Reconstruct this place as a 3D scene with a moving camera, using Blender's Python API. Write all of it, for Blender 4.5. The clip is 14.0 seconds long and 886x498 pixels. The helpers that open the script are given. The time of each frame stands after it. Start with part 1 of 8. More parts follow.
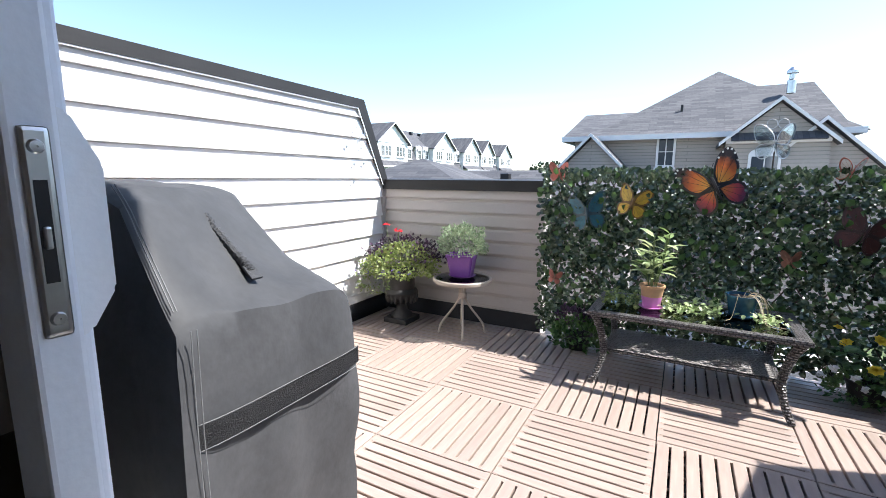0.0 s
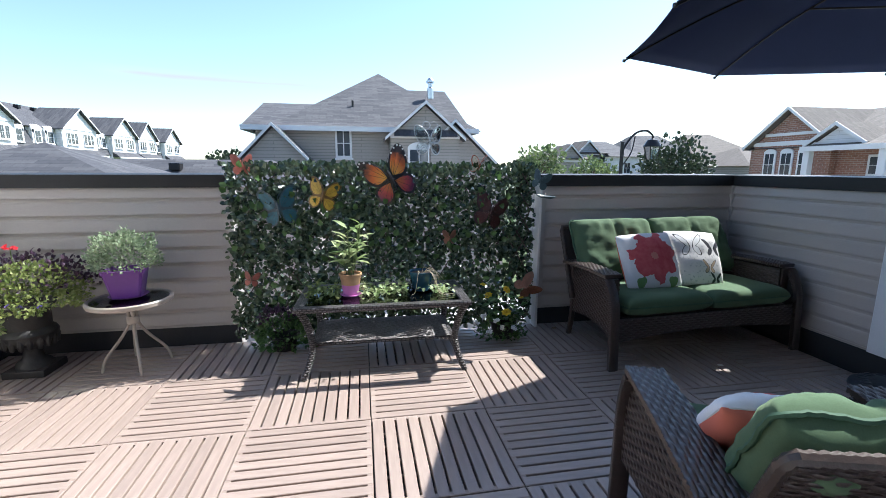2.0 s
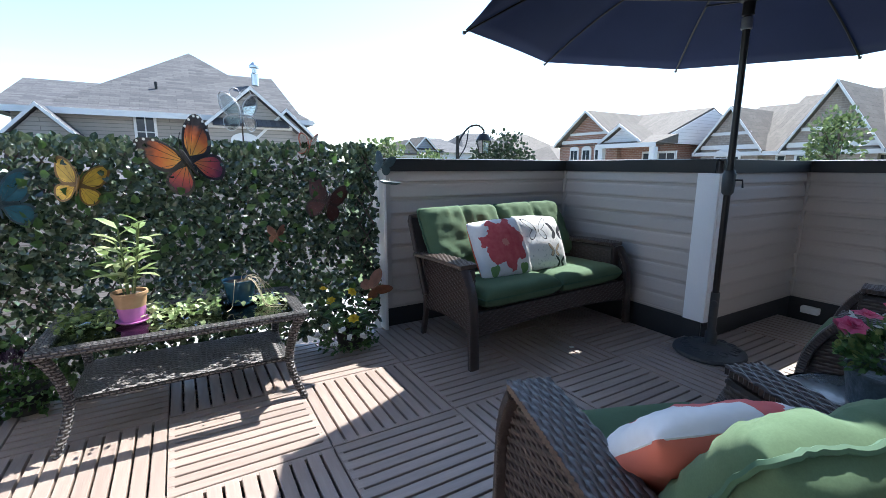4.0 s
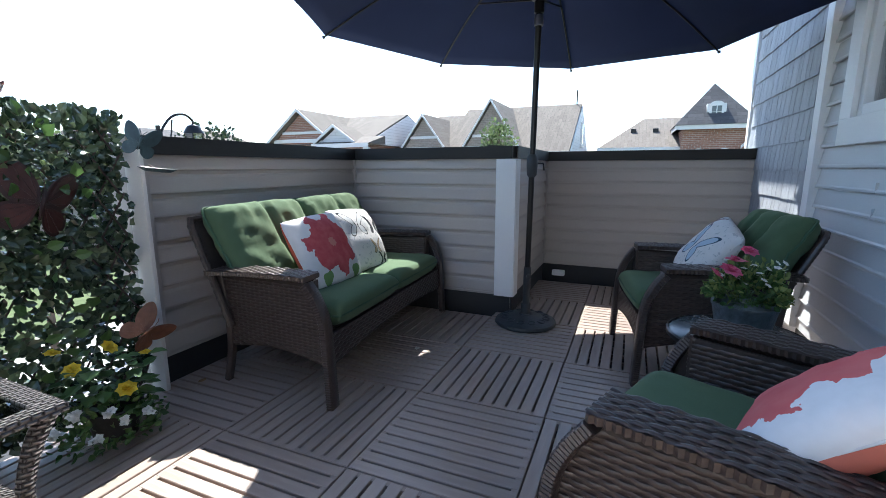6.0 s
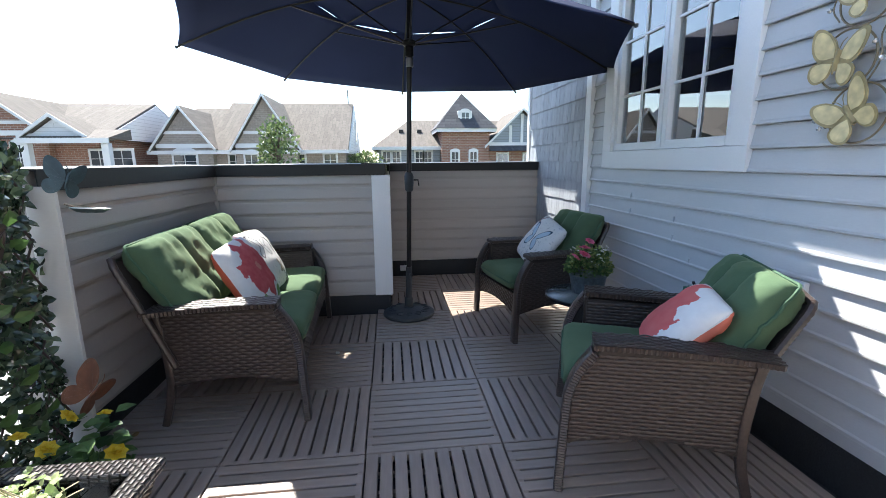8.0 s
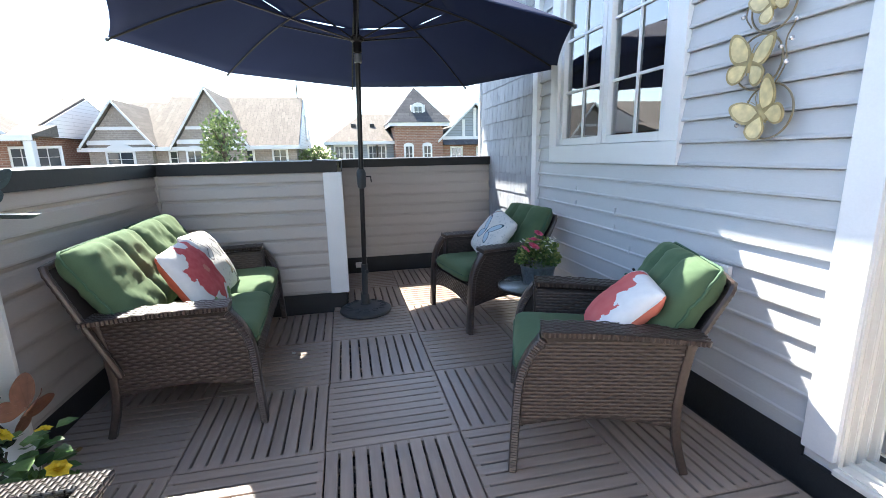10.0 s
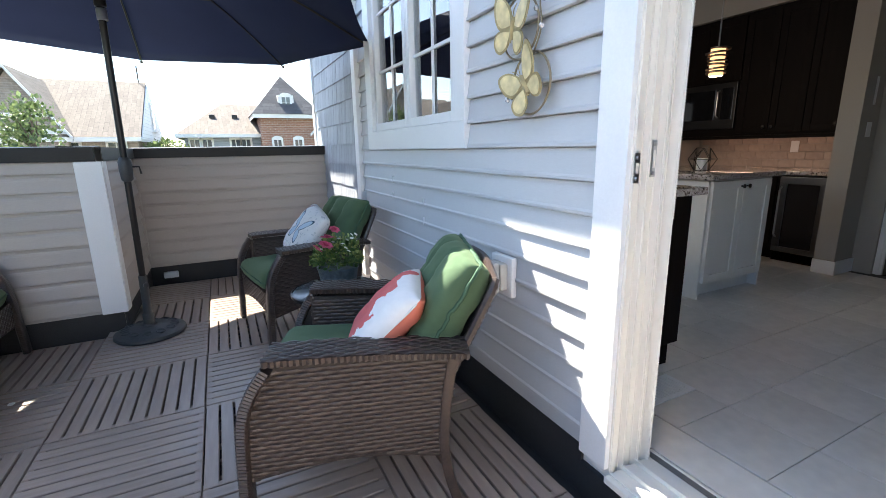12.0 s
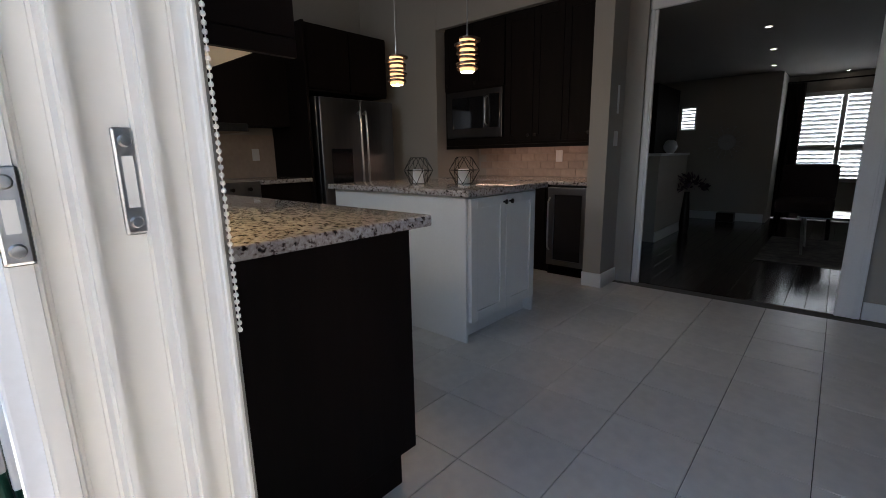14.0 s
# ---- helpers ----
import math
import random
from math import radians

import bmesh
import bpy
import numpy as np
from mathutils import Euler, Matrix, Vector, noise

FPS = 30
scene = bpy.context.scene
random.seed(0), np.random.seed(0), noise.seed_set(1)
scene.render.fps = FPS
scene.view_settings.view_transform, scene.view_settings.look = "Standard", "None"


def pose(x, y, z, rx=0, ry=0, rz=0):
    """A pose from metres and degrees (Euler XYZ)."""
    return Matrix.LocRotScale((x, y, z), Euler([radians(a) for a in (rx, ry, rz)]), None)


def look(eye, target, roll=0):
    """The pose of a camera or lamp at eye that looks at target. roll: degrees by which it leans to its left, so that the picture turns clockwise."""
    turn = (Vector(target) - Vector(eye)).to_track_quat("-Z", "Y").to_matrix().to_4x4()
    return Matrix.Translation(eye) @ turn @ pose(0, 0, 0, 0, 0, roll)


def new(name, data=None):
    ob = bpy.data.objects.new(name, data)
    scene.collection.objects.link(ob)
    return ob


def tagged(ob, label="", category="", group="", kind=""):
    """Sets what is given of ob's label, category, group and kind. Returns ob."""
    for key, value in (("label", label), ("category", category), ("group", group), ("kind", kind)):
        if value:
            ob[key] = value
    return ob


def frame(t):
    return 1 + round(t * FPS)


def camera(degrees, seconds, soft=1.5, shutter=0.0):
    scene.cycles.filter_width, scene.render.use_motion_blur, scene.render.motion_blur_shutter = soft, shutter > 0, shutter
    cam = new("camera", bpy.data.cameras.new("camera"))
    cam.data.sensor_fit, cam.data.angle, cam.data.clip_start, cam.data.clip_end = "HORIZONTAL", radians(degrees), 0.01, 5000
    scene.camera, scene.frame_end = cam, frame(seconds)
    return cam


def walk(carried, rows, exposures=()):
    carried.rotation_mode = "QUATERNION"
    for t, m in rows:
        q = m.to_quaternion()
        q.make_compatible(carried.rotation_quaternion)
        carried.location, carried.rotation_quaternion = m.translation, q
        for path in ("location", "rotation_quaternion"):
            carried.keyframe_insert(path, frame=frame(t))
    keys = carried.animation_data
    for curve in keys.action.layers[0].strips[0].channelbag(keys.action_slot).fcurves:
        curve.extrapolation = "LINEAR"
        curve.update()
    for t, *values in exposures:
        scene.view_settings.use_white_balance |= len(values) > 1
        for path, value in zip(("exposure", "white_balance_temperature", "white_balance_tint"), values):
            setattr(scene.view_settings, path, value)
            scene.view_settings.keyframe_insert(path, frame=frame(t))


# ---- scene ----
cam = camera(90.1, 14.0, soft=0.7)
PATH = [
    (0, (-0.013, -0.208, 1.249), (-0.948, 1.531, 0.932), 0.4),
    (0.5, (-0.081, -0.159, 1.276), (-0.605, 1.742, 0.943), 0.3),
    (1, (-0.096, -0.151, 1.285), (-0.231, 1.816, 0.947), 0.3),
    (1.5, (-0.08, -0.136, 1.284), (0.069, 1.829, 0.939), 0.2),
    (2, (-0.045, -0.11, 1.278), (0.309, 1.826, 0.921), 0.2),
    (2.2, (-0.031, -0.092, 1.274), (0.38, 1.832, 0.913), 0.2),
    (4.5, (0.138, 0.481, 1.132), (1.345, 2.032, 0.763), 0.1),
    (5, (0.142, 0.66, 1.083), (1.574, 2.007, 0.713), -0.1),
    (5.5, (0.116, 0.864, 1.077), (1.766, 1.933, 0.708), -0.3),
    (6, (-0.008, 1.129, 1.079), (1.804, 1.895, 0.719), -0.1),
    (6.5, (-0.151, 1.319, 1.094), (1.763, 1.768, 0.73), -0.2),
    (7, (-0.323, 1.491, 1.152), (1.632, 1.68, 0.777), -0.4),
    (7.5, (-0.451, 1.696, 1.197), (1.512, 1.666, 0.815), -0.4),
    (8, (-0.555, 1.874, 1.248), (1.394, 1.649, 0.859), -0.5),
    (8.2, (-0.571, 1.93, 1.255), (1.369, 1.636, 0.865), -0.5),
    (10.5, (-0.597, 1.783, 1.263), (1.302, 1.317, 0.843), -1.2),
    (11, (-0.568, 1.625, 1.229), (1.296, 1.037, 0.808), -1.1),
    (11.5, (-0.527, 1.444, 1.217), (1.277, 0.698, 0.784), -1.0),
    (12, (-0.423, 1.224, 1.187), (1.324, 0.358, 0.743), -1.0),
    (12.5, (-0.287, 0.996, 1.185), (1.37, -0.031, 0.738), -0.9),
    (13, (-0.192, 0.726, 1.168), (1.34, -0.485, 0.736), -0.9),
    (13.5, (-0.129, 0.472, 1.173), (1.288, -0.877, 0.758), -1.0),
    (14, (-0.051, 0.201, 1.167), (1.249, -1.262, 0.754), -1.0),
]
walk(cam, [(t, look(eye, target, roll)) for t, eye, target, roll in PATH],
     exposures=[(0, 1.5, 6150, 10), (0.5, 1.3, 6000, 10), (1.5, 1.2, 5950, 9), (4.5, 1.6, 5950, 7), (7.5, 1.68, 6400, 8), (9, 2.02, 6550, 8), (11, 2.38, 6800, 8), (12.5, 2.25, 6850, 9), (14, 2.13, 6650, 10)])

# ---- light ----
SUN_WAY = Vector((0.68, 0.385, 1.0)).normalized()
sun_el = math.asin(SUN_WAY.z)
sun_az = math.atan2(SUN_WAY.x, SUN_WAY.y)
world = bpy.data.worlds.new("sky")
world.use_nodes = True
scene.world = world
wn, wl = world.node_tree.nodes, world.node_tree.links
sky = wn.new("ShaderNodeTexSky")
sky.sky_type = "NISHITA"
sky.sun_disc = False
sky.sun_elevation, sky.sun_rotation = sun_el, sun_az
sky.air_density, sky.dust_density, sky.ozone_density = 1.0, 0.5, 1.6


def sky_math(kind, *values):
    k = wn.new("ShaderNodeMath")
    k.operation, k.use_clamp = kind, kind == "MULTIPLY"
    for i, v in enumerate(values):
        if isinstance(v, (int, float)):
            k.inputs[i].default_value = v
        else:
            wl.new(v, k.inputs[i])
    return k.outputs[0]


# one thin streak of cloud low in the north-west
way, axes, puff = wn.new("ShaderNodeTexCoord"), wn.new("ShaderNodeSeparateXYZ"), wn.new("ShaderNodeTexNoise")
stretch, streak = wn.new("ShaderNodeMapping"), wn.new("ShaderNodeMix")
stretch.inputs["Scale"].default_value = (5, 5, 60)
puff.inputs["Scale"].default_value, puff.inputs["Detail"].default_value = 1.0, 5
wl.new(way.outputs["Generated"], axes.inputs[0]), wl.new(way.outputs["Generated"], stretch.inputs[0]), wl.new(stretch.outputs[0], puff.inputs["Vector"])
high = sky_math("MULTIPLY", sky_math("SUBTRACT", 1.0, sky_math("DIVIDE", sky_math("ABSOLUTE", sky_math("SUBTRACT", axes.outputs[2], 0.165)), 0.013)), 1.0)
wide = sky_math("MULTIPLY", sky_math("SUBTRACT", 1.0, sky_math("DIVIDE", sky_math("ABSOLUTE", sky_math("ADD", axes.outputs[0], 0.235)), 0.22)), 3.0)
north = sky_math("GREATER_THAN", axes.outputs[1], 0.0)
cover = sky_math("MULTIPLY", sky_math("MULTIPLY", sky_math("MULTIPLY", high, wide), north), sky_math("MULTIPLY", puff.outputs[0], 1.4))
streak.data_type = "RGBA"
streak.inputs[7].default_value = (3.0, 3.05, 3.1, 1)
wl.new(cover, streak.inputs[0]), wl.new(sky.outputs[0], streak.inputs[6]), wl.new(streak.outputs[2], wn["Background"].inputs[0])
wn["Background"].inputs[1].default_value = 0.118
sun = new("sun", bpy.data.lights.new("sun", "SUN"))
sun.data.energy, sun.data.angle, sun.data.color = 4.8, radians(0.5), (1.0, 0.96, 0.9)
sun.matrix_world = look(SUN_WAY * 30, (0, 0, 0))

window_sky = new("window_sky", bpy.data.lights.new("window_sky", "AREA"))
window_sky.data.shape, window_sky.data.size, window_sky.data.size_y = "RECTANGLE", 1.0, 1.0
window_sky.data.energy, window_sky.data.color = 1.8, (0.86, 0.93, 1.0)
window_sky.matrix_world = pose(2.14, 0.03, 1.865, 90, 0, 180)

# ---- materials ----
def mat(name, color, rough=0.6, metal=0.0, grain=(60, 0.08), stain=(3, 0.1), bump=(80, 0.1), vary=0.0, stretch=(1, 1, 1), spec=0.5, translucent=0.0, coat=0.0):
    m = bpy.data.materials.new(name)
    m.use_nodes = True
    n, l = m.node_tree.nodes, m.node_tree.links
    b = n["Principled BSDF"]
    b.inputs["Roughness"].default_value, b.inputs["Metallic"].default_value = rough, metal
    b.inputs["Specular IOR Level"].default_value = spec
    b.inputs["Coat Weight"].default_value = coat
    tc, mp = n.new("ShaderNodeTexCoord"), n.new("ShaderNodeMapping")
    mp.inputs["Scale"].default_value = stretch
    l.new(tc.outputs["Object"], mp.inputs[0])
    value = None

    def times(a, c):
        if a is None:
            return c
        k = n.new("ShaderNodeMath")
        k.operation = "MULTIPLY"
        l.new(a, k.inputs[0]), l.new(c, k.inputs[1])
        return k.outputs[0]

    def spread(src, amount):
        r = n.new("ShaderNodeMapRange")
        r.inputs[3].default_value, r.inputs[4].default_value = 1 - amount, 1 + amount
        l.new(src, r.inputs[0])
        return r.outputs[0]

    for (scale, amount), detail in ((grain, 4), (stain, 6)):
        if amount:
            t = n.new("ShaderNodeTexNoise")
            t.inputs["Scale"].default_value, t.inputs["Detail"].default_value = scale, detail
            l.new(mp.outputs[0], t.inputs["Vector"])
            value = times(value, spread(t.outputs[0], amount * 1.6))
    if vary:
        o = n.new("ShaderNodeObjectInfo")
        value = times(value, spread(o.outputs["Random"], vary))
    if value is not None:
        mix = n.new("ShaderNodeVectorMath")
        mix.operation = "SCALE"
        mix.inputs[0].default_value = color
        l.new(value, mix.inputs["Scale"])
        l.new(mix.outputs[0], b.inputs["Base Color"])
    else:
        b.inputs["Base Color"].default_value = (*color, 1)
    if bump and bump[1]:
        t, k = n.new("ShaderNodeTexNoise"), n.new("ShaderNodeBump")
        t.inputs["Scale"].default_value, t.inputs["Detail"].default_value = bump[0], 4
        k.inputs["Strength"].default_value, k.inputs["Distance"].default_value = bump[1], 0.01
        l.new(mp.outputs[0], t.inputs["Vector"])
        l.new(t.outputs[0], k.inputs["Height"]), l.new(k.outputs[0], b.inputs["Normal"])
    if translucent:
        tr, ms = n.new("ShaderNodeBsdfTranslucent"), n.new("ShaderNodeMixShader")
        ms.inputs[0].default_value = translucent
        if value is not None:
            l.new(mix.outputs[0], tr.inputs[0])
        else:
            tr.inputs[0].default_value = (*color, 1)
        l.new(b.outputs[0], ms.inputs[1]), l.new(tr.outputs[0], ms.inputs[2])
        l.new(ms.outputs[0], n["Material Output"].inputs[0])
    return m


def leaf_mat(name, dark, light, rough=0.45, translucent=0.25):
    m = mat(name, dark, rough, grain=(60, 0), stain=(3, 0), bump=None, translucent=translucent)
    n, l = m.node_tree.nodes, m.node_tree.links
    g, r = n.new("ShaderNodeNewGeometry"), n.new("ShaderNodeValToRGB")
    r.color_ramp.elements[0].color, r.color_ramp.elements[1].color = (*dark, 1), (*light, 1)
    l.new(g.outputs["Random Per Island"], r.inputs[0])
    l.new(r.outputs[0], n["Principled BSDF"].inputs["Base Color"])
    for k in n:
        if k.type == "BSDF_TRANSLUCENT":
            l.new(r.outputs[0], k.inputs[0])
    return m


def brick_mat(name, a, b_, mortar, width, height, joint, rough=0.8, bump=0.6, offset=0.5, noise_amount=0.2, smooth=0.5, depth=0.01):
    """A pattern of courses, laid in metres along the surface."""
    m = bpy.data.materials.new(name)
    m.use_nodes = True
    n, l = m.node_tree.nodes, m.node_tree.links
    bs = n["Principled BSDF"]
    bs.inputs["Roughness"].default_value = rough
    uv, t = n.new("ShaderNodeUVMap"), n.new("ShaderNodeTexBrick")
    uv.uv_map = "metres"
    t.inputs["Scale"].default_value = 1
    t.inputs["Brick Width"].default_value, t.inputs["Row Height"].default_value = width, height
    t.inputs["Mortar Size"].default_value, t.inputs["Mortar Smooth"].default_value = joint, smooth
    t.inputs["Color1"].default_value, t.inputs["Color2"].default_value, t.inputs["Mortar"].default_value = (*a, 1), (*b_, 1), (*mortar, 1)
    t.offset = offset
    l.new(uv.outputs[0], t.inputs["Vector"])
    ns, vm, mr = n.new("ShaderNodeTexNoise"), n.new("ShaderNodeVectorMath"), n.new("ShaderNodeMapRange")
    ns.inputs["Scale"].default_value, ns.inputs["Detail"].default_value = 9, 6
    l.new(uv.outputs[0], ns.inputs["Vector"])
    mr.inputs[3].default_value, mr.inputs[4].default_value = 1 - noise_amount * 1.6, 1 + noise_amount * 1.6
    l.new(ns.outputs[0], mr.inputs[0])
    vm.operation = "SCALE"
    l.new(t.outputs["Color"], vm.inputs[0]), l.new(mr.outputs[0], vm.inputs["Scale"])
    l.new(vm.outputs[0], bs.inputs["Base Color"])
    bp, inv = n.new("ShaderNodeBump"), n.new("ShaderNodeMath")
    inv.operation = "SUBTRACT"
    inv.inputs[0].default_value = 1
    l.new(t.outputs["Fac"], inv.inputs[1])
    bp.inputs["Strength"].default_value, bp.inputs["Distance"].default_value = bump, depth
    l.new(inv.outputs[0], bp.inputs["Height"]), l.new(bp.outputs[0], bs.inputs["Normal"])
    return m


def glass_mat(name, tint=(0.75, 0.82, 0.85), mirror=0.35):
    m = bpy.data.materials.new(name)
    m.use_nodes = True
    n, l = m.node_tree.nodes, m.node_tree.links
    tr, gl, ms, fr = n.new("ShaderNodeBsdfTransparent"), n.new("ShaderNodeBsdfGlossy"), n.new("ShaderNodeMixShader"), n.new("ShaderNodeFresnel")
    tr.inputs[0].default_value = (*tint, 1)
    gl.inputs["Roughness"].default_value = 0.01
    fr.inputs[0].default_value = 1.5
    ad = n.new("ShaderNodeMath")
    ad.inputs[1].default_value = mirror
    ad.use_clamp = True
    l.new(fr.outputs[0], ad.inputs[0]), l.new(ad.outputs[0], ms.inputs[0])
    l.new(tr.outputs[0], ms.inputs[1]), l.new(gl.outputs[0], ms.inputs[2])
    l.new(ms.outputs[0], n["Material Output"].inputs[0])
    return m


def glow_mat(name, color, strength):
    m = bpy.data.materials.new(name)
    m.use_nodes = True
    b = m.node_tree.nodes["Principled BSDF"]
    b.inputs["Base Color"].default_value = (*color, 1)
    b.inputs["Emission Color"].default_value = (*color, 1)
    b.inputs["Emission Strength"].default_value = strength
    return m


M_SIDE = mat("parapet_vinyl", (0.45, 0.41, 0.375), 0.55, grain=(180, 0.04), stain=(1.3, 0.10), bump=(220, 0.06), vary=0.05, stretch=(0.3, 0.3, 1))
M_HOUSE = mat("house_vinyl", (0.52, 0.533, 0.55), 0.5, grain=(180, 0.03), stain=(1.3, 0.08), bump=(220, 0.06), vary=0.04, stretch=(0.3, 0.3, 1))
M_NEIGH = mat("neighbour_vinyl", (0.74, 0.72, 0.69), 0.5, grain=(180, 0.03), stain=(1.2, 0.05), bump=(220, 0.05), vary=0.03, stretch=(0.3, 0.3, 1))
M_WHITE = mat("white_trim", (0.78, 0.79, 0.80), 0.45, grain=(120, 0.03), stain=(2, 0.06), bump=(120, 0.05))
M_CREAM = mat("door_frame_vinyl", (0.80, 0.775, 0.72), 0.4, grain=(60, 0.012), stain=(3, 0.05), bump=(14, 0.012))
M_STILE = mat("door_leaf_vinyl", (0.80, 0.83, 0.88), 0.4, grain=(120, 0.03), stain=(3, 0.06), bump=(120, 0.04))
M_CAP = mat("dark_flashing", (0.020, 0.019, 0.019), 0.5, grain=(90, 0.12), stain=(3, 0.25), bump=(30, 0.08), spec=0.3)
M_MEMBRANE = mat("roof_membrane", (0.022, 0.023, 0.026), 0.7, grain=(150, 0.3), stain=(4, 0.3), bump=(150, 0.3))
M_SLAT = mat("deck_composite", (0.330, 0.254, 0.212), 0.36, grain=(45, 0.16), stain=(5, 0.14), bump=(60, 0.16), vary=0.09, stretch=(0.12, 1, 1), spec=0.8)
M_RAIL = mat("deck_tile_base", (0.31, 0.24, 0.20), 0.65, grain=(45, 0.16), stain=(5, 0.14), bump=(60, 0.16), vary=0.07)
M_SHAKE = mat("cedar_shake_vinyl", (0.32, 0.34, 0.37), 0.6, grain=(30, 0.2), stain=(4, 0.12), bump=(40, 0.35), vary=0.14, stretch=(6, 6, 0.4))
M_SHINGLE = brick_mat("roof_shingle", (0.055, 0.055, 0.062), (0.10, 0.098, 0.102), (0.032, 0.032, 0.036), 0.6, 0.16, 0.006, 0.9, 0.5)
M_SHINGLE2 = brick_mat("roof_shingle_brown", (0.115, 0.098, 0.083), (0.145, 0.125, 0.107), (0.085, 0.073, 0.063), 0.6, 0.16, 0.006, 0.9, 0.5)
M_BRICK = brick_mat("red_brick", (0.31, 0.155, 0.11), (0.24, 0.115, 0.08), (0.38, 0.33, 0.29), 0.23, 0.08, 0.010, 0.9, 0.4)
M_FARGREY = brick_mat("grey_lap_wall", (0.32, 0.29, 0.26), (0.34, 0.31, 0.28), (0.17, 0.155, 0.14), 6.0, 0.13, 0.012, 0.6, 0.4, noise_amount=0.05)
M_FARBLUE = brick_mat("blue_grey_lap_wall", (0.26, 0.29, 0.33), (0.27, 0.30, 0.34), (0.15, 0.16, 0.18), 6.0, 0.13, 0.012, 0.6, 0.4, noise_amount=0.05)
M_FARWHITE = brick_mat("white_lap_wall", (0.72, 0.72, 0.72), (0.74, 0.74, 0.74), (0.5, 0.5, 0.5), 6.0, 0.15, 0.010, 0.6, 0.3, noise_amount=0.04)
M_FARTAUPE = brick_mat("taupe_brick", (0.30, 0.25, 0.215), (0.25, 0.21, 0.18), (0.36, 0.33, 0.30), 0.23, 0.08, 0.008, 0.9, 0.3)
M_PANE = glass_mat("window_glass", (0.62, 0.68, 0.70), 0.22)
M_DARKPANE = mat("far_window_glass", (0.03, 0.04, 0.05), 0.08, grain=(1, 0), stain=(1, 0.3), bump=None, spec=0.8)
M_WICKER = brick_mat("brown_wicker", (0.20, 0.135, 0.108), (0.135, 0.092, 0.075), (0.045, 0.031, 0.026), 0.040, 0.0165, 0.0075, 0.33, 1.0, noise_amount=0.25, smooth=1.0, depth=0.02)
M_TABLEWICK = brick_mat("grey_wicker", (0.30, 0.275, 0.265), (0.19, 0.17, 0.165), (0.045, 0.04, 0.038), 0.026, 0.014, 0.006, 0.3, 1.0, noise_amount=0.25, smooth=1.0, depth=0.02)
M_STRAND = mat("resin_wicker_strand", (0.056, 0.039, 0.033), 0.31, grain=(70, 0.30), stain=(9, 0.28), bump=(160, 0.15))
M_STRANDGREY = mat("grey_resin_wicker_strand", (0.23, 0.21, 0.20), 0.36, grain=(70, 0.30), stain=(9, 0.25), bump=(160, 0.15))
# darker wicker for sheets behind the strands: shade of the gaps as colour
M_WICKERSHADE = mat("wicker_gap_shade", (0.035, 0.025, 0.021), 0.7, grain=(60, 0.2), stain=(5, 0.2), bump=None)
M_CUSHION = mat("green_canvas", (0.080, 0.130, 0.072), 0.9, grain=(300, 0.12), stain=(3, 0.10), bump=(9, 0.25), spec=0.2)
cb = M_CUSHION.node_tree.nodes["Principled BSDF"]
cb.inputs["Sheen Weight"].default_value, cb.inputs["Sheen Tint"].default_value = 0.15, (0.75, 0.9, 0.55, 1)
M_SEAM = mat("green_piping", (0.05, 0.11, 0.06), 0.8, bump=None)
M_COVER = mat("grill_cover_fabric", (0.046, 0.046, 0.048), 0.66, grain=(40, 0.16), stain=(4, 0.30), bump=(10, 0.5), spec=0.3)
M_COVERBAND = mat("grill_cover_band", (0.026, 0.026, 0.028), 0.6, bump=(300, 0.5))
M_STITCH = mat("white_stitching", (0.14, 0.14, 0.14), 0.7, bump=None)
M_NAVY = mat("navy_canvas", (0.028, 0.042, 0.105), 0.85, grain=(300, 0.1), stain=(2, 0.12), bump=(200, 0.1), spec=0.2, translucent=0.30)
M_POLE = mat("dark_metal", (0.025, 0.024, 0.025), 0.35, 0.6, grain=(40, 0.1), bump=None)
M_RESIN = mat("black_resin_base", (0.032, 0.037, 0.042), 0.5, grain=(60, 0.2), bump=(60, 0.2))
M_URN = mat("black_urn", (0.03, 0.028, 0.027), 0.55, grain=(40, 0.2), stain=(6, 0.25), bump=(50, 0.25))
M_TAUPE = mat("taupe_painted_metal", (0.42, 0.36, 0.30), 0.4, grain=(60, 0.05), bump=None)
M_PURPLE = mat("purple_plastic", (0.17, 0.055, 0.27), 0.38, grain=(40, 0.05), bump=None)
M_PINK = mat("pink_ceramic", (0.50, 0.16, 0.42), 0.35, grain=(40, 0.08), bump=None)
M_TERRA = mat("terracotta_rim", (0.42, 0.25, 0.13), 0.6, grain=(40, 0.12), bump=(60, 0.1))
M_BLUEPOT = mat("blue_glaze", (0.020, 0.065, 0.11), 0.22, grain=(30, 0.25), stain=(12, 0.3), bump=(25, 0.3))
M_SOIL = mat("soil", (0.05, 0.035, 0.025), 0.95, bump=(80, 0.8))
M_SILVER = mat("brushed_metal", (0.55, 0.55, 0.55), 0.28, 1.0, grain=(50, 0.1), bump=None)
M_STEEL = mat("stainless_steel", (0.19, 0.19, 0.20), 0.34, 1.0, grain=(40, 0.08), bump=None, stretch=(1, 1, 0.05))
M_STEELDARK = mat("dark_stainless_steel", (0.075, 0.07, 0.07), 0.38, 1.0, grain=(40, 0.08), bump=None, stretch=(0.05, 1, 1))
M_GLASS = glass_mat("table_glass", (0.55, 0.60, 0.60), 0.10)
M_GROUND = mat("ground_lawn", (0.07, 0.10, 0.035), 0.95, grain=(3, 0.3), stain=(0.1, 0.4), bump=(5, 0.5))
M_LEAF = leaf_mat("ivy_leaf", (0.019, 0.040, 0.021), (0.125, 0.172, 0.092), 0.20, 0.14)
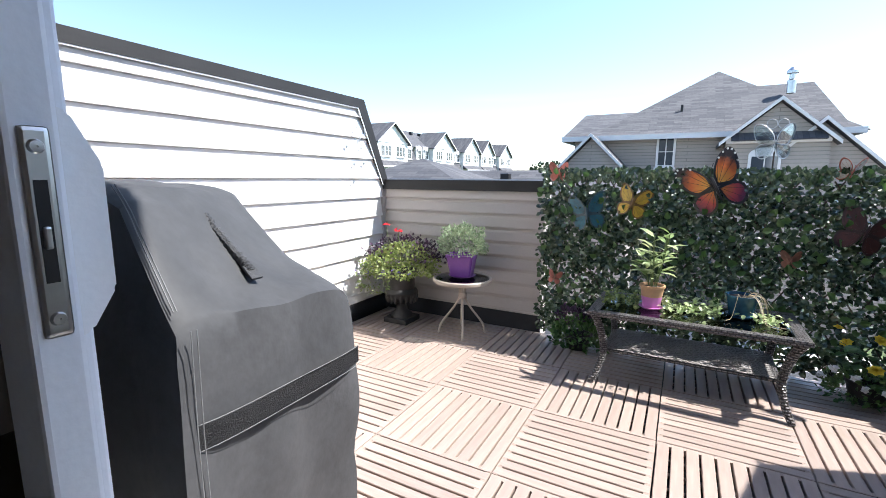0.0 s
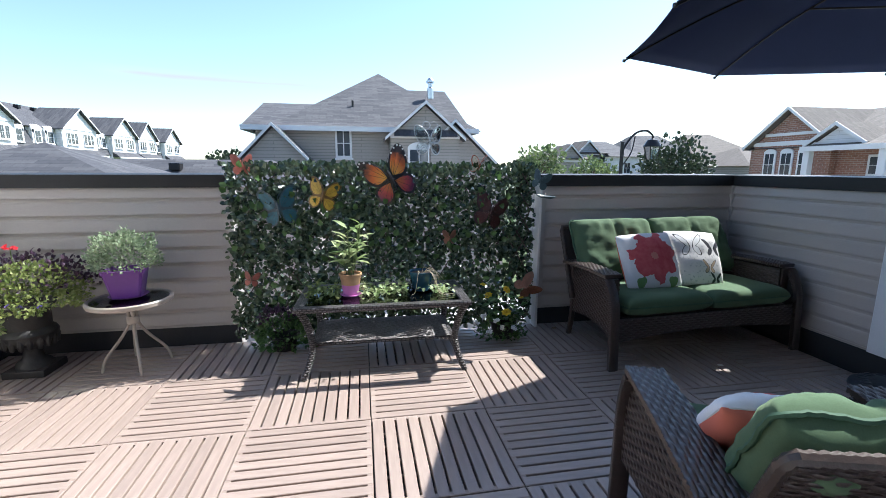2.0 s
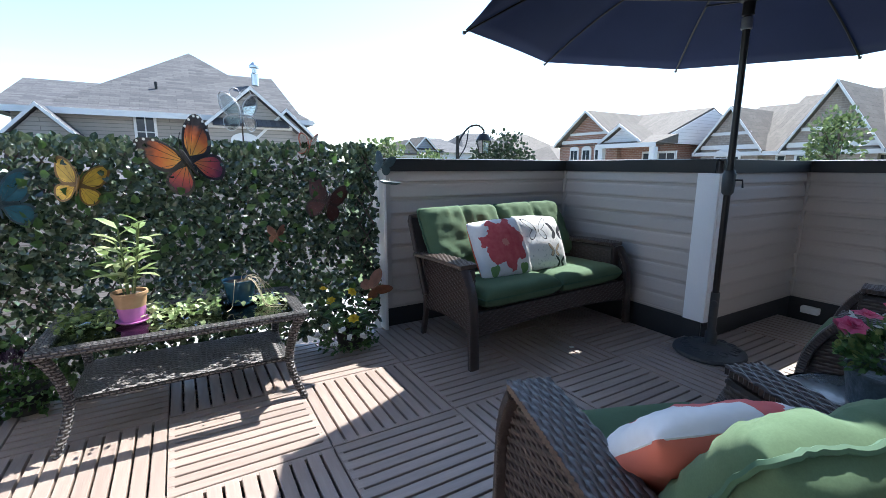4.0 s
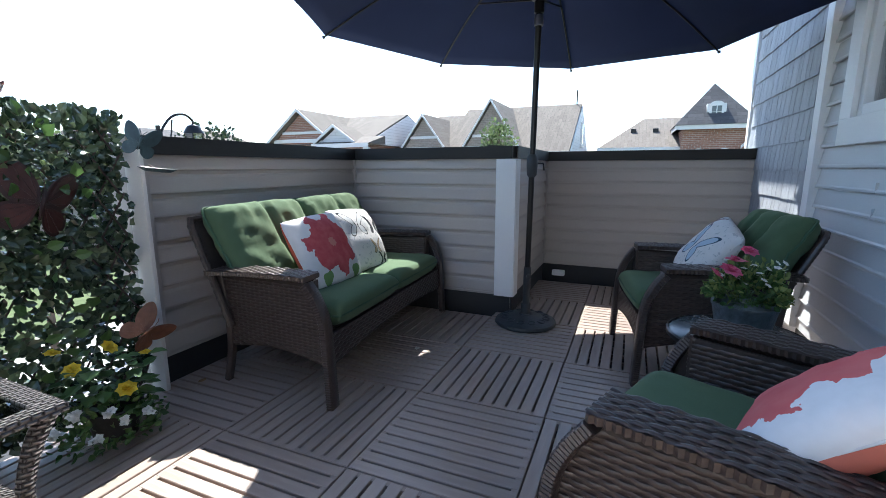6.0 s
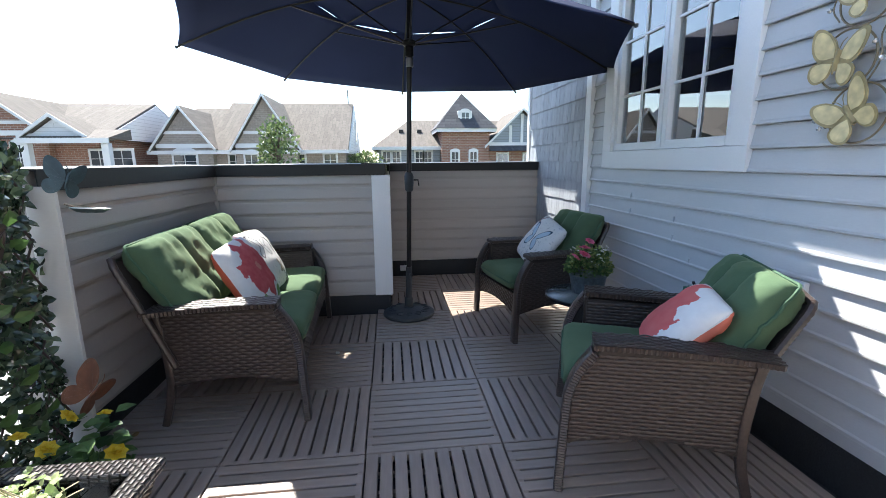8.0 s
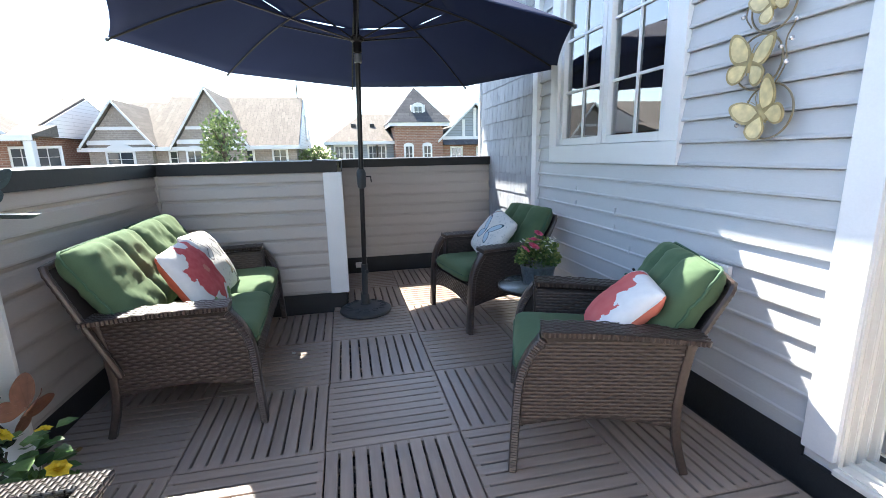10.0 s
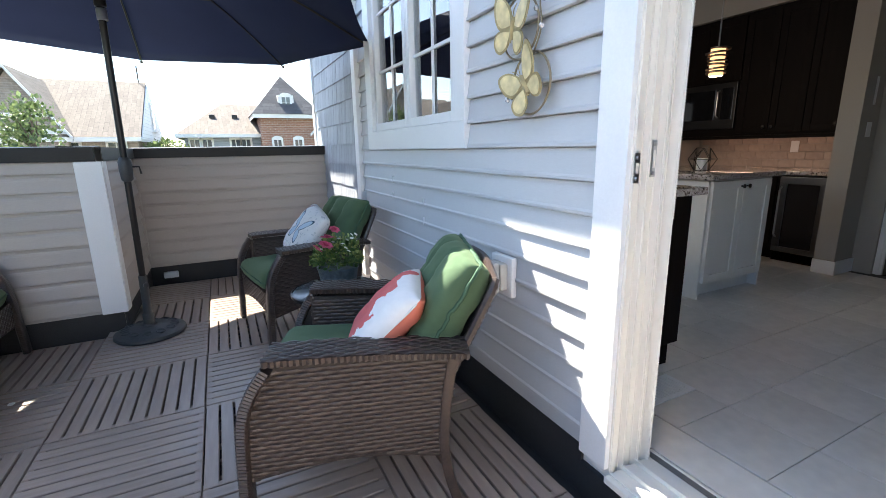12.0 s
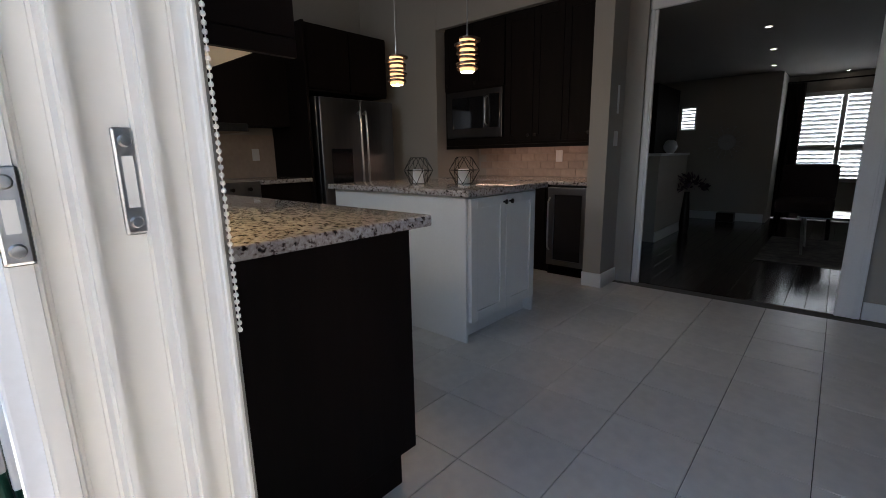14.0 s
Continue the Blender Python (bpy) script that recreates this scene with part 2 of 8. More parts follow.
M_LEAF.node_tree.nodes["Principled BSDF"].inputs["Specular IOR Level"].default_value = 0.85
M_TREE = leaf_mat("tree_leaf", (0.06, 0.095, 0.035), (0.21, 0.27, 0.11), 0.45, 0.3)
M_TREEDARK = leaf_mat("dark_tree_leaf", (0.014, 0.028, 0.014), (0.05, 0.075, 0.035), 0.5, 0.2)
M_BARK = mat("bark", (0.10, 0.075, 0.055), 0.9, grain=(20, 0.3), bump=(20, 0.8), stretch=(1, 1, 0.2))


# ---- mesh helpers ----
def quad_box(bm, x0, y0, z0, x1, y1, z1, m=None):
    vs = [bm.verts.new(Vector(p) if m is None else m @ Vector(p)) for p in
          ((x0, y0, z0), (x1, y0, z0), (x1, y1, z0), (x0, y1, z0), (x0, y0, z1), (x1, y0, z1), (x1, y1, z1), (x0, y1, z1))]
    for f in ((3, 2, 1, 0), (4, 5, 6, 7), (0, 1, 5, 4), (1, 2, 6, 5), (2, 3, 7, 6), (3, 0, 4, 7)):
        bm.faces.new([vs[i] for i in f])
    return bm


def box(x0, y0, z0, x1, y1, z1, bevel=0.0, segments=2):
    bm = quad_box(bmesh.new(), min(x0, x1), min(y0, y1), min(z0, z1), max(x0, x1), max(y0, y1), max(z0, z1))
    if bevel:
        bmesh.ops.bevel(bm, geom=bm.edges[:], offset=bevel, segments=segments, affect="EDGES", profile=0.6)
    return bm


def prism(outline, depth, m=None, bevel=0.0):
    """A solid: a polygon of (a, b) in the x-z plane, carried from y = 0 to y = depth."""
    bm = bmesh.new()
    lo = [bm.verts.new((a, 0, b)) for a, b in outline]
    hi = [bm.verts.new((a, depth, b)) for a, b in outline]
    n = len(outline)
    bm.faces.new(lo), bm.faces.new(hi[::-1])
    for i in range(n):
        bm.faces.new((lo[i], hi[i], hi[(i + 1) % n], lo[(i + 1) % n]))
    bmesh.ops.recalc_face_normals(bm, faces=bm.faces[:])
    if bevel:
        bmesh.ops.bevel(bm, geom=bm.edges[:], offset=bevel, segments=2, affect="EDGES")
    if m is not None:
        bm.transform(m)
    return bm


def lathe(profile, steps=32, m=None):
    bm = bmesh.new()
    rings = []
    for r, z in profile:
        rings.append([bm.verts.new((r * math.cos(2 * math.pi * i / steps), r * math.sin(2 * math.pi * i / steps), z)) for i in range(steps)] if r > 1e-5 else [bm.verts.new((0, 0, z))])
    for a, b in zip(rings, rings[1:]):
        for i in range(steps):
            j = (i + 1) % steps
            if len(a) == 1 and len(b) > 1:
                bm.faces.new((a[0], b[j], b[i]))
            elif len(b) == 1 and len(a) > 1:
                bm.faces.new((a[i], a[j], b[0]))
            elif len(a) > 1:
                bm.faces.new((a[i], a[j], b[j], b[i]))
    bmesh.ops.recalc_face_normals(bm, faces=bm.faces[:])
    if m is not None:
        bm.transform(m)
    return bm


def tube(points, radius, steps=8, closed=False, bm=None):
    bm = bm or bmesh.new()
    pts = [Vector(p) for p in points]
    radii = radius if isinstance(radius, (list, tuple)) else [radius] * len(pts)
    rings, n = [], len(pts)
    side = None
    for i, p in enumerate(pts):
        a, b = (pts[i - 1] if i or closed else p), (pts[(i + 1) % n] if i < n - 1 or closed else p)
        d = (b - a).normalized()
        if side is None:
            side = d.orthogonal().normalized()
        side = (side - d * side.dot(d)).normalized()
        up = d.cross(side)
        rings.append([bm.verts.new(p + (side * math.cos(2 * math.pi * k / steps) + up * math.sin(2 * math.pi * k / steps)) * radii[i]) for k in range(steps)])
    pairs = list(zip(rings, rings[1:])) + ([(rings[-1], rings[0])] if closed else [])
    for a, b in pairs:
        for k in range(steps):
            bm.faces.new((a[k], a[(k + 1) % steps], b[(k + 1) % steps], b[k]))
    if not closed:
        bm.faces.new(rings[0][::-1]), bm.faces.new(rings[-1])
    return bm


def curve(points, n=24):
    """Points along a smooth line through the given ones."""
    p = [Vector(q) for q in points]
    p = [p[0] * 2 - p[1]] + p + [p[-1] * 2 - p[-2]]
    out = []
    for i in range(1, len(p) - 2):
        steps = max(2, n // (len(p) - 3))
        for k in range(steps):
            t = k / steps
            a, b, c, d = p[i - 1], p[i], p[i + 1], p[i + 2]
            out.append(0.5 * (2 * b + (c - a) * t + (2 * a - 5 * b + 4 * c - d) * t * t + (3 * b - a - 3 * c + d) * t ** 3))
    out.append(p[-2])
    return out


def metres_uv(me):
    """A map in metres, laid on each face along the axis that it faces most."""
    if me.uv_layers:
        return
    uv = me.uv_layers.new(name="metres")
    n = len(me.loops)
    co = np.empty(len(me.vertices) * 3)
    me.vertices.foreach_get("co", co)
    co = co.reshape(-1, 3)
    idx = np.empty(n, dtype=np.int32)
    me.loops.foreach_get("vertex_index", idx)
    nor = np.empty(len(me.polygons) * 3)
    me.polygons.foreach_get("normal", nor)
    tot = np.empty(len(me.polygons), dtype=np.int32)
    me.polygons.foreach_get("loop_total", tot)
    ax = np.repeat(np.argmax(np.abs(nor.reshape(-1, 3)) + np.array((0, 1e-4, 2e-4)), axis=1), tot)
    c = co[idx]
    out = np.where((ax == 0)[:, None], c[:, [1, 2]], np.where((ax == 1)[:, None], c[:, [0, 2]], c[:, [0, 1]]))
    uv.data.foreach_set("uv", out.ravel())


def mesh_of(name, bm, material, smooth=False):
    me = bpy.data.meshes.new(name)
    bm.to_mesh(me)
    bm.free()
    for m in material if isinstance(material, (list, tuple)) else (material,):
        me.materials.append(m)
    if smooth:
        me.polygons.foreach_set("use_smooth", [True] * len(me.polygons))
        if smooth != "all":
            me.set_sharp_from_angle(angle=radians(40))
    metres_uv(me)
    return me


def part(name, bm, material, parent=None, label="", smooth=False, at=None):
    ob = new(name, bm if isinstance(bm, bpy.types.Mesh) else mesh_of(name, bm, material, smooth))
    if parent is not None:
        ob.parent = parent
    if at is not None:
        ob.matrix_basis = at
    return tagged(ob, label)


def thing(name, label, category, group="", at=None, kind=""):
    ob = new(name)
    ob.empty_display_size = 0.1
    if at is not None:
        ob.matrix_basis = at
    return tagged(ob, label, category, group, kind)


def solid(name, bm, material, label, category, group="", kind="", smooth=False, at=None):
    return tagged(part(name, bm, material, None, label, smooth, at), label, category, group, kind)


# ---- the deck and its walls ----
T = 0.61          # deck tile
GX, GY = 1.19, 2.02
HOUSE_Y = 0.165   # outer face of the house wall behind its siding
PAR_Y, PAR_X, RET_Y, FAR_X, LEFT_X = 3.255, 3.135, 1.915, 4.415, -2.515
CAP_TOP, CAP_LOW, SIDE_LOW = 1.235, 1.145, 0.15
KZ = 0.145        # kitchen floor

board_meshes = {}


def board(length, course, material, proud=0.021):
    """One lap board: runs along x, faces -y, its foot at z = 0."""
    cove = material is M_SIDE
    key = (round(length, 3), round(course, 4), material.name)
    if key not in board_meshes:
        outline = [(-0.002, course), (-0.003, course * 0.86), (-0.008, course * 0.78), (-0.011, course * 0.70), (-proud, 0.018), (-proud, 0.0075), (-proud + 0.002, 0.0055), (-0.001, 0.0045)] if cove else [(-0.002, course), (-0.004, course * 0.85), (-proud * 0.72, course * 0.22), (-proud, 0.016), (-proud, 0.0065), (-proud + 0.002, 0.0045), (-0.001, 0.0040)]
        bm = bmesh.new()
        a = [bm.verts.new((0, y, z)) for y, z in outline]
        b = [bm.verts.new((length, y, z)) for y, z in outline]
        for i in range(len(outline) - 1):
            bm.faces.new((a[i], a[i + 1], b[i + 1], b[i]))
        bm.faces.new(a[::-1]), bm.faces.new(b)
        bm.normal_update()
        bmesh.ops.recalc_face_normals(bm, faces=bm.faces[:])
        board_meshes[key] = mesh_of("siding_board", bm, material)
    return board_meshes[key]


def siding(wall, origin, turn, length, z0, z1, course, material, cuts=(), top=None):
    """Lap boards on a wall. They run from origin along the turned x axis and face its -y side. cuts: (a0, a1, z0, z1) openings. top: the wall's height along it."""
    rows = int(math.ceil((z1 - z0) / course - 0.05))
    for r in range(rows):
        z = z0 + r * course
        h = min(course, z1 - z)
        spans = [(0.0, length)]
        if top:
            end = top(z + h)
            spans = [(0.0, end)] if end > 0.05 else []
        for a0, a1, c0, c1 in cuts:
            if c0 < z + h * 0.6 and c1 > z + h * 0.4:
                spans = [s for a, b in spans for s in ((a, min(b, a0)), (max(a, a1), b)) if s[1] - s[0] > 0.01]
        for a, b in spans:
            part("siding_board", board(b - a, h, material), None, wall, at=pose(*origin, 0, 0, turn) @ pose(a, 0, z))


# roof membrane and floor under the tiles
solid("floor", box(LEFT_X - 0.1, HOUSE_Y - 0.02, -0.25, FAR_X + 0.1, PAR_Y + 0.25, -0.05), M_MEMBRANE, "black roofing membrane under the deck tiles", "deck", kind="structure")


def tile_base():
    bm = bmesh.new()
    r = 0.026
    quad_box(bm, 0.002, 0.002, -0.030, r, T - 0.002, -0.001)
    quad_box(bm, T - r, 0.002, -0.030, T - 0.002, T - 0.002, -0.001)
    for k in range(5):
        x = 0.09 + k * 0.1075
        quad_box(bm, x - 0.010, 0.004, -0.050, x + 0.010, T - 0.004, -0.034)
    return mesh_of("deck_tile", bm, M_RAIL)


def slat_mesh():
    w = T / 10
    bm = box(0.004, 0.005, -0.033, T - 0.004, w - 0.005, 0.0, 0.0025, 1)
    return mesh_of("slat", bm, M_SLAT)


deck = thing("deck", "brown composite deck tiles laid in basket weave", "deck", kind="structure")
base_me, slat_me = tile_base(), slat_mesh()
for i in range(-6, 5):
    for j in range(-3, 2):
        if i > 2 and j > -1:
            continue
        y0, y1 = GY + j * T, GY + (j + 1) * T
        sy = 1.0
        if j == -3:
            y0, sy = 0.25, (y1 - 0.25) / T
        along_x = (i + j) % 2 == 0
        m = Matrix.Translation((GX + i * T, y0, 0)) @ Matrix.Diagonal((1, sy, 1, 1))
        if not along_x:
            m = m @ pose(T, 0, 0, 0, 0, 90)
        tile = part("deck_tile", base_me, None, deck, at=m)
        for k in range(10):
            part("slat", slat_me, None, tile, at=pose(0, k * T / 10, 0))


# parapets: a core with siding, an upstand of membrane, a cap
def parapet(name, x0, y0, x1, y1, face, turn, label, post0=0.03, post1=0.03):
    """A low wall whose sided face runs from (x0, y0) to (x1, y1) as seen from the deck; turn: the way its boards run."""
    wall = thing(name, label, "parapet wall", kind="structure")
    length = math.hypot(x1 - x0, y1 - y0)
    at = pose(x0, y0, 0, 0, 0, turn)
    part("core", box(0, 0.004, -0.2, length, 0.16, CAP_TOP - 0.012), M_SIDE, wall, at=at)
    siding(wall, (x0, y0, 0), turn, length, SIDE_LOW, CAP_LOW + 0.02, 0.1145, M_SIDE)
    part("upstand", box(0, -0.012, -0.05, length, 0.0, SIDE_LOW - 0.012, 0.003), M_MEMBRANE, wall, at=at)
    part("starter_strip", box(0, -0.020, SIDE_LOW - 0.012, length, 0.002, SIDE_LOW + 0.004, 0.002), M_SIDE, wall, at=at)
    for a, b in ((0.002, post0), (length - post1, length - 0.002)):
        if b > a:
            part("corner_trim", box(a, -0.026, SIDE_LOW - 0.01, b, 0.002, CAP_LOW, 0.003), M_SIDE, wall, at=at)
    cap = part("cap", prism([(-0.035, CAP_LOW), (-0.030, CAP_LOW), (-0.028, CAP_TOP - 0.012), (0.185, CAP_TOP - 0.004), (0.185, CAP_LOW), (0.192, CAP_LOW), (0.192, CAP_TOP + 0.006), (-0.035, CAP_TOP - 0.003)], length), M_CAP, wall, at=at @ pose(0, 0, 0, 0, 0, -90) @ Matrix.Scale(-1, 4, (1, 0, 0)))
    return wall


parapet("wall_north_west", LEFT_X, PAR_Y, -0.96, PAR_Y, None, 0, "low parapet with beige lap siding and dark cap")
parapet("wall_north_east", 1.33, PAR_Y, PAR_X, PAR_Y, None, 0, "low parapet with beige lap siding and dark cap", post0=0.07)
parapet("wall_east", PAR_X, PAR_Y, PAR_X, RET_Y, None, -90, "low parapet with beige lap siding and dark cap")
parapet("wall_return", PAR_X, RET_Y, FAR_X, RET_Y, None, 0, "short parapet return with beige lap siding")
parapet("wall_far", FAR_X, RET_Y, FAR_X, HOUSE_Y, None, -90, "low parapet with beige lap siding and dark cap")
post = thing("corner_post_trim", "white corner trim on the parapet", "trim", kind="structure")
part("board", box(PAR_X - 0.034, RET_Y - 0.03, 0.135, PAR_X - 0.014, RET_Y + 0.115, CAP_LOW - 0.002, 0.004), M_WHITE, post)
part("board", box(PAR_X - 0.013, RET_Y - 0.034, 0.135, PAR_X + 0.09, RET_Y - 0.015, CAP_LOW - 0.002, 0.004), M_WHITE, post)

# white scupper at the foot of the far parapet
solid("roof_drain_outlet", box(FAR_X - 0.07, 1.68, 0.03, FAR_X - 0.013, 1.80, 0.085, 0.01), M_WHITE, "white plastic drain outlet at the foot of the parapet", "drain")

# the neighbour's dividing wall, whose top runs down towards the far end
TOP_A, TOP_B = (1.905, 2.90), (CAP_TOP - 0.02, 3.27)
left = thing("wall_west", "tall dividing wall with pale lap siding and dark cap", "wall", kind="structure")
outline = [(-0.6, -0.2), (3.40, -0.2), (3.40, CAP_TOP - 0.04), (TOP_B[1], TOP_B[0] - 0.02), (TOP_A[1], TOP_A[0] - 0.02), (-0.6, TOP_A[0] - 0.02)]
part("core", prism(outline, 0.2), M_NEIGH, left, at=pose(LEFT_X - 0.004, 0, 0, 0, 0, 90))


def left_end(z):
    if z < TOP_B[0]:
        return PAR_Y - 0.19
    return (TOP_A[1] + (TOP_A[0] - z) / (TOP_A[0] - TOP_B[0]) * (TOP_B[1] - TOP_A[1])) - 0.19


siding(left, (LEFT_X, 0.19, 0), 90, PAR_Y - 0.19, 0.203, TOP_A[0] - 0.03, 0.172, M_NEIGH, top=left_end)
part("upstand", box(LEFT_X, 0.19, -0.05, LEFT_X + 0.012, PAR_Y, SIDE_LOW - 0.005, 0.003), M_MEMBRANE, left)
part("starter_strip", box(LEFT_X, 0.19, SIDE_LOW - 0.008, LEFT_X + 0.016, PAR_Y, 0.206, 0.003), M_NEIGH, left)
cap_line = [(-0.6, TOP_A[0] - 0.075), (TOP_A[1] - 0.035, TOP_A[0] - 0.075), (TOP_B[1] - 0.065, TOP_B[0] - 0.03), (TOP_B[1] + 0.02, TOP_B[0] - 0.03), (TOP_A[1] + 0.035, TOP_A[0]), (-0.6, TOP_A[0])]
part("cap", prism(cap_line, 0.27), M_CAP, left, at=pose(LEFT_X + 0.035, 0, 0, 0, 0, 90))
part("cap_edge", prism([(a - (0.012 if k in (1, 2) else 0), b - (0.008 if k in (0, 1) else 0)) for k, (a, b) in enumerate(cap_line)], 0.002), M_WHITE, left, at=pose(LEFT_X + 0.0315, 0, 0, 0, 0, 90))
part("corner_trim", box(LEFT_X + 0.001, PAR_Y - 0.055, SIDE_LOW, LEFT_X + 0.026, PAR_Y - 0.022, CAP_LOW, 0.003), M_SIDE, left)

# ---- the house wall with its window and sliding door ----
DOOR_X0, DOOR_X1, DOOR_TOP = -1.62, 0.475, KZ + 2.06
WIN = (1.53, 2.745, 1.31, 2.42)      # x0, x1, z0, z1 of the opening
WALL_IN, WALL_TOP = -0.014, 5.2
house = thing("wall_house", "house wall with blue-grey lap siding", "wall", kind="structure")
for x0, z0, x1, z1 in ((-3.2, -0.2, DOOR_X0 - 0.032, WALL_TOP), (DOOR_X0 - 0.032, DOOR_TOP, DOOR_X1 + 0.032, WALL_TOP), (DOOR_X0, -0.2, DOOR_X1 + 0.032, 0.10),
                       (DOOR_X1 + 0.032, -0.2, WIN[0], WALL_TOP), (WIN[0], -0.2, WIN[1], WIN[2]), (WIN[0], WIN[3], WIN[1], WALL_TOP), (WIN[1], -0.2, 4.9, WALL_TOP)):
    part("core", box(x0, WALL_IN, z0, x1, HOUSE_Y - 0.004, z1), M_WHITE, house)
SH_X = 3.10
siding(house, (SH_X, HOUSE_Y, 0), 180, SH_X + 3.2, 0.206, WALL_TOP, 0.1083, M_HOUSE,
       cuts=((SH_X - 2.86, SH_X - 1.41, 1.20, 2.55), (SH_X - 0.60, SH_X + 1.74, -1, DOOR_TOP + 0.12)))
for x0, x1 in ((SH_X, 0.60), (-1.74, -3.2)):
    part("upstand", box(x1, HOUSE_Y, -0.05, x0, HOUSE_Y + 0.012, 0.15, 0.003), M_MEMBRANE, house)
    part("starter_strip", box(x1, HOUSE_Y, 0.150, x0, HOUSE_Y + 0.014, 0.208, 0.003), M_HOUSE, house)
part("upstand", box(-1.74, HOUSE_Y, -0.05, 0.60, HOUSE_Y + 0.02, 0.085, 0.003), M_MEMBRANE, house)
part("seam_trim", box(SH_X, HOUSE_Y, 0.15, SH_X + 0.095, HOUSE_Y + 0.046, WALL_TOP, 0.004), M_WHITE, house)
part("corner_trim", box(4.72, HOUSE_Y, 0.9, 4.80, HOUSE_Y + 0.056, WALL_TOP, 0.004), M_WHITE, house)
# joints where two lengths of siding overlap
for x, z in ((2.42, 0.856), (2.42, 0.964), (1.92, 0.747), (1.92, 0.856), (1.75, 0.639)):
    part("lap_joint", box(x, HOUSE_Y + 0.004, z + 0.004, x + 0.0015, HOUSE_Y + 0.0222, z + 0.050), M_HOUSE, house)

# shake panels: rows of narrow shakes on a thicker backing
part("shake_backing", box(SH_X + 0.097, HOUSE_Y, 0.15, 4.72, HOUSE_Y + 0.034, WALL_TOP), M_SHAKE, house)
rng = random.Random(3)
shake_w = [0.07, 0.095, 0.12, 0.15]
shake_me = []
for w in shake_w:
    bm = prism([(0, 0), (0.014, 0.0), (0.004, 0.18), (0, 0.18)], w - 0.004)
    shake_me.append(mesh_of("shake", bm, M_SHAKE))
for r in range(19):
    z, x = 0.17 + r * 0.178, SH_X + 0.097
    while x < 4.70:
        k = rng.randrange(4)
        w = shake_w[k]
        if x + w > 4.718:
            break
        part("shake", shake_me[k], None, house, at=pose(x + w - 0.002, HOUSE_Y + 0.035, z - 0.004 * rng.random(), 0, 0, 90))
        x += w


def window(name, x0, x1, z0, z1, y, label):
    """The casement pair: outer casing, frame, two sashes with bars and panes."""
    w = thing(name, label, "window", kind="structure")
    c = 0.125
    f = y + 0.034
    for a, b, d, e in ((x0 - c, z0 - c, x1 + c, z0), (x0 - c, z1, x1 + c, z1 + c), (x0 - c, z0, x0, z1), (x1, z0, x1 + c, z1)):
        part("casing", box(a, y - 0.002, b, d, f, e, 0.003), M_WHITE, w)
    mid = (x0 + x1) / 2
    for a, b in ((x0, mid), (mid, x1)):
        sash = part("sash", box(a + 0.004, y - 0.06, z0 + 0.003, a + 0.05, y + 0.012, z1 - 0.003, 0.006), M_WHITE, w)
        for q in ((b - 0.05, z0 + 0.003, b - 0.004, z1 - 0.003), (a + 0.05, z0 + 0.003, b - 0.05, z0 + 0.055), (a + 0.05, z1 - 0.055, b - 0.05, z1 - 0.003)):
            part("sash_rail", box(q[0], y - 0.06, q[1], q[2], y + 0.012, q[3], 0.006), M_WHITE, sash)
        pane = part("pane", box(a + 0.048, y - 0.032, z0 + 0.05, b - 0.048, y - 0.026, z1 - 0.05), M_PANE, sash)
        pane.visible_shadow = False
        cx = (a + b) / 2
        part("glazing_bar", box(cx - 0.008, y - 0.024, z0 + 0.05, cx + 0.008, y - 0.014, z1 - 0.05), M_WHITE, sash)
        for k in (1, 2):
            zz = z0 + (z1 - z0) * (0.02 + k / 3.0)
            part("glazing_bar", box(a + 0.05, y - 0.0245, zz - 0.008, b - 0.05, y - 0.0135, zz + 0.008), M_WHITE, sash)
    return w


window("window_1", *WIN, HOUSE_Y, "white casement window pair with glazing bars")

# the sliding door: casing, jamb with its grooves, sill track, fixed and sliding leaf
door = thing("door_1", "white vinyl sliding patio door, slid open", "door", kind="structure")
part("casing", box(DOOR_X1 + 0.005, HOUSE_Y - 0.002, 0.135, 0.598, HOUSE_Y + 0.030, DOOR_TOP + 0.10, 0.003), M_WHITE, door)
part("casing", box(-1.74, HOUSE_Y - 0.002, 0.135, DOOR_X0 - 0.005, HOUSE_Y + 0.030, DOOR_TOP + 0.10, 0.003), M_WHITE, door)
part("casing", box(DOOR_X0 - 0.005, HOUSE_Y - 0.002, DOOR_TOP, DOOR_X1 + 0.005, HOUSE_Y + 0.030, DOOR_TOP + 0.10, 0.003), M_WHITE, door)
jamb_line = [(0.0, -0.004), (-0.044, -0.004), (-0.044, 0.004), (-0.036, 0.008), (-0.012, 0.012), (-0.012, 0.040), (-0.036, 0.044), (-0.036, 0.056),
             (-0.012, 0.060), (-0.012, 0.104), (-0.036, 0.108), (-0.036, 0.120), (-0.016, 0.124), (-0.016, 0.150), (-0.034, 0.154), (-0.034, 0.176), (0.0, 0.176)]
for x, flip in ((DOOR_X1 + 0.03, 1), (DOOR_X0 - 0.03, -1)):
    bm = bmesh.new()
    lo = [bm.verts.new((x + flip * a, b, 0.10)) for a, b in jamb_line]
    hi = [bm.verts.new((x + flip * a, b, DOOR_TOP)) for a, b in jamb_line]
    bm.faces.new(lo), bm.faces.new(hi[::-1])
    for i in range(len(lo)):
        bm.faces.new((lo[i], hi[i], hi[(i + 1) % len(lo)], lo[(i + 1) % len(lo)]))
    bmesh.ops.recalc_face_normals(bm, faces=bm.faces[:])
    bmesh.ops.bevel(bm, geom=[e for e in bm.edges if abs((e.verts[0].co - e.verts[1].co).z) > 1], offset=0.003, segments=2, affect="EDGES")
    part("jamb", bm, M_CREAM, door)
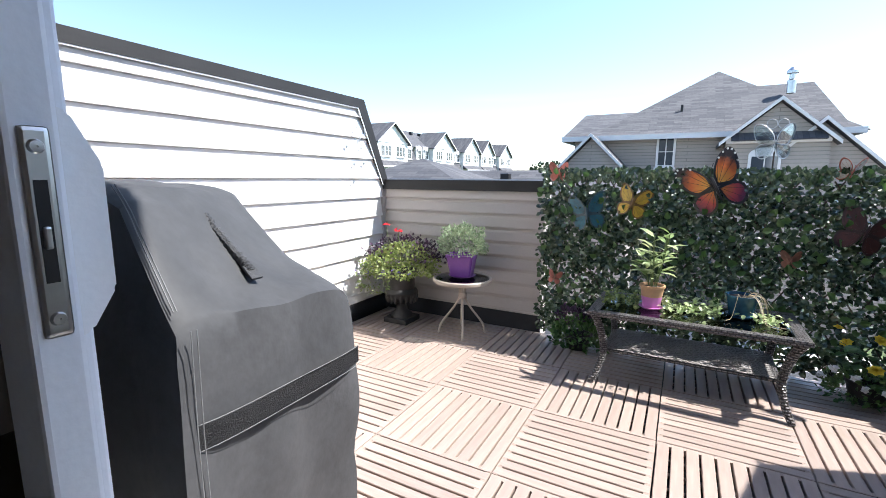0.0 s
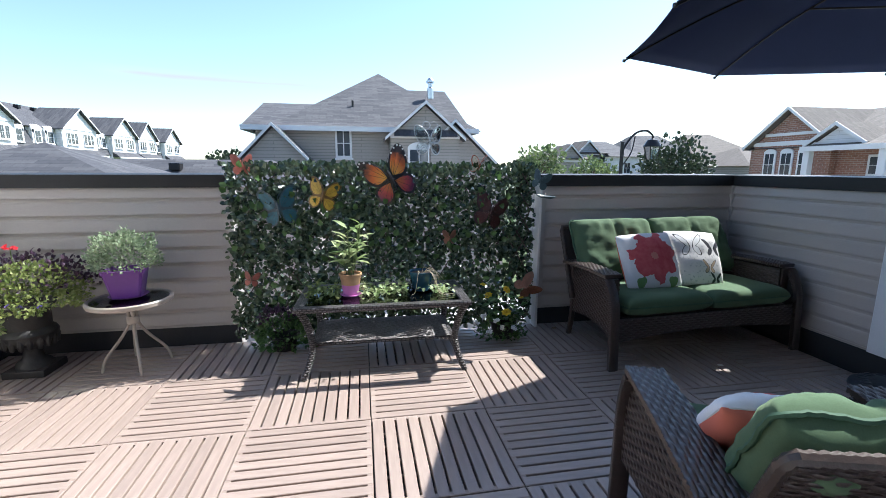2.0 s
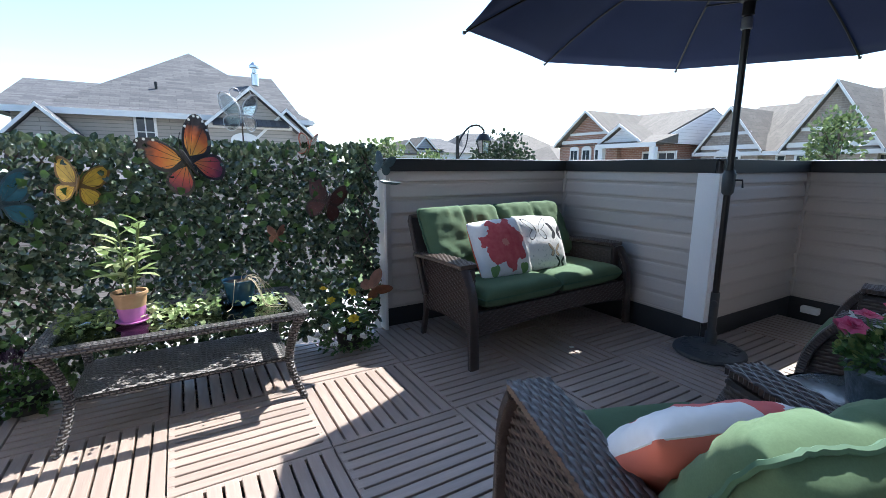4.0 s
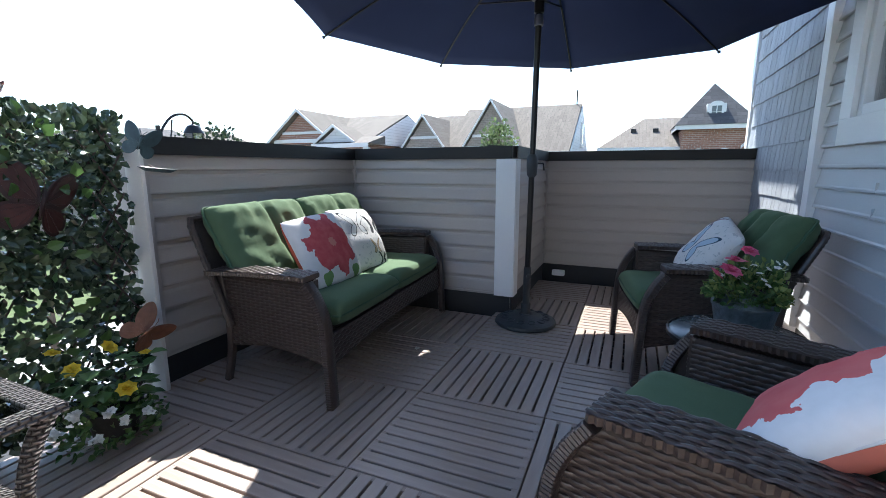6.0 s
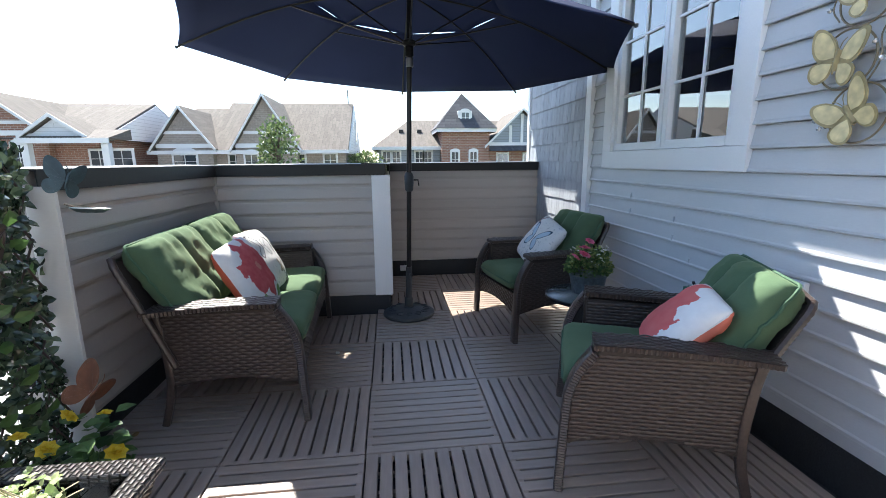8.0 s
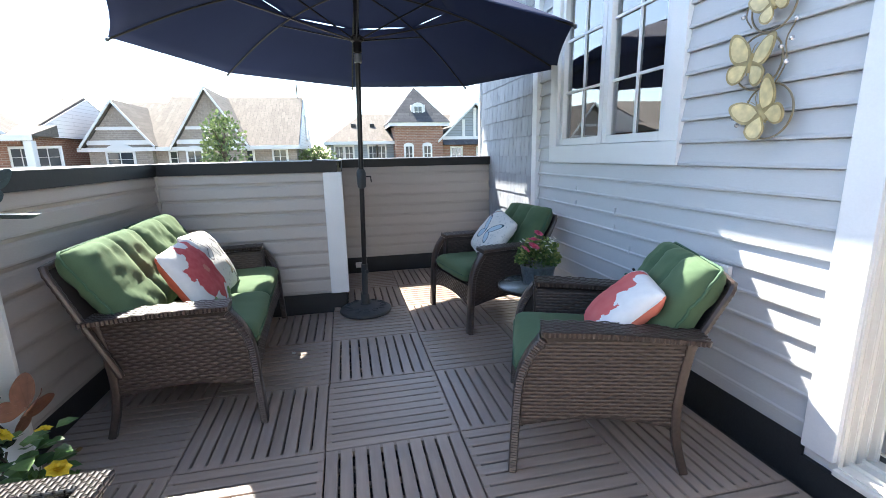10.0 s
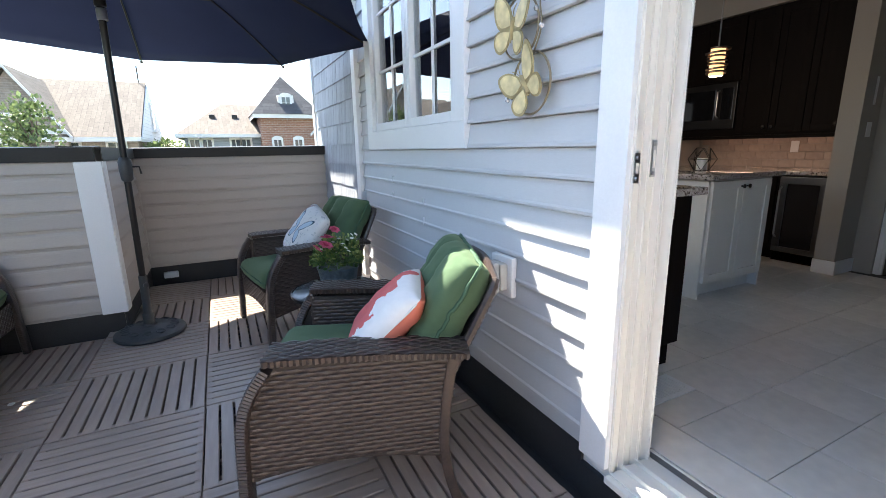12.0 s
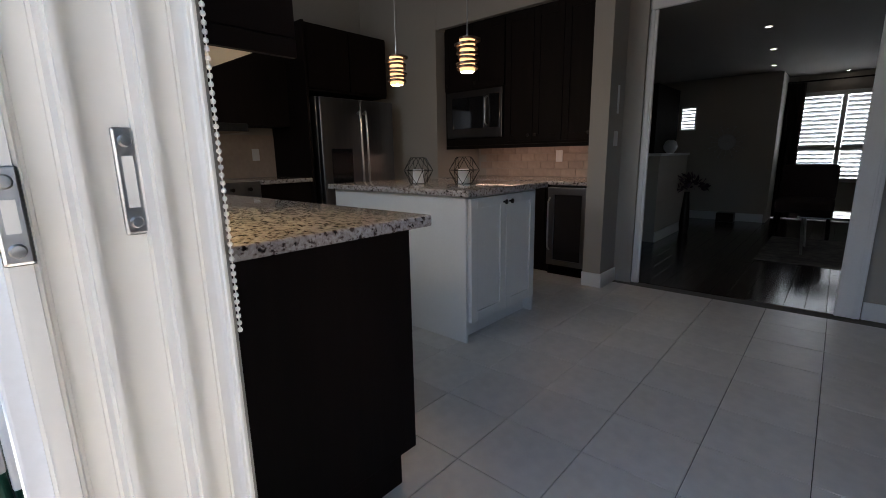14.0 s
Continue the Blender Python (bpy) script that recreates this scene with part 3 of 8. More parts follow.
part("head", box(DOOR_X0, -0.012, DOOR_TOP - 0.04, DOOR_X1, HOUSE_Y + 0.01, DOOR_TOP, 0.004), M_CREAM, door)
sill = part("sill_track", box(DOOR_X0, -0.03, 0.095, DOOR_X1, HOUSE_Y + 0.035, 0.118, 0.004), M_CREAM, door)
for y0, h in ((-0.026, 0.026), (0.050, 0.016), (0.112, 0.016), (0.168, 0.006)):
    part("rail", box(DOOR_X0, y0, 0.118, DOOR_X1, y0 + 0.010, 0.118 + h, 0.002), M_CREAM, sill)


def strike(y, x, z0, z1):
    s = part("strike_plate", box(x - 0.003, y - 0.011, z0, x, y + 0.011, z1, 0.0028), M_SILVER, door, "worn metal strike plate")
    part("slot", box(x - 0.0036, y - 0.005, z0 + 0.028, x - 0.0026, y + 0.005, z1 - 0.028), M_CREAM, s)
    for z in (z0 + 0.013, z1 - 0.013):
        part("screw", lathe([(0, 0.0), (0.0065, 0.0), (0.005, 0.004), (0, 0.0045)], 12, pose(x - 0.003, y, z, 0, -90, 0)), M_SILVER, s, smooth=True)


strike(0.070, DOOR_X1 + 0.018, 1.092, 1.200)
strike(0.165, DOOR_X1 - 0.004, 1.080, 1.165)


def leaf(x0, x1, y, lock):
    z0, z1 = 0.135, DOOR_TOP - 0.035
    d = part("leaf", box(x0, y - 0.02, z0, x0 + 0.075, y + 0.02, z1, 0.005), M_STILE, door)
    for q in ((x1 - 0.075, z0, x1, z1), (x0 + 0.075, z0, x1 - 0.075, z0 + 0.11), (x0 + 0.075, z1 - 0.08, x1 - 0.075, z1)):
        part("stile", box(q[0], y - 0.02, q[1], q[2], y + 0.02, q[3], 0.005), M_STILE, d)
    g = part("pane", box(x0 + 0.07, y - 0.008, z0 + 0.1, x1 - 0.07, y + 0.008, z1 - 0.07), M_PANE, d)
    g.visible_shadow = False
    if lock:
        part("lock_plate", box(x1 - 0.002, y - 0.011, 1.105, x1 + 0.003, y + 0.011, 1.290, 0.004), M_SILVER, d, "worn metal mortise lock")
        part("lock_slot", box(x1 + 0.0005, y - 0.005, 1.155, x1 + 0.0035, y + 0.005, 1.245), M_CAP, d)
        part("lock_hook", box(x1 + 0.001, y - 0.003, 1.185, x1 + 0.006, y + 0.003, 1.205, 0.002), M_SILVER, d)
        for z in (1.122, 1.273):
            part("screw", lathe([(0, 0.0), (0.0065, 0.0), (0.005, 0.003), (0.0012, 0.0032), (0, 0.0015)], 12, pose(x1 + 0.003, y, z, 0, 90, 0)), M_SILVER, d, smooth=True)
        part("pull_handle", prism([(0, 1.08), (0.025, 1.09), (0.05, 1.13), (0.05, 1.26), (0.025, 1.31), (0, 1.32)], 0.030, bevel=0.004), M_WHITE, d, at=pose(x1 - 0.055, y + 0.02, 0, 0, 0, 90) @ pose(0, -0.015, 0))
        return d


DOOR_LEAF_X = -0.50
leaf(DOOR_LEAF_X - 0.92, DOOR_LEAF_X, -0.035, True)
leaf(DOOR_X0 + 0.015, DOOR_X0 + 0.98, 0.03, False)

# deep eave over the wall, out of view; lengthened eastward to shade the shakes
eave = thing("roof_eave", "white soffit and fascia of the unseen deep house eave, lengthened to shade the shakes", "eave", kind="structure")
part("soffit", box(-3.2, HOUSE_Y - 0.2, 3.42, 5.90, HOUSE_Y + 0.96, 3.46, 0.003), M_WHITE, eave)
part("fascia", box(-3.2, HOUSE_Y + 0.96, 3.40, 5.90, HOUSE_Y + 0.985, 3.62, 0.003), M_WHITE, eave)
part("roof_slope", prism([(HOUSE_Y + 1.0, 3.60), (HOUSE_Y + 1.0, 3.64), (-0.6, 4.4), (-0.6, 4.3)], 9.1), M_SHINGLE, eave, at=pose(5.90, 0, 0, 0, 0, 90))


# ---- garden furniture ----
def cushion(sx, sy, sz, tufts=(), seed=0, soft=5.0, wrinkle=0.004, n=22):
    """A filled cushion, flat in x and y, centred on the origin. tufts: (u, v) buttons in -1..1; a u alone is a stitched crease, (0, v, 0) one across."""
    bm = bmesh.new()
    nx = max(8, int(n * min(2.4, sx / max(sy, 0.01)))) if sx > sy else n
    sheets = []
    for side in (1, -1):
        rows = []
        for j in range(n + 1):
            v = math.sin((j / n - 0.5) * math.pi)
            row = []
            for i in range(nx + 1):
                u = math.sin((i / nx - 0.5) * math.pi)
                edge = max(0.0, (1 - abs(u) ** soft)) ** 0.42 * max(0.0, (1 - abs(v) ** soft)) ** 0.42
                z = side * sz / 2 * edge
                z += wrinkle * edge * noise.noise(Vector((u * sx * 7 + seed, v * sy * 7, side * 3 + seed)))
                z += wrinkle * 0.45 * edge * noise.noise(Vector((u * sx * 19 + seed, v * sy * 26, side * 5)))
                # gathered folds beside the seams
                z += side * wrinkle * 2.2 * edge * (1 - edge) * noise.noise(Vector((u * sx * 13 + seed, v * sy * 30, side * 9 + seed)))
                for t in tufts:
                    if len(t) == 3:
                        z *= 1 - 0.09 * math.exp(-((v - t[1]) * sy / 0.05) ** 2)
                    elif len(t) == 1:
                        z *= 1 - 0.36 * math.exp(-((u - t[0]) * sx / 0.040) ** 2)
                    else:
                        z *= 1 - 0.14 * math.exp(-(((u - t[0]) * sx / 2) ** 2 + ((v - t[1]) * sy / 2) ** 2) / 0.0016)
                row.append(bm.verts.new((u * sx / 2 * (1 - 0.03 * (1 - edge) * abs(v)), v * sy / 2 * (1 - 0.03 * (1 - edge) * abs(u)), z)))
            rows.append(row)
        sheets.append(rows)
        for j in range(n):
            for i in range(nx):
                f = (rows[j][i], rows[j][i + 1], rows[j + 1][i + 1], rows[j + 1][i])
                bm.faces.new(f if side > 0 else f[::-1])
    bmesh.ops.remove_doubles(bm, verts=bm.verts[:], dist=0.0004)
    return bm


def piping(sx, sy, r=0.005, wave=0.0):
    a, b, q = sx / 2 * 0.985, sy / 2 * 0.985, 0.03
    pts = []
    for cx, cy, t0 in ((a - q, b - q, 0), (-a + q, b - q, 90), (-a + q, -b + q, 180), (a - q, -b + q, 270)):
        for k in range(5):
            t = radians(t0 + k * 22.5)
            pts.append((cx + q * math.cos(t), cy + q * math.sin(t), 0))
    if wave:   # a seam that puckers along the edge
        fine = []
        for p, o in zip(pts, pts[1:] + pts[:1]):
            m = max(1, int(math.dist(p, o) / 0.012))
            fine += [(p[0] + (o[0] - p[0]) * k / m, p[1] + (o[1] - p[1]) * k / m) for k in range(m)]
        pts = [(x, y, wave * (noise.noise(Vector((x * 22, y * 22, sx))) + 0.5 * noise.noise(Vector((x * 60, y * 60, sy))))) for x, y in fine]
    return tube(pts, r, 6, True)


def inside(a, b, line):
    """Which of the points (a, b) lie within the outline."""
    hit = np.zeros(a.shape, dtype=bool)
    for (a0, b0), (a1, b1) in zip(line, line[1:] + line[:1]):
        if abs(b1 - b0) > 1e-9:
            hit ^= ((b0 > b) != (b1 > b)) & (a < (a1 - a0) * (b - b0) / (b1 - b0) + a0)
    return hit


def weave(line, place, material, row=0.0150, stake=0.031, deep=0.0055):
    """Flat strands woven over and under upright stakes inside an outline of (a, b). place: (a, b, height) to x, y, z arrays."""
    a0, a1 = min(p[0] for p in line), max(p[0] for p in line)
    b0, b1 = min(p[1] for p in line), max(p[1] for p in line)
    na, nb, q = max(2, int((a1 - a0) / stake * 4)), max(1, int((b1 - b0) / row)), 4
    aa = np.linspace(a0, a1, na + 1)
    cross, lift = np.array((-0.49, -0.28, 0.28, 0.49)), np.array((-0.0022, 0.0, 0.0, -0.0022))
    ka, kb, kq = np.meshgrid(np.arange(na + 1), np.arange(nb), np.arange(q), indexing="ij")
    a = aa[ka]
    b = b0 + (kb + 0.5) * (b1 - b0) / nb + cross[kq] * (b1 - b0) / nb
    wave = np.cos(math.pi * (a - a0) / stake + math.pi * kb)
    d = deep * (0.5 + 0.5 * np.sign(wave) * np.abs(wave) ** 0.6) + lift[kq]
    x, y, z = place(a, b, d)
    keep = inside((a[:-1] + a[1:]) / 2, b[:-1], line)
    keep = keep[:, :, 0] & keep[:, :, -1]
    idx = np.arange(a.size).reshape(a.shape)
    f = np.stack([idx[:-1, :, :-1], idx[1:, :, :-1], idx[1:, :, 1:], idx[:-1, :, 1:]], -1)[keep].reshape(-1, 4)
    me = bpy.data.meshes.new("weave")
    me.from_pydata(np.stack([x.ravel(), y.ravel(), z.ravel()], 1).tolist(), [], f.tolist())
    me.polygons.foreach_set("use_smooth", [True] * len(me.polygons))
    me.materials.append(material)
    return me


def ribbed(points, n):
    """Points at even steps along a line, for a member wrapped in strands."""
    p = [Vector(q) for q in points]
    run = [0.0]
    for u, v in zip(p, p[1:]):
        run.append(run[-1] + (v - u).length)
    out, k = [], 0
    for i in range(n + 1):
        t = run[-1] * i / n
        while k < len(p) - 2 and run[k + 1] < t:
            k += 1
        out.append(p[k].lerp(p[k + 1], (t - run[k]) / max(1e-9, run[k + 1] - run[k])))
    return out


def woven_side(line, thick):
    """A panel in the y-z plane from its outline."""
    bm = prism(line, thick)
    bm.transform(pose(0, 0, 0, 0, 0, 90))   # a -> y, depth -> -x
    return bm


def strap(points, w, h, wraps=0):
    """A flat woven bar of section w (across x) by h along a line in the y-z plane. wraps: turns of strand wound round it."""
    bm = bmesh.new()
    rings = []
    pts = ribbed(points, wraps * 2) if wraps else [Vector(p) for p in points]
    for i, p in enumerate(pts):
        d = (pts[min(i + 1, len(pts) - 1)] - pts[max(i - 1, 0)]).normalized()
        s, u = Vector((1, 0, 0)), d.cross(Vector((1, 0, 0)))
        k = 1.0 if not wraps or i % 2 else 0.91
        rings.append([bm.verts.new(p + s * a * w * k / 2 + u * b * h * k / 2) for a, b in ((-1, -0.7), (-0.8, -1), (0.8, -1), (1, -0.7), (1, 0.7), (0.8, 1), (-0.8, 1), (-1, 0.7))])
    for a, b in zip(rings, rings[1:]):
        for k in range(8):
            bm.faces.new((a[k], a[(k + 1) % 8], b[(k + 1) % 8], b[k]))
    bm.faces.new(rings[0][::-1]), bm.faces.new(rings[-1])
    bmesh.ops.recalc_face_normals(bm, faces=bm.faces[:])
    return bm


def wicker_seat(name, w, seats, label, category, at, group="", rise=0.585):
    """A wicker armchair or loveseat that faces -y."""
    s = thing(name, label, category, group, at)
    h = w / 2
    front = curve([(0, -0.265, 0.575), (0, -0.315, 0.50), (0, -0.350, 0.40), (0, -0.362, 0.22), (0, -0.372, 0.0)], 20)
    back = curve([(0, 0.285, 0.56), (0, 0.262, 0.42), (0, 0.250, 0.27), (0, 0.262, 0.14), (0, 0.300, 0.0)], 20)
    splay = 0.065     # how far the sides draw in towards the back
    draw_in = lambda x, out, y: x - out * splay * (y + 0.36) / 0.66
    for x, out in ((-h + 0.035, -1), (h - 0.035, 1)):
        low = [(a, 0.195 + 0.040 * math.cos((a + 0.05) / 0.31 * math.pi / 2)) for a in np.linspace(0.235, -0.345, 12)]
        line = [(p.y, p.z) for p in front[:13]][::-1] + [(0.27, 0.565)] + [(p.y, p.z) for p in back[1:13]] + low
        keep, seen = [], set()
        for a, b in line:
            k = (round(a, 3), round(b, 3))
            if k not in seen:
                seen.add(k)
                keep.append((a, b))
        # dark backing sheet, coloured as the shade behind the strands
        bm = woven_side(keep, 0.008)
        for v in bm.verts:
            v.co.x = draw_in(x + v.co.x + 0.004, out, v.co.y)
        side_p = part("side_panel", bm, M_WICKERSHADE, s)
        part("weave", weave(keep, lambda a, b, d: (draw_in(x, out, a) + out * (0.004 + d), a, b), M_STRAND), None, side_p, "brown woven resin strands")
        inner = [(-0.262, 0.34), (-0.262, 0.575), (0.24, 0.565), (0.235, 0.34)]
        in_x = x - out * 0.082
        inner_p = part("inner_panel", woven_side(inner, 0.008), M_WICKERSHADE, s, at=pose(in_x + 0.004, 0, 0))
        part("weave", weave(inner, lambda a, b, d: (-0.004 - out * (0.004 + d), a, b), M_STRAND), None, inner_p)
        part("arm_front", box(x - out * 0.075, -0.275, 0.36, x - out * 0.012, -0.262, 0.578, 0.003), M_STRAND, s)
        part("front_leg", strap([(x, p.y, p.z) for p in front], 0.068, 0.036, 52), M_STRAND, s, smooth=True)
        part("back_leg", strap([(draw_in(x, out, p.y), p.y, p.z) for p in back], 0.036, 0.034, 48), M_STRAND, s, smooth=True)
        arm_z = lambda t: 0.598 - 0.010 * t - 0.012 * t * t + 0.006 * math.sin(t * math.pi)
        arm_y = lambda t: -0.272 + 0.60 * t
        arm = [(x - out * (0.030 + 0.03 * k / 10), arm_y(k / 10), arm_z(k / 10)) for k in range(11)]
        arm_p = part("arm_rest", strap(arm, 0.130, 0.027, 34), M_STRAND, s, smooth=True)
        zs = np.vectorize(arm_z)
        part("weave", weave([(0.0, -0.063), (1.0, -0.063), (1.0, 0.063), (0.0, 0.063)],
                            lambda a, b, d: (x - out * (0.030 + 0.03 * a) + b, arm_y(a), zs(a) + 0.013 + d), M_STRAND, 0.0140, 0.052, 0.0045), None, arm_p)
    # apron with a low arch, and seat deck
    arch = [(a, 0.175 + 0.045 * (1 - (a / (h - 0.05)) ** 2)) for a in np.linspace(-h + 0.06, h - 0.06, 16)]
    part("apron", prism([(-h + 0.06, 0.335), (h - 0.06, 0.335)] + arch[::-1], 0.02), M_WICKERSHADE, s, at=pose(0, -0.352, 0))
    part("weave", weave([(-h + 0.06, 0.335), (h - 0.06, 0.335)] + arch[::-1], lambda a, b, d: (a, -0.352 - d, b), M_STRAND), None, s)
    part("rear_apron", prism([(-h + 0.05, 0.335), (h - 0.05, 0.335)] + arch[::-1], 0.016), M_WICKERSHADE, s, at=pose(0, 0.225, 0) @ Matrix.Diagonal(((h - 0.13) / (h - 0.05), 1, 1, 1)))
    part("seat_deck", box(-h + 0.115, -0.33, 0.312, h - 0.115, 0.225, 0.335, 0.004), M_WICKER, s)
    # leaning back: woven panel in a frame
    lean = pose(0, 0.205, 0.315, -22 if seats > 1 else -26, 0, 0)
    q = rise - 0.565
    e = h - (0.055 if seats > 1 else 0.138)   # half width of the back frame
    back_p = part("back_panel", box(-e + 0.01, -0.006, 0, e - 0.01, 0.004, rise, 0.002), M_WICKERSHADE, s, at=lean)
    part("weave", weave([(-e + 0.01, 0.0), (e - 0.01, 0.0), (e - 0.01, rise), (-e + 0.01, rise)], lambda a, b, d: (a, 0.004 + d, b), M_STRAND), None, back_p)
    fr = curve([(-e, 0, 0), (-e, 0, 0.28), (-e, 0, 0.54 + q)], 10) + curve([(-e + 0.012, 0, 0.568 + q), (0, 0, 0.590 + q), (e - 0.012, 0, 0.568 + q)], 12) + curve([(e, 0, 0.54 + q), (e, 0, 0.28), (e, 0, 0)], 10)
    fr = ribbed(fr, 150)
    part("back_frame", tube(fr, [0.0175 if k % 2 else 0.0145 for k in range(len(fr))], 8), M_STRAND, s, smooth=True, at=lean)
    cw = (w - 0.235) / seats
    for k in range(seats):
        cx = -w / 2 + 0.1175 + cw * (k + 0.5)
        c = part("seat_cushion", cushion(cw * 1.005, 0.585, 0.135, seed=k * 5 + w, soft=9), M_CUSHION, s, "green canvas seat cushion", smooth="all", at=pose(cx, -0.085, 0.398, -1.5, 0, 0))
        part("piping", piping(cw * 1.005, 0.585), M_SEAM, c, smooth=True)
        tu = ((0.02,), (0, -0.18, 0)) if seats > 1 else ((-0.33,), (0.33,))
        bw = (w - 0.19) / 2 if seats > 1 else cw * 0.95
        bx = (k - 0.5) * bw if seats > 1 else cx
        b = part("back_cushion", cushion(bw, 0.48 + q, 0.175, tufts=tu, seed=k * 7 + 2 + w, soft=6, wrinkle=0.013, n=32), M_CUSHION, s, "green canvas back cushion", smooth="all",
                 at=lean @ pose(bx, -0.092, 0.365 + q / 2, 90 - (9 if seats > 1 else 6), 0, 0))
        part("piping", piping(bw * 1.02, (0.48 + q) * 1.02, 0.0065, 0.009), M_SEAM, b, smooth=True)
    return s


LOVE = pose(2.232, 2.735, 0, 0, 0, 3.5)
CHAIR_A = pose(1.095, 0.785, 0, 0, 0, 158.3)
CHAIR_B = pose(2.70, 0.752, 0, 0, 0, 190.4)
wicker_seat("loveseat", 1.56, 2, "brown wicker loveseat with green cushions against the parapet", "loveseat", LOVE, rise=0.555)
wicker_seat("armchair", 0.79, 1, "brown wicker armchair with green cushions, beside the patio door", "armchair", CHAIR_A, "wicker armchairs", 0.50)
wicker_seat("armchair", 0.79, 1, "brown wicker armchair with green cushions, beside the shingled wall", "armchair", CHAIR_B, "wicker armchairs", 0.51)


# ---- throw pillows with printed flowers and butterflies ----
def print_mat(name, kind):
    m = bpy.data.materials.new(name)
    m.use_nodes = True
    n, l = m.node_tree.nodes, m.node_tree.links
    b = n["Principled BSDF"]
    b.inputs["Roughness"].default_value, b.inputs["Specular IOR Level"].default_value = 0.85, 0.2
    tc = n.new("ShaderNodeTexCoord")
    sx = n.new("ShaderNodeSeparateXYZ")
    l.new(tc.outputs["Object"], sx.inputs[0])

    def op(kind_, a, c=None, d=None):
        k = n.new("ShaderNodeMath")
        k.operation = kind_
        for i, v in enumerate((a, c, d)):
            if v is None:
                continue
            if isinstance(v, (int, float)):
                k.inputs[i].default_value = v
            else:
                l.new(v, k.inputs[i])
        return k.outputs[0]

    def mixc(f, a, c):
        k = n.new("ShaderNodeMix")
        k.data_type = "RGBA"
        l.new(f, k.inputs[0])
        for i, v in ((6, a), (7, c)):
            if isinstance(v, tuple):
                k.inputs[i].default_value = (*v, 1)
            else:
                l.new(v, k.inputs[i])
        return k.outputs[2]

    def noise_of(scale, detail=3):
        t = n.new("ShaderNodeTexNoise")
        t.inputs["Scale"].default_value, t.inputs["Detail"].default_value = scale, detail
        l.new(tc.outputs["Object"], t.inputs["Vector"])
        return t.outputs[0]

    X, Y, Z = sx.outputs
    facing = op("GREATER_THAN", Z, 0.0)

    def flower(cx, cy, size, lobes, rag):
        dx, dy = op("SUBTRACT", X, cx), op("SUBTRACT", Y, cy)
        r = op("SQRT", op("ADD", op("MULTIPLY", dx, dx), op("MULTIPLY", dy, dy)))
        a = op("ARCTAN2", dy, dx)
        rim = op("MULTIPLY_ADD", op("SINE", op("MULTIPLY", a, float(lobes))), size * 0.10, size)
        rim = op("MULTIPLY_ADD", op("SUBTRACT", noise_of(16, 5), 0.5), size * rag, rim)
        return op("LESS_THAN", r, rim), r

    white = mixc(noise_of(40), (0.72, 0.70, 0.68), (0.82, 0.80, 0.78))
    if kind == "flower":
        f, r = flower(0.01, 0.02, 0.165, 7, 0.85)
        red = mixc(noise_of(22, 5), (0.44, 0.030, 0.045), (0.70, 0.19, 0.19))
        core, _ = flower(0.01, 0.02, 0.028, 9, 0.8)
        red = mixc(core, red, (0.62, 0.25, 0.20))
        g1, _ = flower(-0.12, -0.16, 0.035, 3, 0.9)
        g2, _ = flower(0.12, -0.17, 0.035, 3, 0.9)
        col = mixc(op("MAXIMUM", g1, g2), white, (0.20, 0.33, 0.12))
        col = mixc(f, col, red)
        col = mixc(facing, (0.60, 0.12, 0.07), col)
    elif kind == "bold":
        f, r = flower(-0.085, -0.045, 0.185, 9, 0.85)
        red = mixc(noise_of(14, 5), (0.56, 0.08, 0.085), (0.66, 0.19, 0.17))
        col = mixc(f, white, red)
        col = mixc(facing, (0.62, 0.185, 0.13), col)
    else:
        dark = (0.02, 0.02, 0.025) if kind == "dark_butterfly" else (0.03, 0.07, 0.11)

        def wings(cx, cy, s, edge):
            ax = op("ABSOLUTE", op("SUBTRACT", X, cx))
            dy = op("SUBTRACT", Y, cy)

            def lobe(ox, oy, rx, ry, skew, k):
                a, b_ = op("DIVIDE", op("SUBTRACT", op("MULTIPLY_ADD", dy, -skew, ax), ox * s), rx * s), op("DIVIDE", op("SUBTRACT", dy, oy * s), ry * s)
                return op("LESS_THAN", op("ADD", op("MULTIPLY", a, a), op("MULTIPLY", b_, b_)), k)
            full = op("MAXIMUM", lobe(0.26, 0.44, 0.27, 0.56, 0.75, 1.0), lobe(0.26, -0.34, 0.27, 0.42, -0.45, 1.0))
            inner = op("MAXIMUM", lobe(0.26, 0.44, 0.27, 0.56, 0.75, edge), lobe(0.26, -0.34, 0.27, 0.42, -0.45, edge))
            return full, inner
        col = mixc(op("GREATER_THAN", noise_of(55, 2), 0.62), white, (0.55, 0.55, 0.55))
        spots = ((-0.055, 0.075, 0.10, (0.70, 0.70, 0.69)), (0.125, 0.06, 0.075, (0.05, 0.05, 0.06)), (0.07, -0.085, 0.055, (0.52, 0.40, 0.28)), (0.12, -0.165, 0.045, (0.05, 0.06, 0.06))) if kind == "dark_butterfly" else ((0.01, 0.0, 0.12, (0.48, 0.60, 0.70)), (-0.15, 0.14, 0.05, (0.5, 0.33, 0.3)))
        for cx, cy, s, inside in spots:
            full, inner = wings(cx, cy, s, 0.68)
            col = mixc(full, col, dark)
            col = mixc(inner, col, inside)
        if kind != "dark_butterfly":
            col = mixc(facing, col, col)
    l.new(col, b.inputs["Base Color"])
    bp = n.new("ShaderNodeBump")
    bp.inputs["Strength"].default_value, bp.inputs["Distance"].default_value = 0.3, 0.003
    l.new(noise_of(12), bp.inputs["Height"]), l.new(bp.outputs[0], b.inputs["Normal"])
    return m


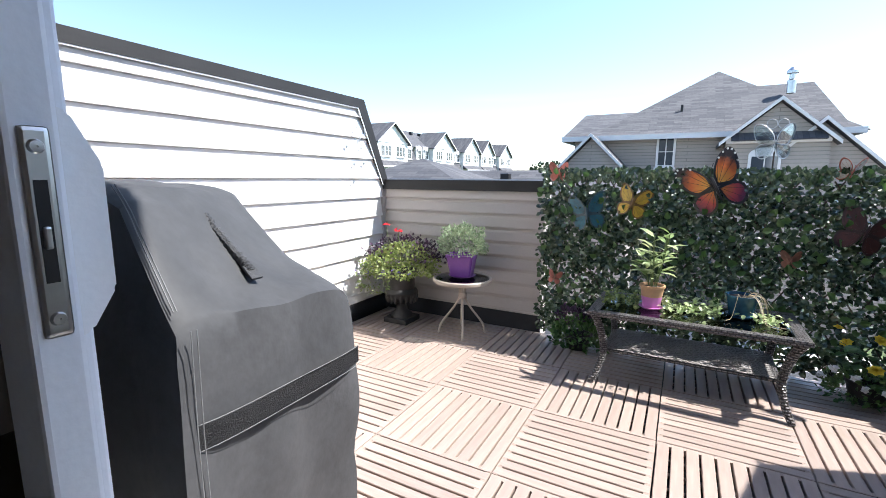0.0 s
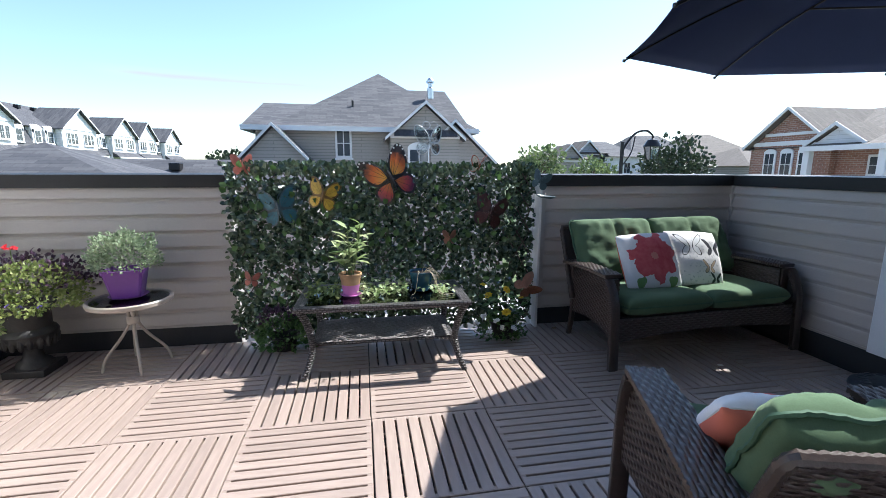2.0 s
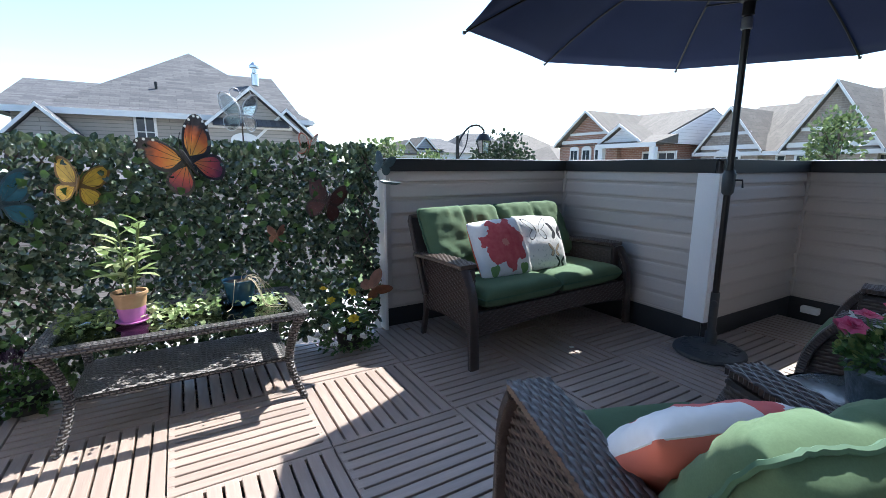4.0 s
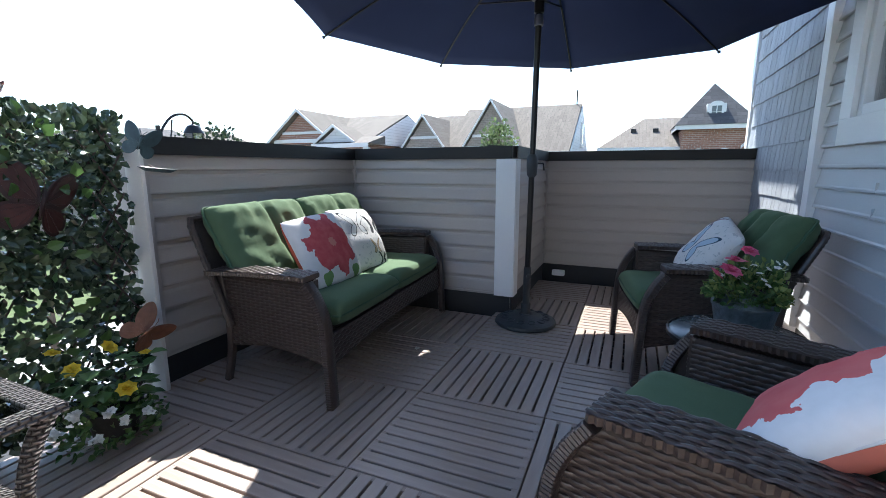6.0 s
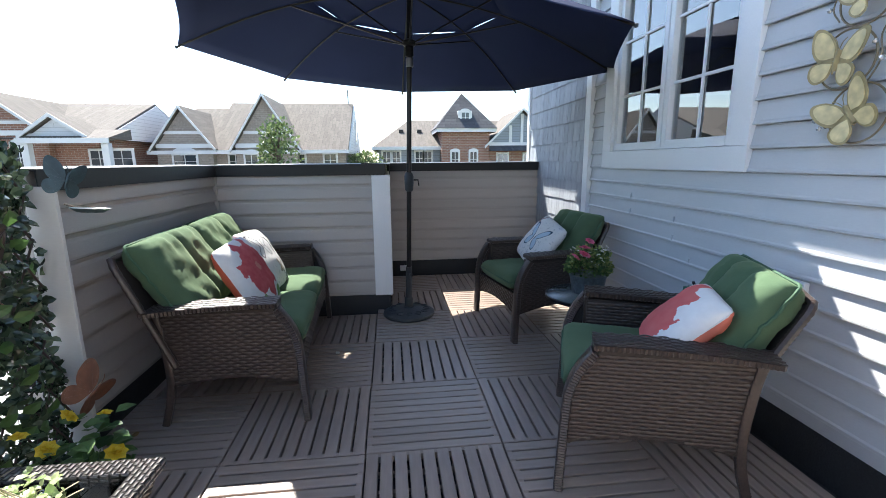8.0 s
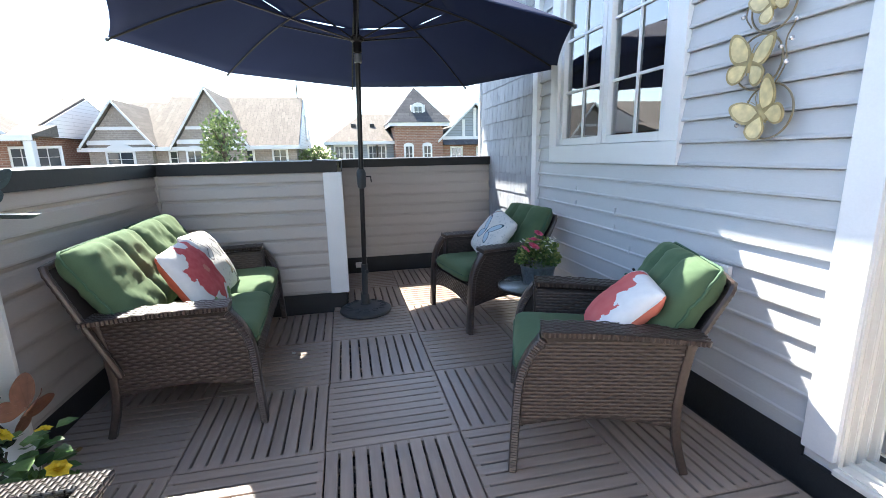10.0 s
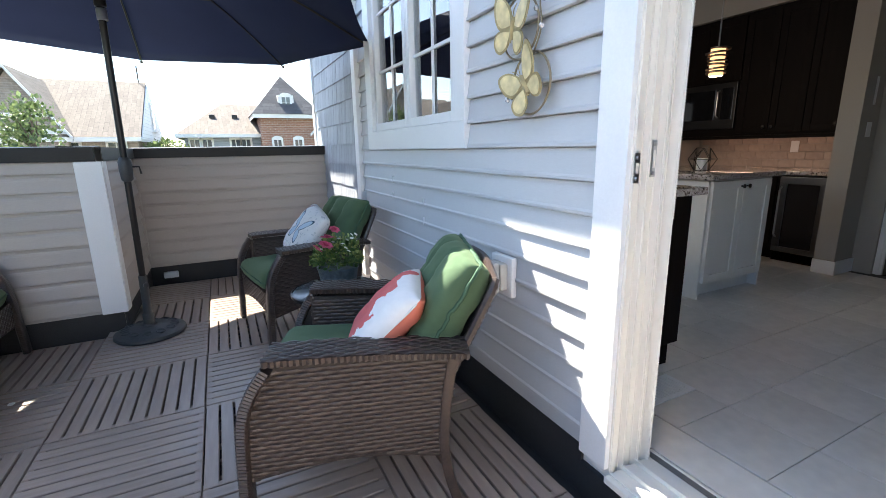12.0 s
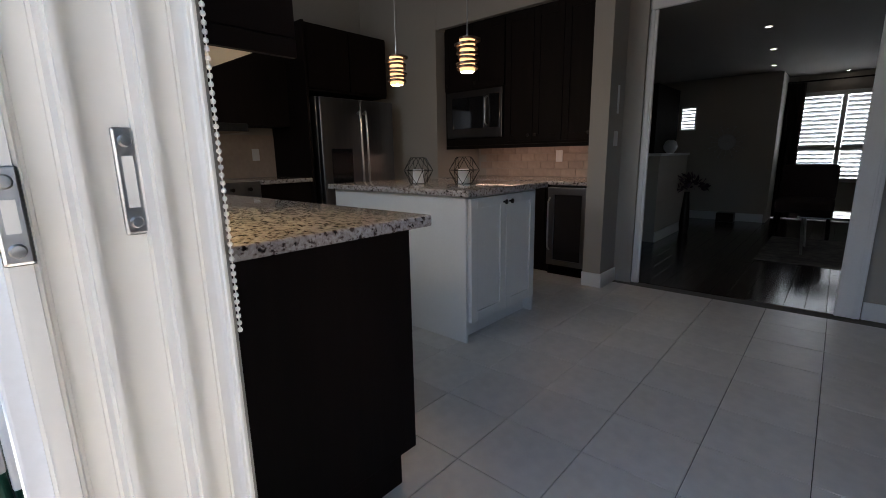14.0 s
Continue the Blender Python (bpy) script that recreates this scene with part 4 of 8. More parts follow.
def pillow(label, material, at, size=0.42):
    p = thing("throw_pillow", label, "pillow", at=at)
    c = part("cover", cushion(size, size, 0.15, seed=len(label), soft=2.6, wrinkle=0.010), material, p, smooth="all")
    part("seam", piping(size * 0.99, size * 0.99, 0.0035), mat("pillow_seam_" + str(len(bpy.data.materials)), (0.72, 0.7, 0.68), 0.8, bump=None), p, smooth=True)
    return p


def seated(seat, x, y, z, lean, turn, spin=0):
    """A pillow leaning in a seat: z up its face."""
    return seat @ pose(x, y, z, 0, 0, turn) @ pose(0, 0, 0, 90 - lean, 0, 0) @ pose(0, 0, 0, 0, 0, spin)


pillow("white cushion with a large red flower print, propped on the loveseat", print_mat("red_flower_print", "flower"), seated(LOVE, -0.27, -0.035, 0.630, 29, -6, 3))
pillow("white cushion with dark butterflies print, propped on the loveseat", print_mat("butterfly_print", "dark_butterfly"), seated(LOVE, 0.12, -0.025, 0.632, 28, -3, -4))
pillow("white and coral cushion with a bold red flower print", print_mat("bold_flower_print", "bold"), seated(CHAIR_A, 0.10, 0.072, 0.615, 45, 0, -2), 0.345)
pillow("pale cushion with a blue butterfly print on an armchair", print_mat("blue_butterfly_print", "blue"), seated(CHAIR_B, -0.03, 0.03, 0.625, 38, 0, -14), 0.39)

# ---- coffee table ----
table = thing("coffee_table", "grey woven wicker coffee table with glass top and shelf", "coffee table", at=pose(0.081, 2.825, 0, 0, 0, -1.0))
TX, TY, TZ = 0.552, 0.295, 0.447
for a, b, c, d in ((-TX, -TY, TX, -TY + 0.062), (-TX, TY - 0.062, TX, TY), (-TX, -TY + 0.0625, -TX + 0.062, TY - 0.0625), (TX - 0.062, -TY + 0.0625, TX, TY - 0.0625)):
    part("top_frame", box(a, b, TZ - 0.026, c, d, TZ, 0.006), M_TABLEWICK, table)
top = part("glass_top", box(-TX + 0.055, -TY + 0.055, TZ - 0.012, TX - 0.055, TY - 0.055, TZ - 0.006), M_GLASS, table, "clear glass top")
top.visible_shadow = False
for a, b, c, d in ((-TX + 0.05, -TY + 0.03, TX - 0.05, -TY + 0.05), (-TX + 0.05, TY - 0.05, TX - 0.05, TY - 0.03)):
    part("apron", box(a, b, TZ - 0.040, c, d, TZ - 0.026, 0.004), M_TABLEWICK, table)
shelf = part("shelf", prism([(-0.46, 0.188), (-0.42, 0.200), (0.42, 0.200), (0.46, 0.188), (0.46, 0.180), (-0.46, 0.180)], 0.44, bevel=0.003), M_TABLEWICK, table, at=pose(0, -0.22, 0))
part("weave", weave([(-0.42, 0.004), (0.42, 0.004), (0.42, 0.436), (-0.42, 0.436)], lambda a, b, d: (a, b, 0.198 + d), M_STRANDGREY, 0.016, 0.032, 0.0045), None, shelf, "grey woven resin strands")
for x in (-1, 1):
    for y in (-1, 1):
        ln = curve([(x * (TX - 0.035), y * (TY - 0.035), TZ - 0.02), (x * (TX - 0.075), y * (TY - 0.055), 0.33), (x * (TX - 0.10), y * (TY - 0.07), 0.19), (x * (TX - 0.08), y * (TY - 0.03), 0.08), (x * (TX - 0.048), y * (TY + 0.022), 0.0)], 20)
        part("leg", tube(ln, [0.026 - 0.008 * k / 20 for k in range(len(ln))], 8), M_TABLEWICK, table, smooth=True)

# ---- round bistro table ----
stool = thing("bistro_table", "small round taupe metal table with glass top", "side table", at=pose(-1.52, 2.93, 0))
part("rim", lathe([(0.215, 0.436), (0.222, 0.430), (0.232, 0.430), (0.238, 0.436), (0.238, 0.456), (0.232, 0.462), (0.222, 0.462), (0.215, 0.456), (0.215, 0.436)], 40), M_TAUPE, stool, smooth=True)
part("top", lathe([(0, 0.448), (0.217, 0.448), (0.217, 0.455), (0, 0.455)], 40), M_GLASS, stool)
for k in range(4):
    a = radians(-62 + 90 * k)
    c, q = math.cos(a), math.sin(a)
    ln = curve([(0.12 * c, 0.12 * q, 0.437), (0.035 * c, 0.035 * q, 0.40), (0.022 * c, 0.022 * q, 0.31), (0.07 * c, 0.07 * q, 0.21), (0.165 * c, 0.165 * q, 0.085), (0.19 * c, 0.19 * q, 0.0)], 24)
    part("leg", tube(ln, 0.0095, 8), M_TAUPE, stool, smooth=True)
part("collar", lathe([(0.03, 0.29), (0.036, 0.30), (0.036, 0.33), (0.03, 0.34)], 16), M_TAUPE, stool, smooth=True)

# ---- side table between the chairs ----
side = thing("side_table", "round dark side table with grey top between the armchairs", "side table", at=pose(1.90, 0.72, 0))
M_STONE = mat("grey_table_top", (0.11, 0.125, 0.125), 0.25, grain=(60, 0.15), stain=(8, 0.2), bump=None)
part("top", lathe([(0, 0.428), (0.225, 0.428), (0.236, 0.436), (0.236, 0.448), (0.225, 0.455), (0, 0.455)], 40), M_STONE, side, smooth=True)
part("rim", lathe([(0.236, 0.432), (0.243, 0.436), (0.243, 0.450), (0.236, 0.454)], 40), M_POLE, side, smooth=True)
for k in range(3):
    a = radians(20 + 120 * k)
    part("leg", tube(curve([(0.17 * math.cos(a), 0.17 * math.sin(a), 0.43), (0.09 * math.cos(a), 0.09 * math.sin(a), 0.22), (0.19 * math.cos(a), 0.19 * math.sin(a), 0.0)], 14), 0.011, 8), M_POLE, side, smooth=True)

# ---- umbrella ----
umb = thing("patio_umbrella", "open navy blue market umbrella on a dark pole", "umbrella")
FOOT, HUB = Vector((2.968, 1.757, 0.05)), Vector((2.862, 1.712, 2.08))
axis = (HUB - FOOT).normalized()
APEX = FOOT + axis * 2.37
part("pole", tube([FOOT + axis * 0.0, APEX], 0.019, 14), M_POLE, umb, smooth=True)
part("lower_sleeve", tube([FOOT + axis * 0.02, FOOT + axis * 0.36], 0.025, 14), M_RESIN, umb, smooth=True)
part("knob", lathe([(0, 0), (0.012, 0), (0.016, 0.012), (0.016, 0.022), (0, 0.026)], 12, Matrix.Translation(FOOT + axis * 0.30 + Vector((-0.02, -0.01, 0))) @ pose(0, 0, 0, 0, -90, 25)), M_RESIN, umb, smooth=True)
crank = part("crank_box", lathe([(0.02, -0.07), (0.032, -0.055), (0.036, 0.0), (0.036, 0.05), (0.026, 0.075), (0.02, 0.08)], 16, Matrix.Translation(FOOT + axis * 1.04)), M_RESIN, umb, smooth=True)
ck = FOOT + axis * 1.06
part("crank_handle", tube([ck, ck + Vector((0.01, -0.07, 0)), ck + Vector((0.01, -0.075, -0.045))], 0.006, 8), M_POLE, crank, smooth=True)
part("runner", lathe([(0.02, -0.09), (0.03, -0.085), (0.03, -0.02), (0.046, -0.012), (0.05, 0.015), (0.03, 0.03), (0.02, 0.03)], 16, Matrix.Translation(HUB)), M_POLE, umb, smooth=True)
part("runner_collar", lathe([(0.022, -0.16), (0.027, -0.155), (0.027, -0.10), (0.022, -0.095)], 16, Matrix.Translation(HUB)), M_SILVER, umb, "chrome collar", smooth=True)
R_TIP, Z_TIP = 1.575, 1.985
tips = [Vector((2.875 + R_TIP * math.cos(radians(45 * k)), 1.72 + R_TIP * math.sin(radians(45 * k)), Z_TIP + 0.065 * math.sin(radians(45 * k)))) for k in range(8)]


def canopy(r0, r1, lift, sag, drop=0.0):
    bm = bmesh.new()
    nu, nv = 8, 8
    for k in range(8):
        a, b = tips[k], tips[(k + 1) % 8]
        grid = []
        for i in range(nu + 1):
            t = r0 + (r1 - r0) * i / nu
            row = []
            for j in range(nv + 1):
                v = j / nv
                rim = a.lerp(b, v)
                edge = 4 * v * (1 - v)
                rim = rim.lerp(APEX, 0.014 * edge)
                p = APEX.lerp(rim, t)
                p.z += 0.10 * math.sin(math.pi * t) - sag * edge * t * (1.2 - t) * 0.5 + lift * (1 - t) * (0.25 + 0.75 * edge if lift else 1)
                row.append(bm.verts.new(p))
            grid.append(row)
        for i in range(nu):
            for j in range(nv):
                bm.faces.new((grid[i][j], grid[i + 1][j], grid[i + 1][j + 1], grid[i][j + 1]))
    bmesh.ops.remove_doubles(bm, verts=bm.verts[:], dist=0.0005)
    bmesh.ops.recalc_face_normals(bm, faces=bm.faces[:])
    bmesh.ops.solidify(bm, geom=bm.faces[:], thickness=0.003)
    return bm


part("canopy", canopy(0.435, 1.0, 0.0, 0.10), M_NAVY, umb, smooth="all")
part("vent_canopy", canopy(0.02, 0.446, 0.022, 0.04), M_NAVY, umb, smooth="all")
part("finial", lathe([(0, 0.15), (0.02, 0.14), (0.024, 0.11), (0.012, 0.09), (0.03, 0.07), (0.03, 0.05)], 14, Matrix.Translation(APEX)), M_POLE, umb, smooth=True)
for k in range(8):
    ln = []
    for i in range(11):
        t = 0.03 + 0.975 * i / 10
        p = APEX.lerp(tips[k], t)
        p.z += 0.10 * math.sin(math.pi * min(t, 1)) - 0.016
        ln.append(p)
    rib = part("rib", tube(ln, 0.0065, 6), M_POLE, umb, smooth=True)
    part("strut", tube([HUB + Vector((0.04 * math.cos(radians(45 * k)), 0.04 * math.sin(radians(45 * k)), 0.0)), ln[5]], 0.006, 6), M_POLE, rib, smooth=True)
    part("rib_tip", lathe([(0, -0.012), (0.011, -0.006), (0.011, 0.008), (0, 0.014)], 8, Matrix.Translation(ln[-1])), M_RESIN, rib, smooth=True)
base = thing("umbrella_base", "round black resin umbrella base with moulded pattern", "umbrella base", at=pose(2.968, 1.757, 0))
part("disc", lathe([(0, 0.0), (0.202, 0.0), (0.212, 0.012), (0.207, 0.028), (0.178, 0.042), (0.10, 0.058), (0.045, 0.066), (0.04, 0.075), (0, 0.075)], 48), M_RESIN, base, smooth=True)
for k in range(12):
    a = radians(30 * k)
    part("moulding", lathe([(0.024, -0.002), (0.030, 0.003), (0.024, 0.007), (0.018, 0.003), (0.024, -0.002)], 14, pose(0.145 * math.cos(a), 0.145 * math.sin(a), 0.047, -7 * math.sin(a), 7 * math.cos(a))), M_RESIN, base, smooth=True)
part("socket", lathe([(0.032, 0.07), (0.034, 0.075), (0.034, 0.14), (0.028, 0.15), (0.027, 0.15), (0.027, 0.07)], 16), M_RESIN, base, smooth=True)

# ---- covered grill ----
def grill_cover():
    """A fabric cover: box with a hump, worked out as rings from hem to top."""
    back = [(-2.10, 0.90), (-2.06, 0.97), (-1.86, 1.16), (-1.78, 1.215), (-1.50, 1.235), (-1.16, 1.238), (-1.02, 1.236), (-0.972, 1.215), (-0.925, 1.134), (-0.862, 1.040), (-0.822, 0.985)]
    front = [(-2.10, 0.90), (-2.06, 0.95), (-1.88, 1.10), (-1.80, 1.175), (-1.62, 1.215), (-1.42, 1.215), (-1.32, 1.196), (-1.23, 1.118), (-1.10, 1.026), (-0.98, 0.974), (-0.862, 0.932)]
    y0, y1 = 0.250, 0.775
    bm = bmesh.new()
    n = 26

    def along(prof):
        return [p for a, b in zip(prof, prof[1:]) for p in ((a[0] + (b[0] - a[0]) * k / 5, a[1] + (b[1] - a[1]) * k / 5) for k in range(5))] + [prof[-1]]
    grid = []
    for (xb, zb), (xf, zf) in zip(along(back), along(front)):
        row = []
        for j in range(n + 1):
            v = -1 + 2 * j / n
            x, z = xb + (xf - xb) * (v + 1) / 2, zb + (zf - zb) * (v + 1) / 2
            round_ = (1 - abs(v) ** 14)
            y = (y0 + y1) / 2 + v * (y1 - y0) / 2
            sag = 0.012 * noise.noise(Vector((x * 4, y * 4, 1))) + 0.009 * noise.noise(Vector((x * 11, y * 9, 4))) - 0.012 * (1 - v * v) * math.exp(-((x + 0.98) / 0.12) ** 2)
            row.append(bm.verts.new((x, y, z - 0.03 * (1 - round_) + sag)))
        grid.append(row)
    for a, b in zip(grid, grid[1:]):
        for j in range(n):
            bm.faces.new((a[j], a[j + 1], b[j + 1], b[j]))
    loop = [grid[i][0] for i in range(len(grid))] + [grid[-1][j] for j in range(1, n + 1)] + [grid[i][n] for i in range(len(grid) - 2, -1, -1)] + [grid[0][j] for j in range(n - 1, 0, -1)]
    cx, cy = -1.46, (y0 + y1) / 2
    levels = 16
    prev = loop
    for k in range(1, levels + 1):
        ring = []
        for v in loop:
            t = k / levels
            z = v.co.z + (0.09 - v.co.z) * t
            fold = 0.014 * math.sin(v.co.x * 21 + v.co.y * 26) * t + 0.013 * noise.noise(Vector((v.co.x * 6, v.co.y * 6, z * 5))) + 0.005 * noise.noise(Vector((v.co.x * 18, v.co.y * 18, z * 11)))
            out = Vector((v.co.x - cx, (v.co.y - cy) * 2.2, 0)).normalized()
            bulge = 0.018 * math.sin(min(1, t * 1.6) * math.pi)
            ring.append(bm.verts.new((v.co.x + out.x * (fold + bulge), v.co.y + out.y * (fold + bulge), z)))
        for a in range(len(loop)):
            b = (a + 1) % len(loop)
            bm.faces.new((prev[a], prev[b], ring[b], ring[a]))
        prev = ring
    bmesh.ops.recalc_face_normals(bm, faces=bm.faces[:])
    return bm


bbq = thing("covered_grill", "barbecue grill under a dark grey fabric cover", "grill")
part("cover", grill_cover(), M_COVER, bbq, smooth=True)


band = bmesh.new()
for (ya, yb) in ((0.266, 0.762),):
    rows = []
    for j in range(15):
        y = ya + (yb - ya) * j / 14
        rows.append([band.verts.new((-0.800 + 0.010 * noise.noise(Vector((y * 5, z, 3))) - 0.012 * (abs(j - 7) / 7) ** 6, y, z)) for z in (0.715, 0.74, 0.765)])
    for a, b in zip(rows, rows[1:]):
        for k in range(2):
            band.faces.new((a[k], b[k], b[k + 1], a[k + 1]))
bmesh.ops.solidify(band, geom=band.faces[:], thickness=0.004)
part("band", band, M_COVERBAND, bbq, "black woven strap band", smooth=True)
for z in (0.712, 0.768):
    part("stitching", tube([(-0.797 - 0.012 * (abs(j - 7) / 7) ** 6, 0.266 + 0.496 * j / 14, z) for j in range(15)], 0.0009, 5), M_STITCH, bbq)
grip = part("handle", tube(curve([(-1.095, 0.50, 1.150), (-1.06, 0.50, 1.122), (-1.01, 0.50, 1.085), (-0.955, 0.50, 1.045), (-0.925, 0.50, 1.020)], 30), [0.010 + (0.004 * (k % 2)) for k in range(31)], 8), M_COVERBAND, bbq, "black webbing handle", smooth=True)
for x, z in ((-1.10, 1.155), (-0.92, 1.020)):
    part("handle_tab", box(-0.022, -0.016, -0.004, 0.022, 0.016, 0.003, 0.002), M_COVERBAND, bbq, at=pose(x, 0.50, z, 0, 40, 0))
seam = [(-1.00, 0.262, 1.226), (-0.952, 0.262, 1.178), (-0.915, 0.262, 1.118), (-0.862, 0.262, 1.040), (-0.83, 0.262, 0.992)]
for off in (0.0, 0.012):
    part("stitching", tube(curve([(a - off, b - 0.002, c + 0.006 - off * 0.2) for a, b, c in seam], 20), 0.0012, 5), M_STITCH, bbq)
    part("stitching", tube([(-0.815 + 0.020, 0.262 + off, 0.965), (-0.800, 0.262 + off, 0.75), (-0.798, 0.263 + off, 0.5), (-0.80, 0.266 + off, 0.2)], 0.0012, 5), M_STITCH, bbq)
for y in (0.32, 0.73):
    part("caster", lathe([(0, -0.02), (0.05, -0.02), (0.055, 0.0), (0.05, 0.02), (0, 0.02)], 18, pose(-0.90, y, 0.055, 90, 0, 0)), M_RESIN, bbq, smooth=True)
    part("caster", lathe([(0, -0.02), (0.05, -0.02), (0.055, 0.0), (0.05, 0.02), (0, 0.02)], 18, pose(-2.0, y, 0.055, 90, 0, 0)), M_RESIN, bbq, smooth=True)


# ---- foliage ----
def leaf_cloud(spots, aspect=0.45, fold=0.18):
    """Leaves as one mesh. spots: (place, way it points, up, length)."""
    vs, fs = [], []
    for p, d, u, ln in spots:
        d = d.normalized()
        s = d.cross(u)
        s = s.normalized() if s.length > 1e-4 else d.orthogonal().normalized()
        n = s.cross(d)
        k = len(vs)
        w = ln * aspect
        vs += [p, p + d * ln * 0.35 + s * w * 0.85 + n * w * fold, p + d * ln * 0.72 + s * w * 0.62 + n * w * fold * 0.6, p + d * ln - n * ln * 0.10, p + d * ln * 0.72 - s * w * 0.62 + n * w * fold * 0.6, p + d * ln * 0.35 - s * w * 0.85 + n * w * fold, p + d * ln * 0.5]
        fs += [(k, k + 1, k + 6), (k + 1, k + 2, k + 6), (k + 2, k + 3, k + 6), (k + 3, k + 4, k + 6), (k + 4, k + 5, k + 6), (k + 5, k, k + 6)]
    me = bpy.data.meshes.new("leaves")
    me.from_pydata([tuple(v) for v in vs], [], fs)
    return me


def leaves(name, spots, material, parent=None, aspect=0.45, label=""):
    me = leaf_cloud(spots, aspect)
    me.materials.append(material)
    ob = new(name, me)
    if parent:
        ob.parent = parent
    ob["kind"] = "stuff"
    return tagged(ob, label)


def rand_dir(r):
    while True:
        v = Vector((r.uniform(-1, 1), r.uniform(-1, 1), r.uniform(-1, 1)))
        if 0.05 < v.length < 1:
            return v.normalized()


def mound(r, centre, rx, ry, rz, n, size, droop=0.0, base=-0.3):
    """Leaves over an uneven mound, thicker near its skin."""
    out = []
    c = Vector(centre)
    while len(out) < n:
        d = rand_dir(r)
        if d.z < base:
            continue
        k = 0.55 + 0.45 * r.random() ** 0.5
        k *= 0.86 + 0.34 * (noise.noise(d * 2.7 + c * 3) + 0.35)
        p = c + Vector((d.x * rx * k, d.y * ry * k, d.z * rz * k - droop * (d.x * d.x + d.y * d.y) * 0.5))
        way = (d + rand_dir(r) * 0.8 + Vector((0, 0, 0.25))).normalized()
        out.append((p, way, rand_dir(r), size * r.uniform(0.6, 1.25)))
    return out


def blossom(r, place, size, material, parent, petals=6, name="flower", heart=None):
    spots = []
    up = (Vector((0, 0, 1)) + rand_dir(r) * 0.5 + Vector((0, -0.4, 0))).normalized()
    side = up.orthogonal().normalized()
    for ring, (k, lift) in enumerate(((1.0, 0.25), (0.62, 0.7))):
        for i in range(petals):
            a = 2 * math.pi * (i + 0.5 * ring) / petals
            d = (side * math.cos(a) + up.cross(side) * math.sin(a)) * (1 - lift * 0.5) + up * lift
            spots.append((Vector(place), d, up, size * k))
    me = leaf_cloud(spots, 0.55, 0.1)
    me.materials.append(material)
    ob = new(name, me)
    ob.parent = parent
    return ob


M_RED = leaf_mat("red_petal", (0.55, 0.01, 0.02), (0.75, 0.03, 0.05), 0.6, 0.2)
M_PINKP = leaf_mat("pink_petal", (0.62, 0.05, 0.16), (0.80, 0.20, 0.33), 0.6, 0.2)
M_YELLOW = leaf_mat("yellow_petal", (0.75, 0.48, 0.01), (0.88, 0.66, 0.05), 0.6, 0.2)
M_WHITEP = leaf_mat("white_petal", (0.75, 0.76, 0.72), (0.88, 0.88, 0.84), 0.6, 0.2)
M_VIOLET = leaf_mat("violet_petal", (0.12, 0.08, 0.45), (0.30, 0.22, 0.70), 0.6, 0.2)
M_LIME = leaf_mat("bright_leaf", (0.13, 0.19, 0.045), (0.42, 0.47, 0.17), 0.45, 0.35)
M_GREEN = leaf_mat("green_leaf", (0.035, 0.09, 0.025), (0.12, 0.22, 0.06), 0.4, 0.25)
M_SAGE = leaf_mat("sage_leaf", (0.16, 0.22, 0.12), (0.38, 0.45, 0.28), 0.6, 0.25)
M_PLUM = leaf_mat("plum_leaf", (0.030, 0.014, 0.028), (0.085, 0.04, 0.075), 0.4, 0.15)
M_PALE = leaf_mat("variegated_leaf", (0.20, 0.30, 0.09), (0.55, 0.60, 0.32), 0.45, 0.3)
M_STEM = mat("green_stem", (0.12, 0.17, 0.05), 0.6, bump=None)
M_DRYSTEM = mat("dry_stem", (0.48, 0.40, 0.26), 0.7, bump=None)
M_TWIG = mat("brown_twig", (0.06, 0.042, 0.03), 0.8, bump=(40, 0.3))

# ---- leaf screen on a trellis ----
rng = random.Random(11)
HX0, HX1, HY, HZ0, HZ1 = -0.965, 1.305, 3.235, 0.05, 1.285
hedge = thing("leaf_screen", "artificial ivy leaf screen on a willow trellis", "hedge screen")
lat = []
step = 0.105
for sgn in (1, -1):
    k = -int((HZ1 - HZ0) / step) - 1
    while k * step < HX1 - HX0:
        x0 = HX0 + k * step
        pts = []
        for q in np.linspace(0, HZ1 - HZ0 - 0.04, 14):
            x = x0 + q * 0.62
            if HX0 <= x <= HX1:
                pts.append((x if sgn > 0 else HX0 + HX1 - x, HY + 0.006 * sgn, HZ0 + q))
        if len(pts) > 1:
            part("trellis_slat", tube([pts[0], pts[-1]], 0.0045, 5), M_TWIG, hedge)
        k += 1
part("end_post", box(HX1 + 0.016, 3.165, 0.0, HX1 + 0.036, 3.275, 1.165, 0.003), M_NEIGH, hedge, "pale vinyl end board of the trellis")
spots = []
while len(spots) < 12800:
    x, z = rng.uniform(HX0 - 0.01, HX1), rng.uniform(HZ0, HZ1 + 0.02)
    dens = 0.62 + 0.55 * noise.noise(Vector((x * 5, z * 5, 2))) + 0.5 * noise.noise(Vector((x * 13, z * 13, 7)))
    dens += 0.38 if z > 0.60 else 0.0
    dens += 0.5 if z > HZ1 - 0.12 else 0
    if rng.random() > dens:
        continue
    depth = rng.uniform(-0.085, 0.055) if x < 1.12 else rng.uniform(0.01, 0.06)
    way = Vector((rng.uniform(-1, 1), rng.uniform(-1.0, 0.15), rng.uniform(-0.7, 0.8)))
    if z > HZ1 - 0.07:
        way += Vector((0, 0.2, 0.9))
    up = Vector((rng.uniform(-0.6, 0.6), -1, rng.uniform(-0.2, 0.9)))
    spots.append((Vector((x, HY + depth, z)), way, up, rng.uniform(0.026, 0.053)))
leaves("ivy_leaves", spots, M_LEAF, hedge, 0.44)
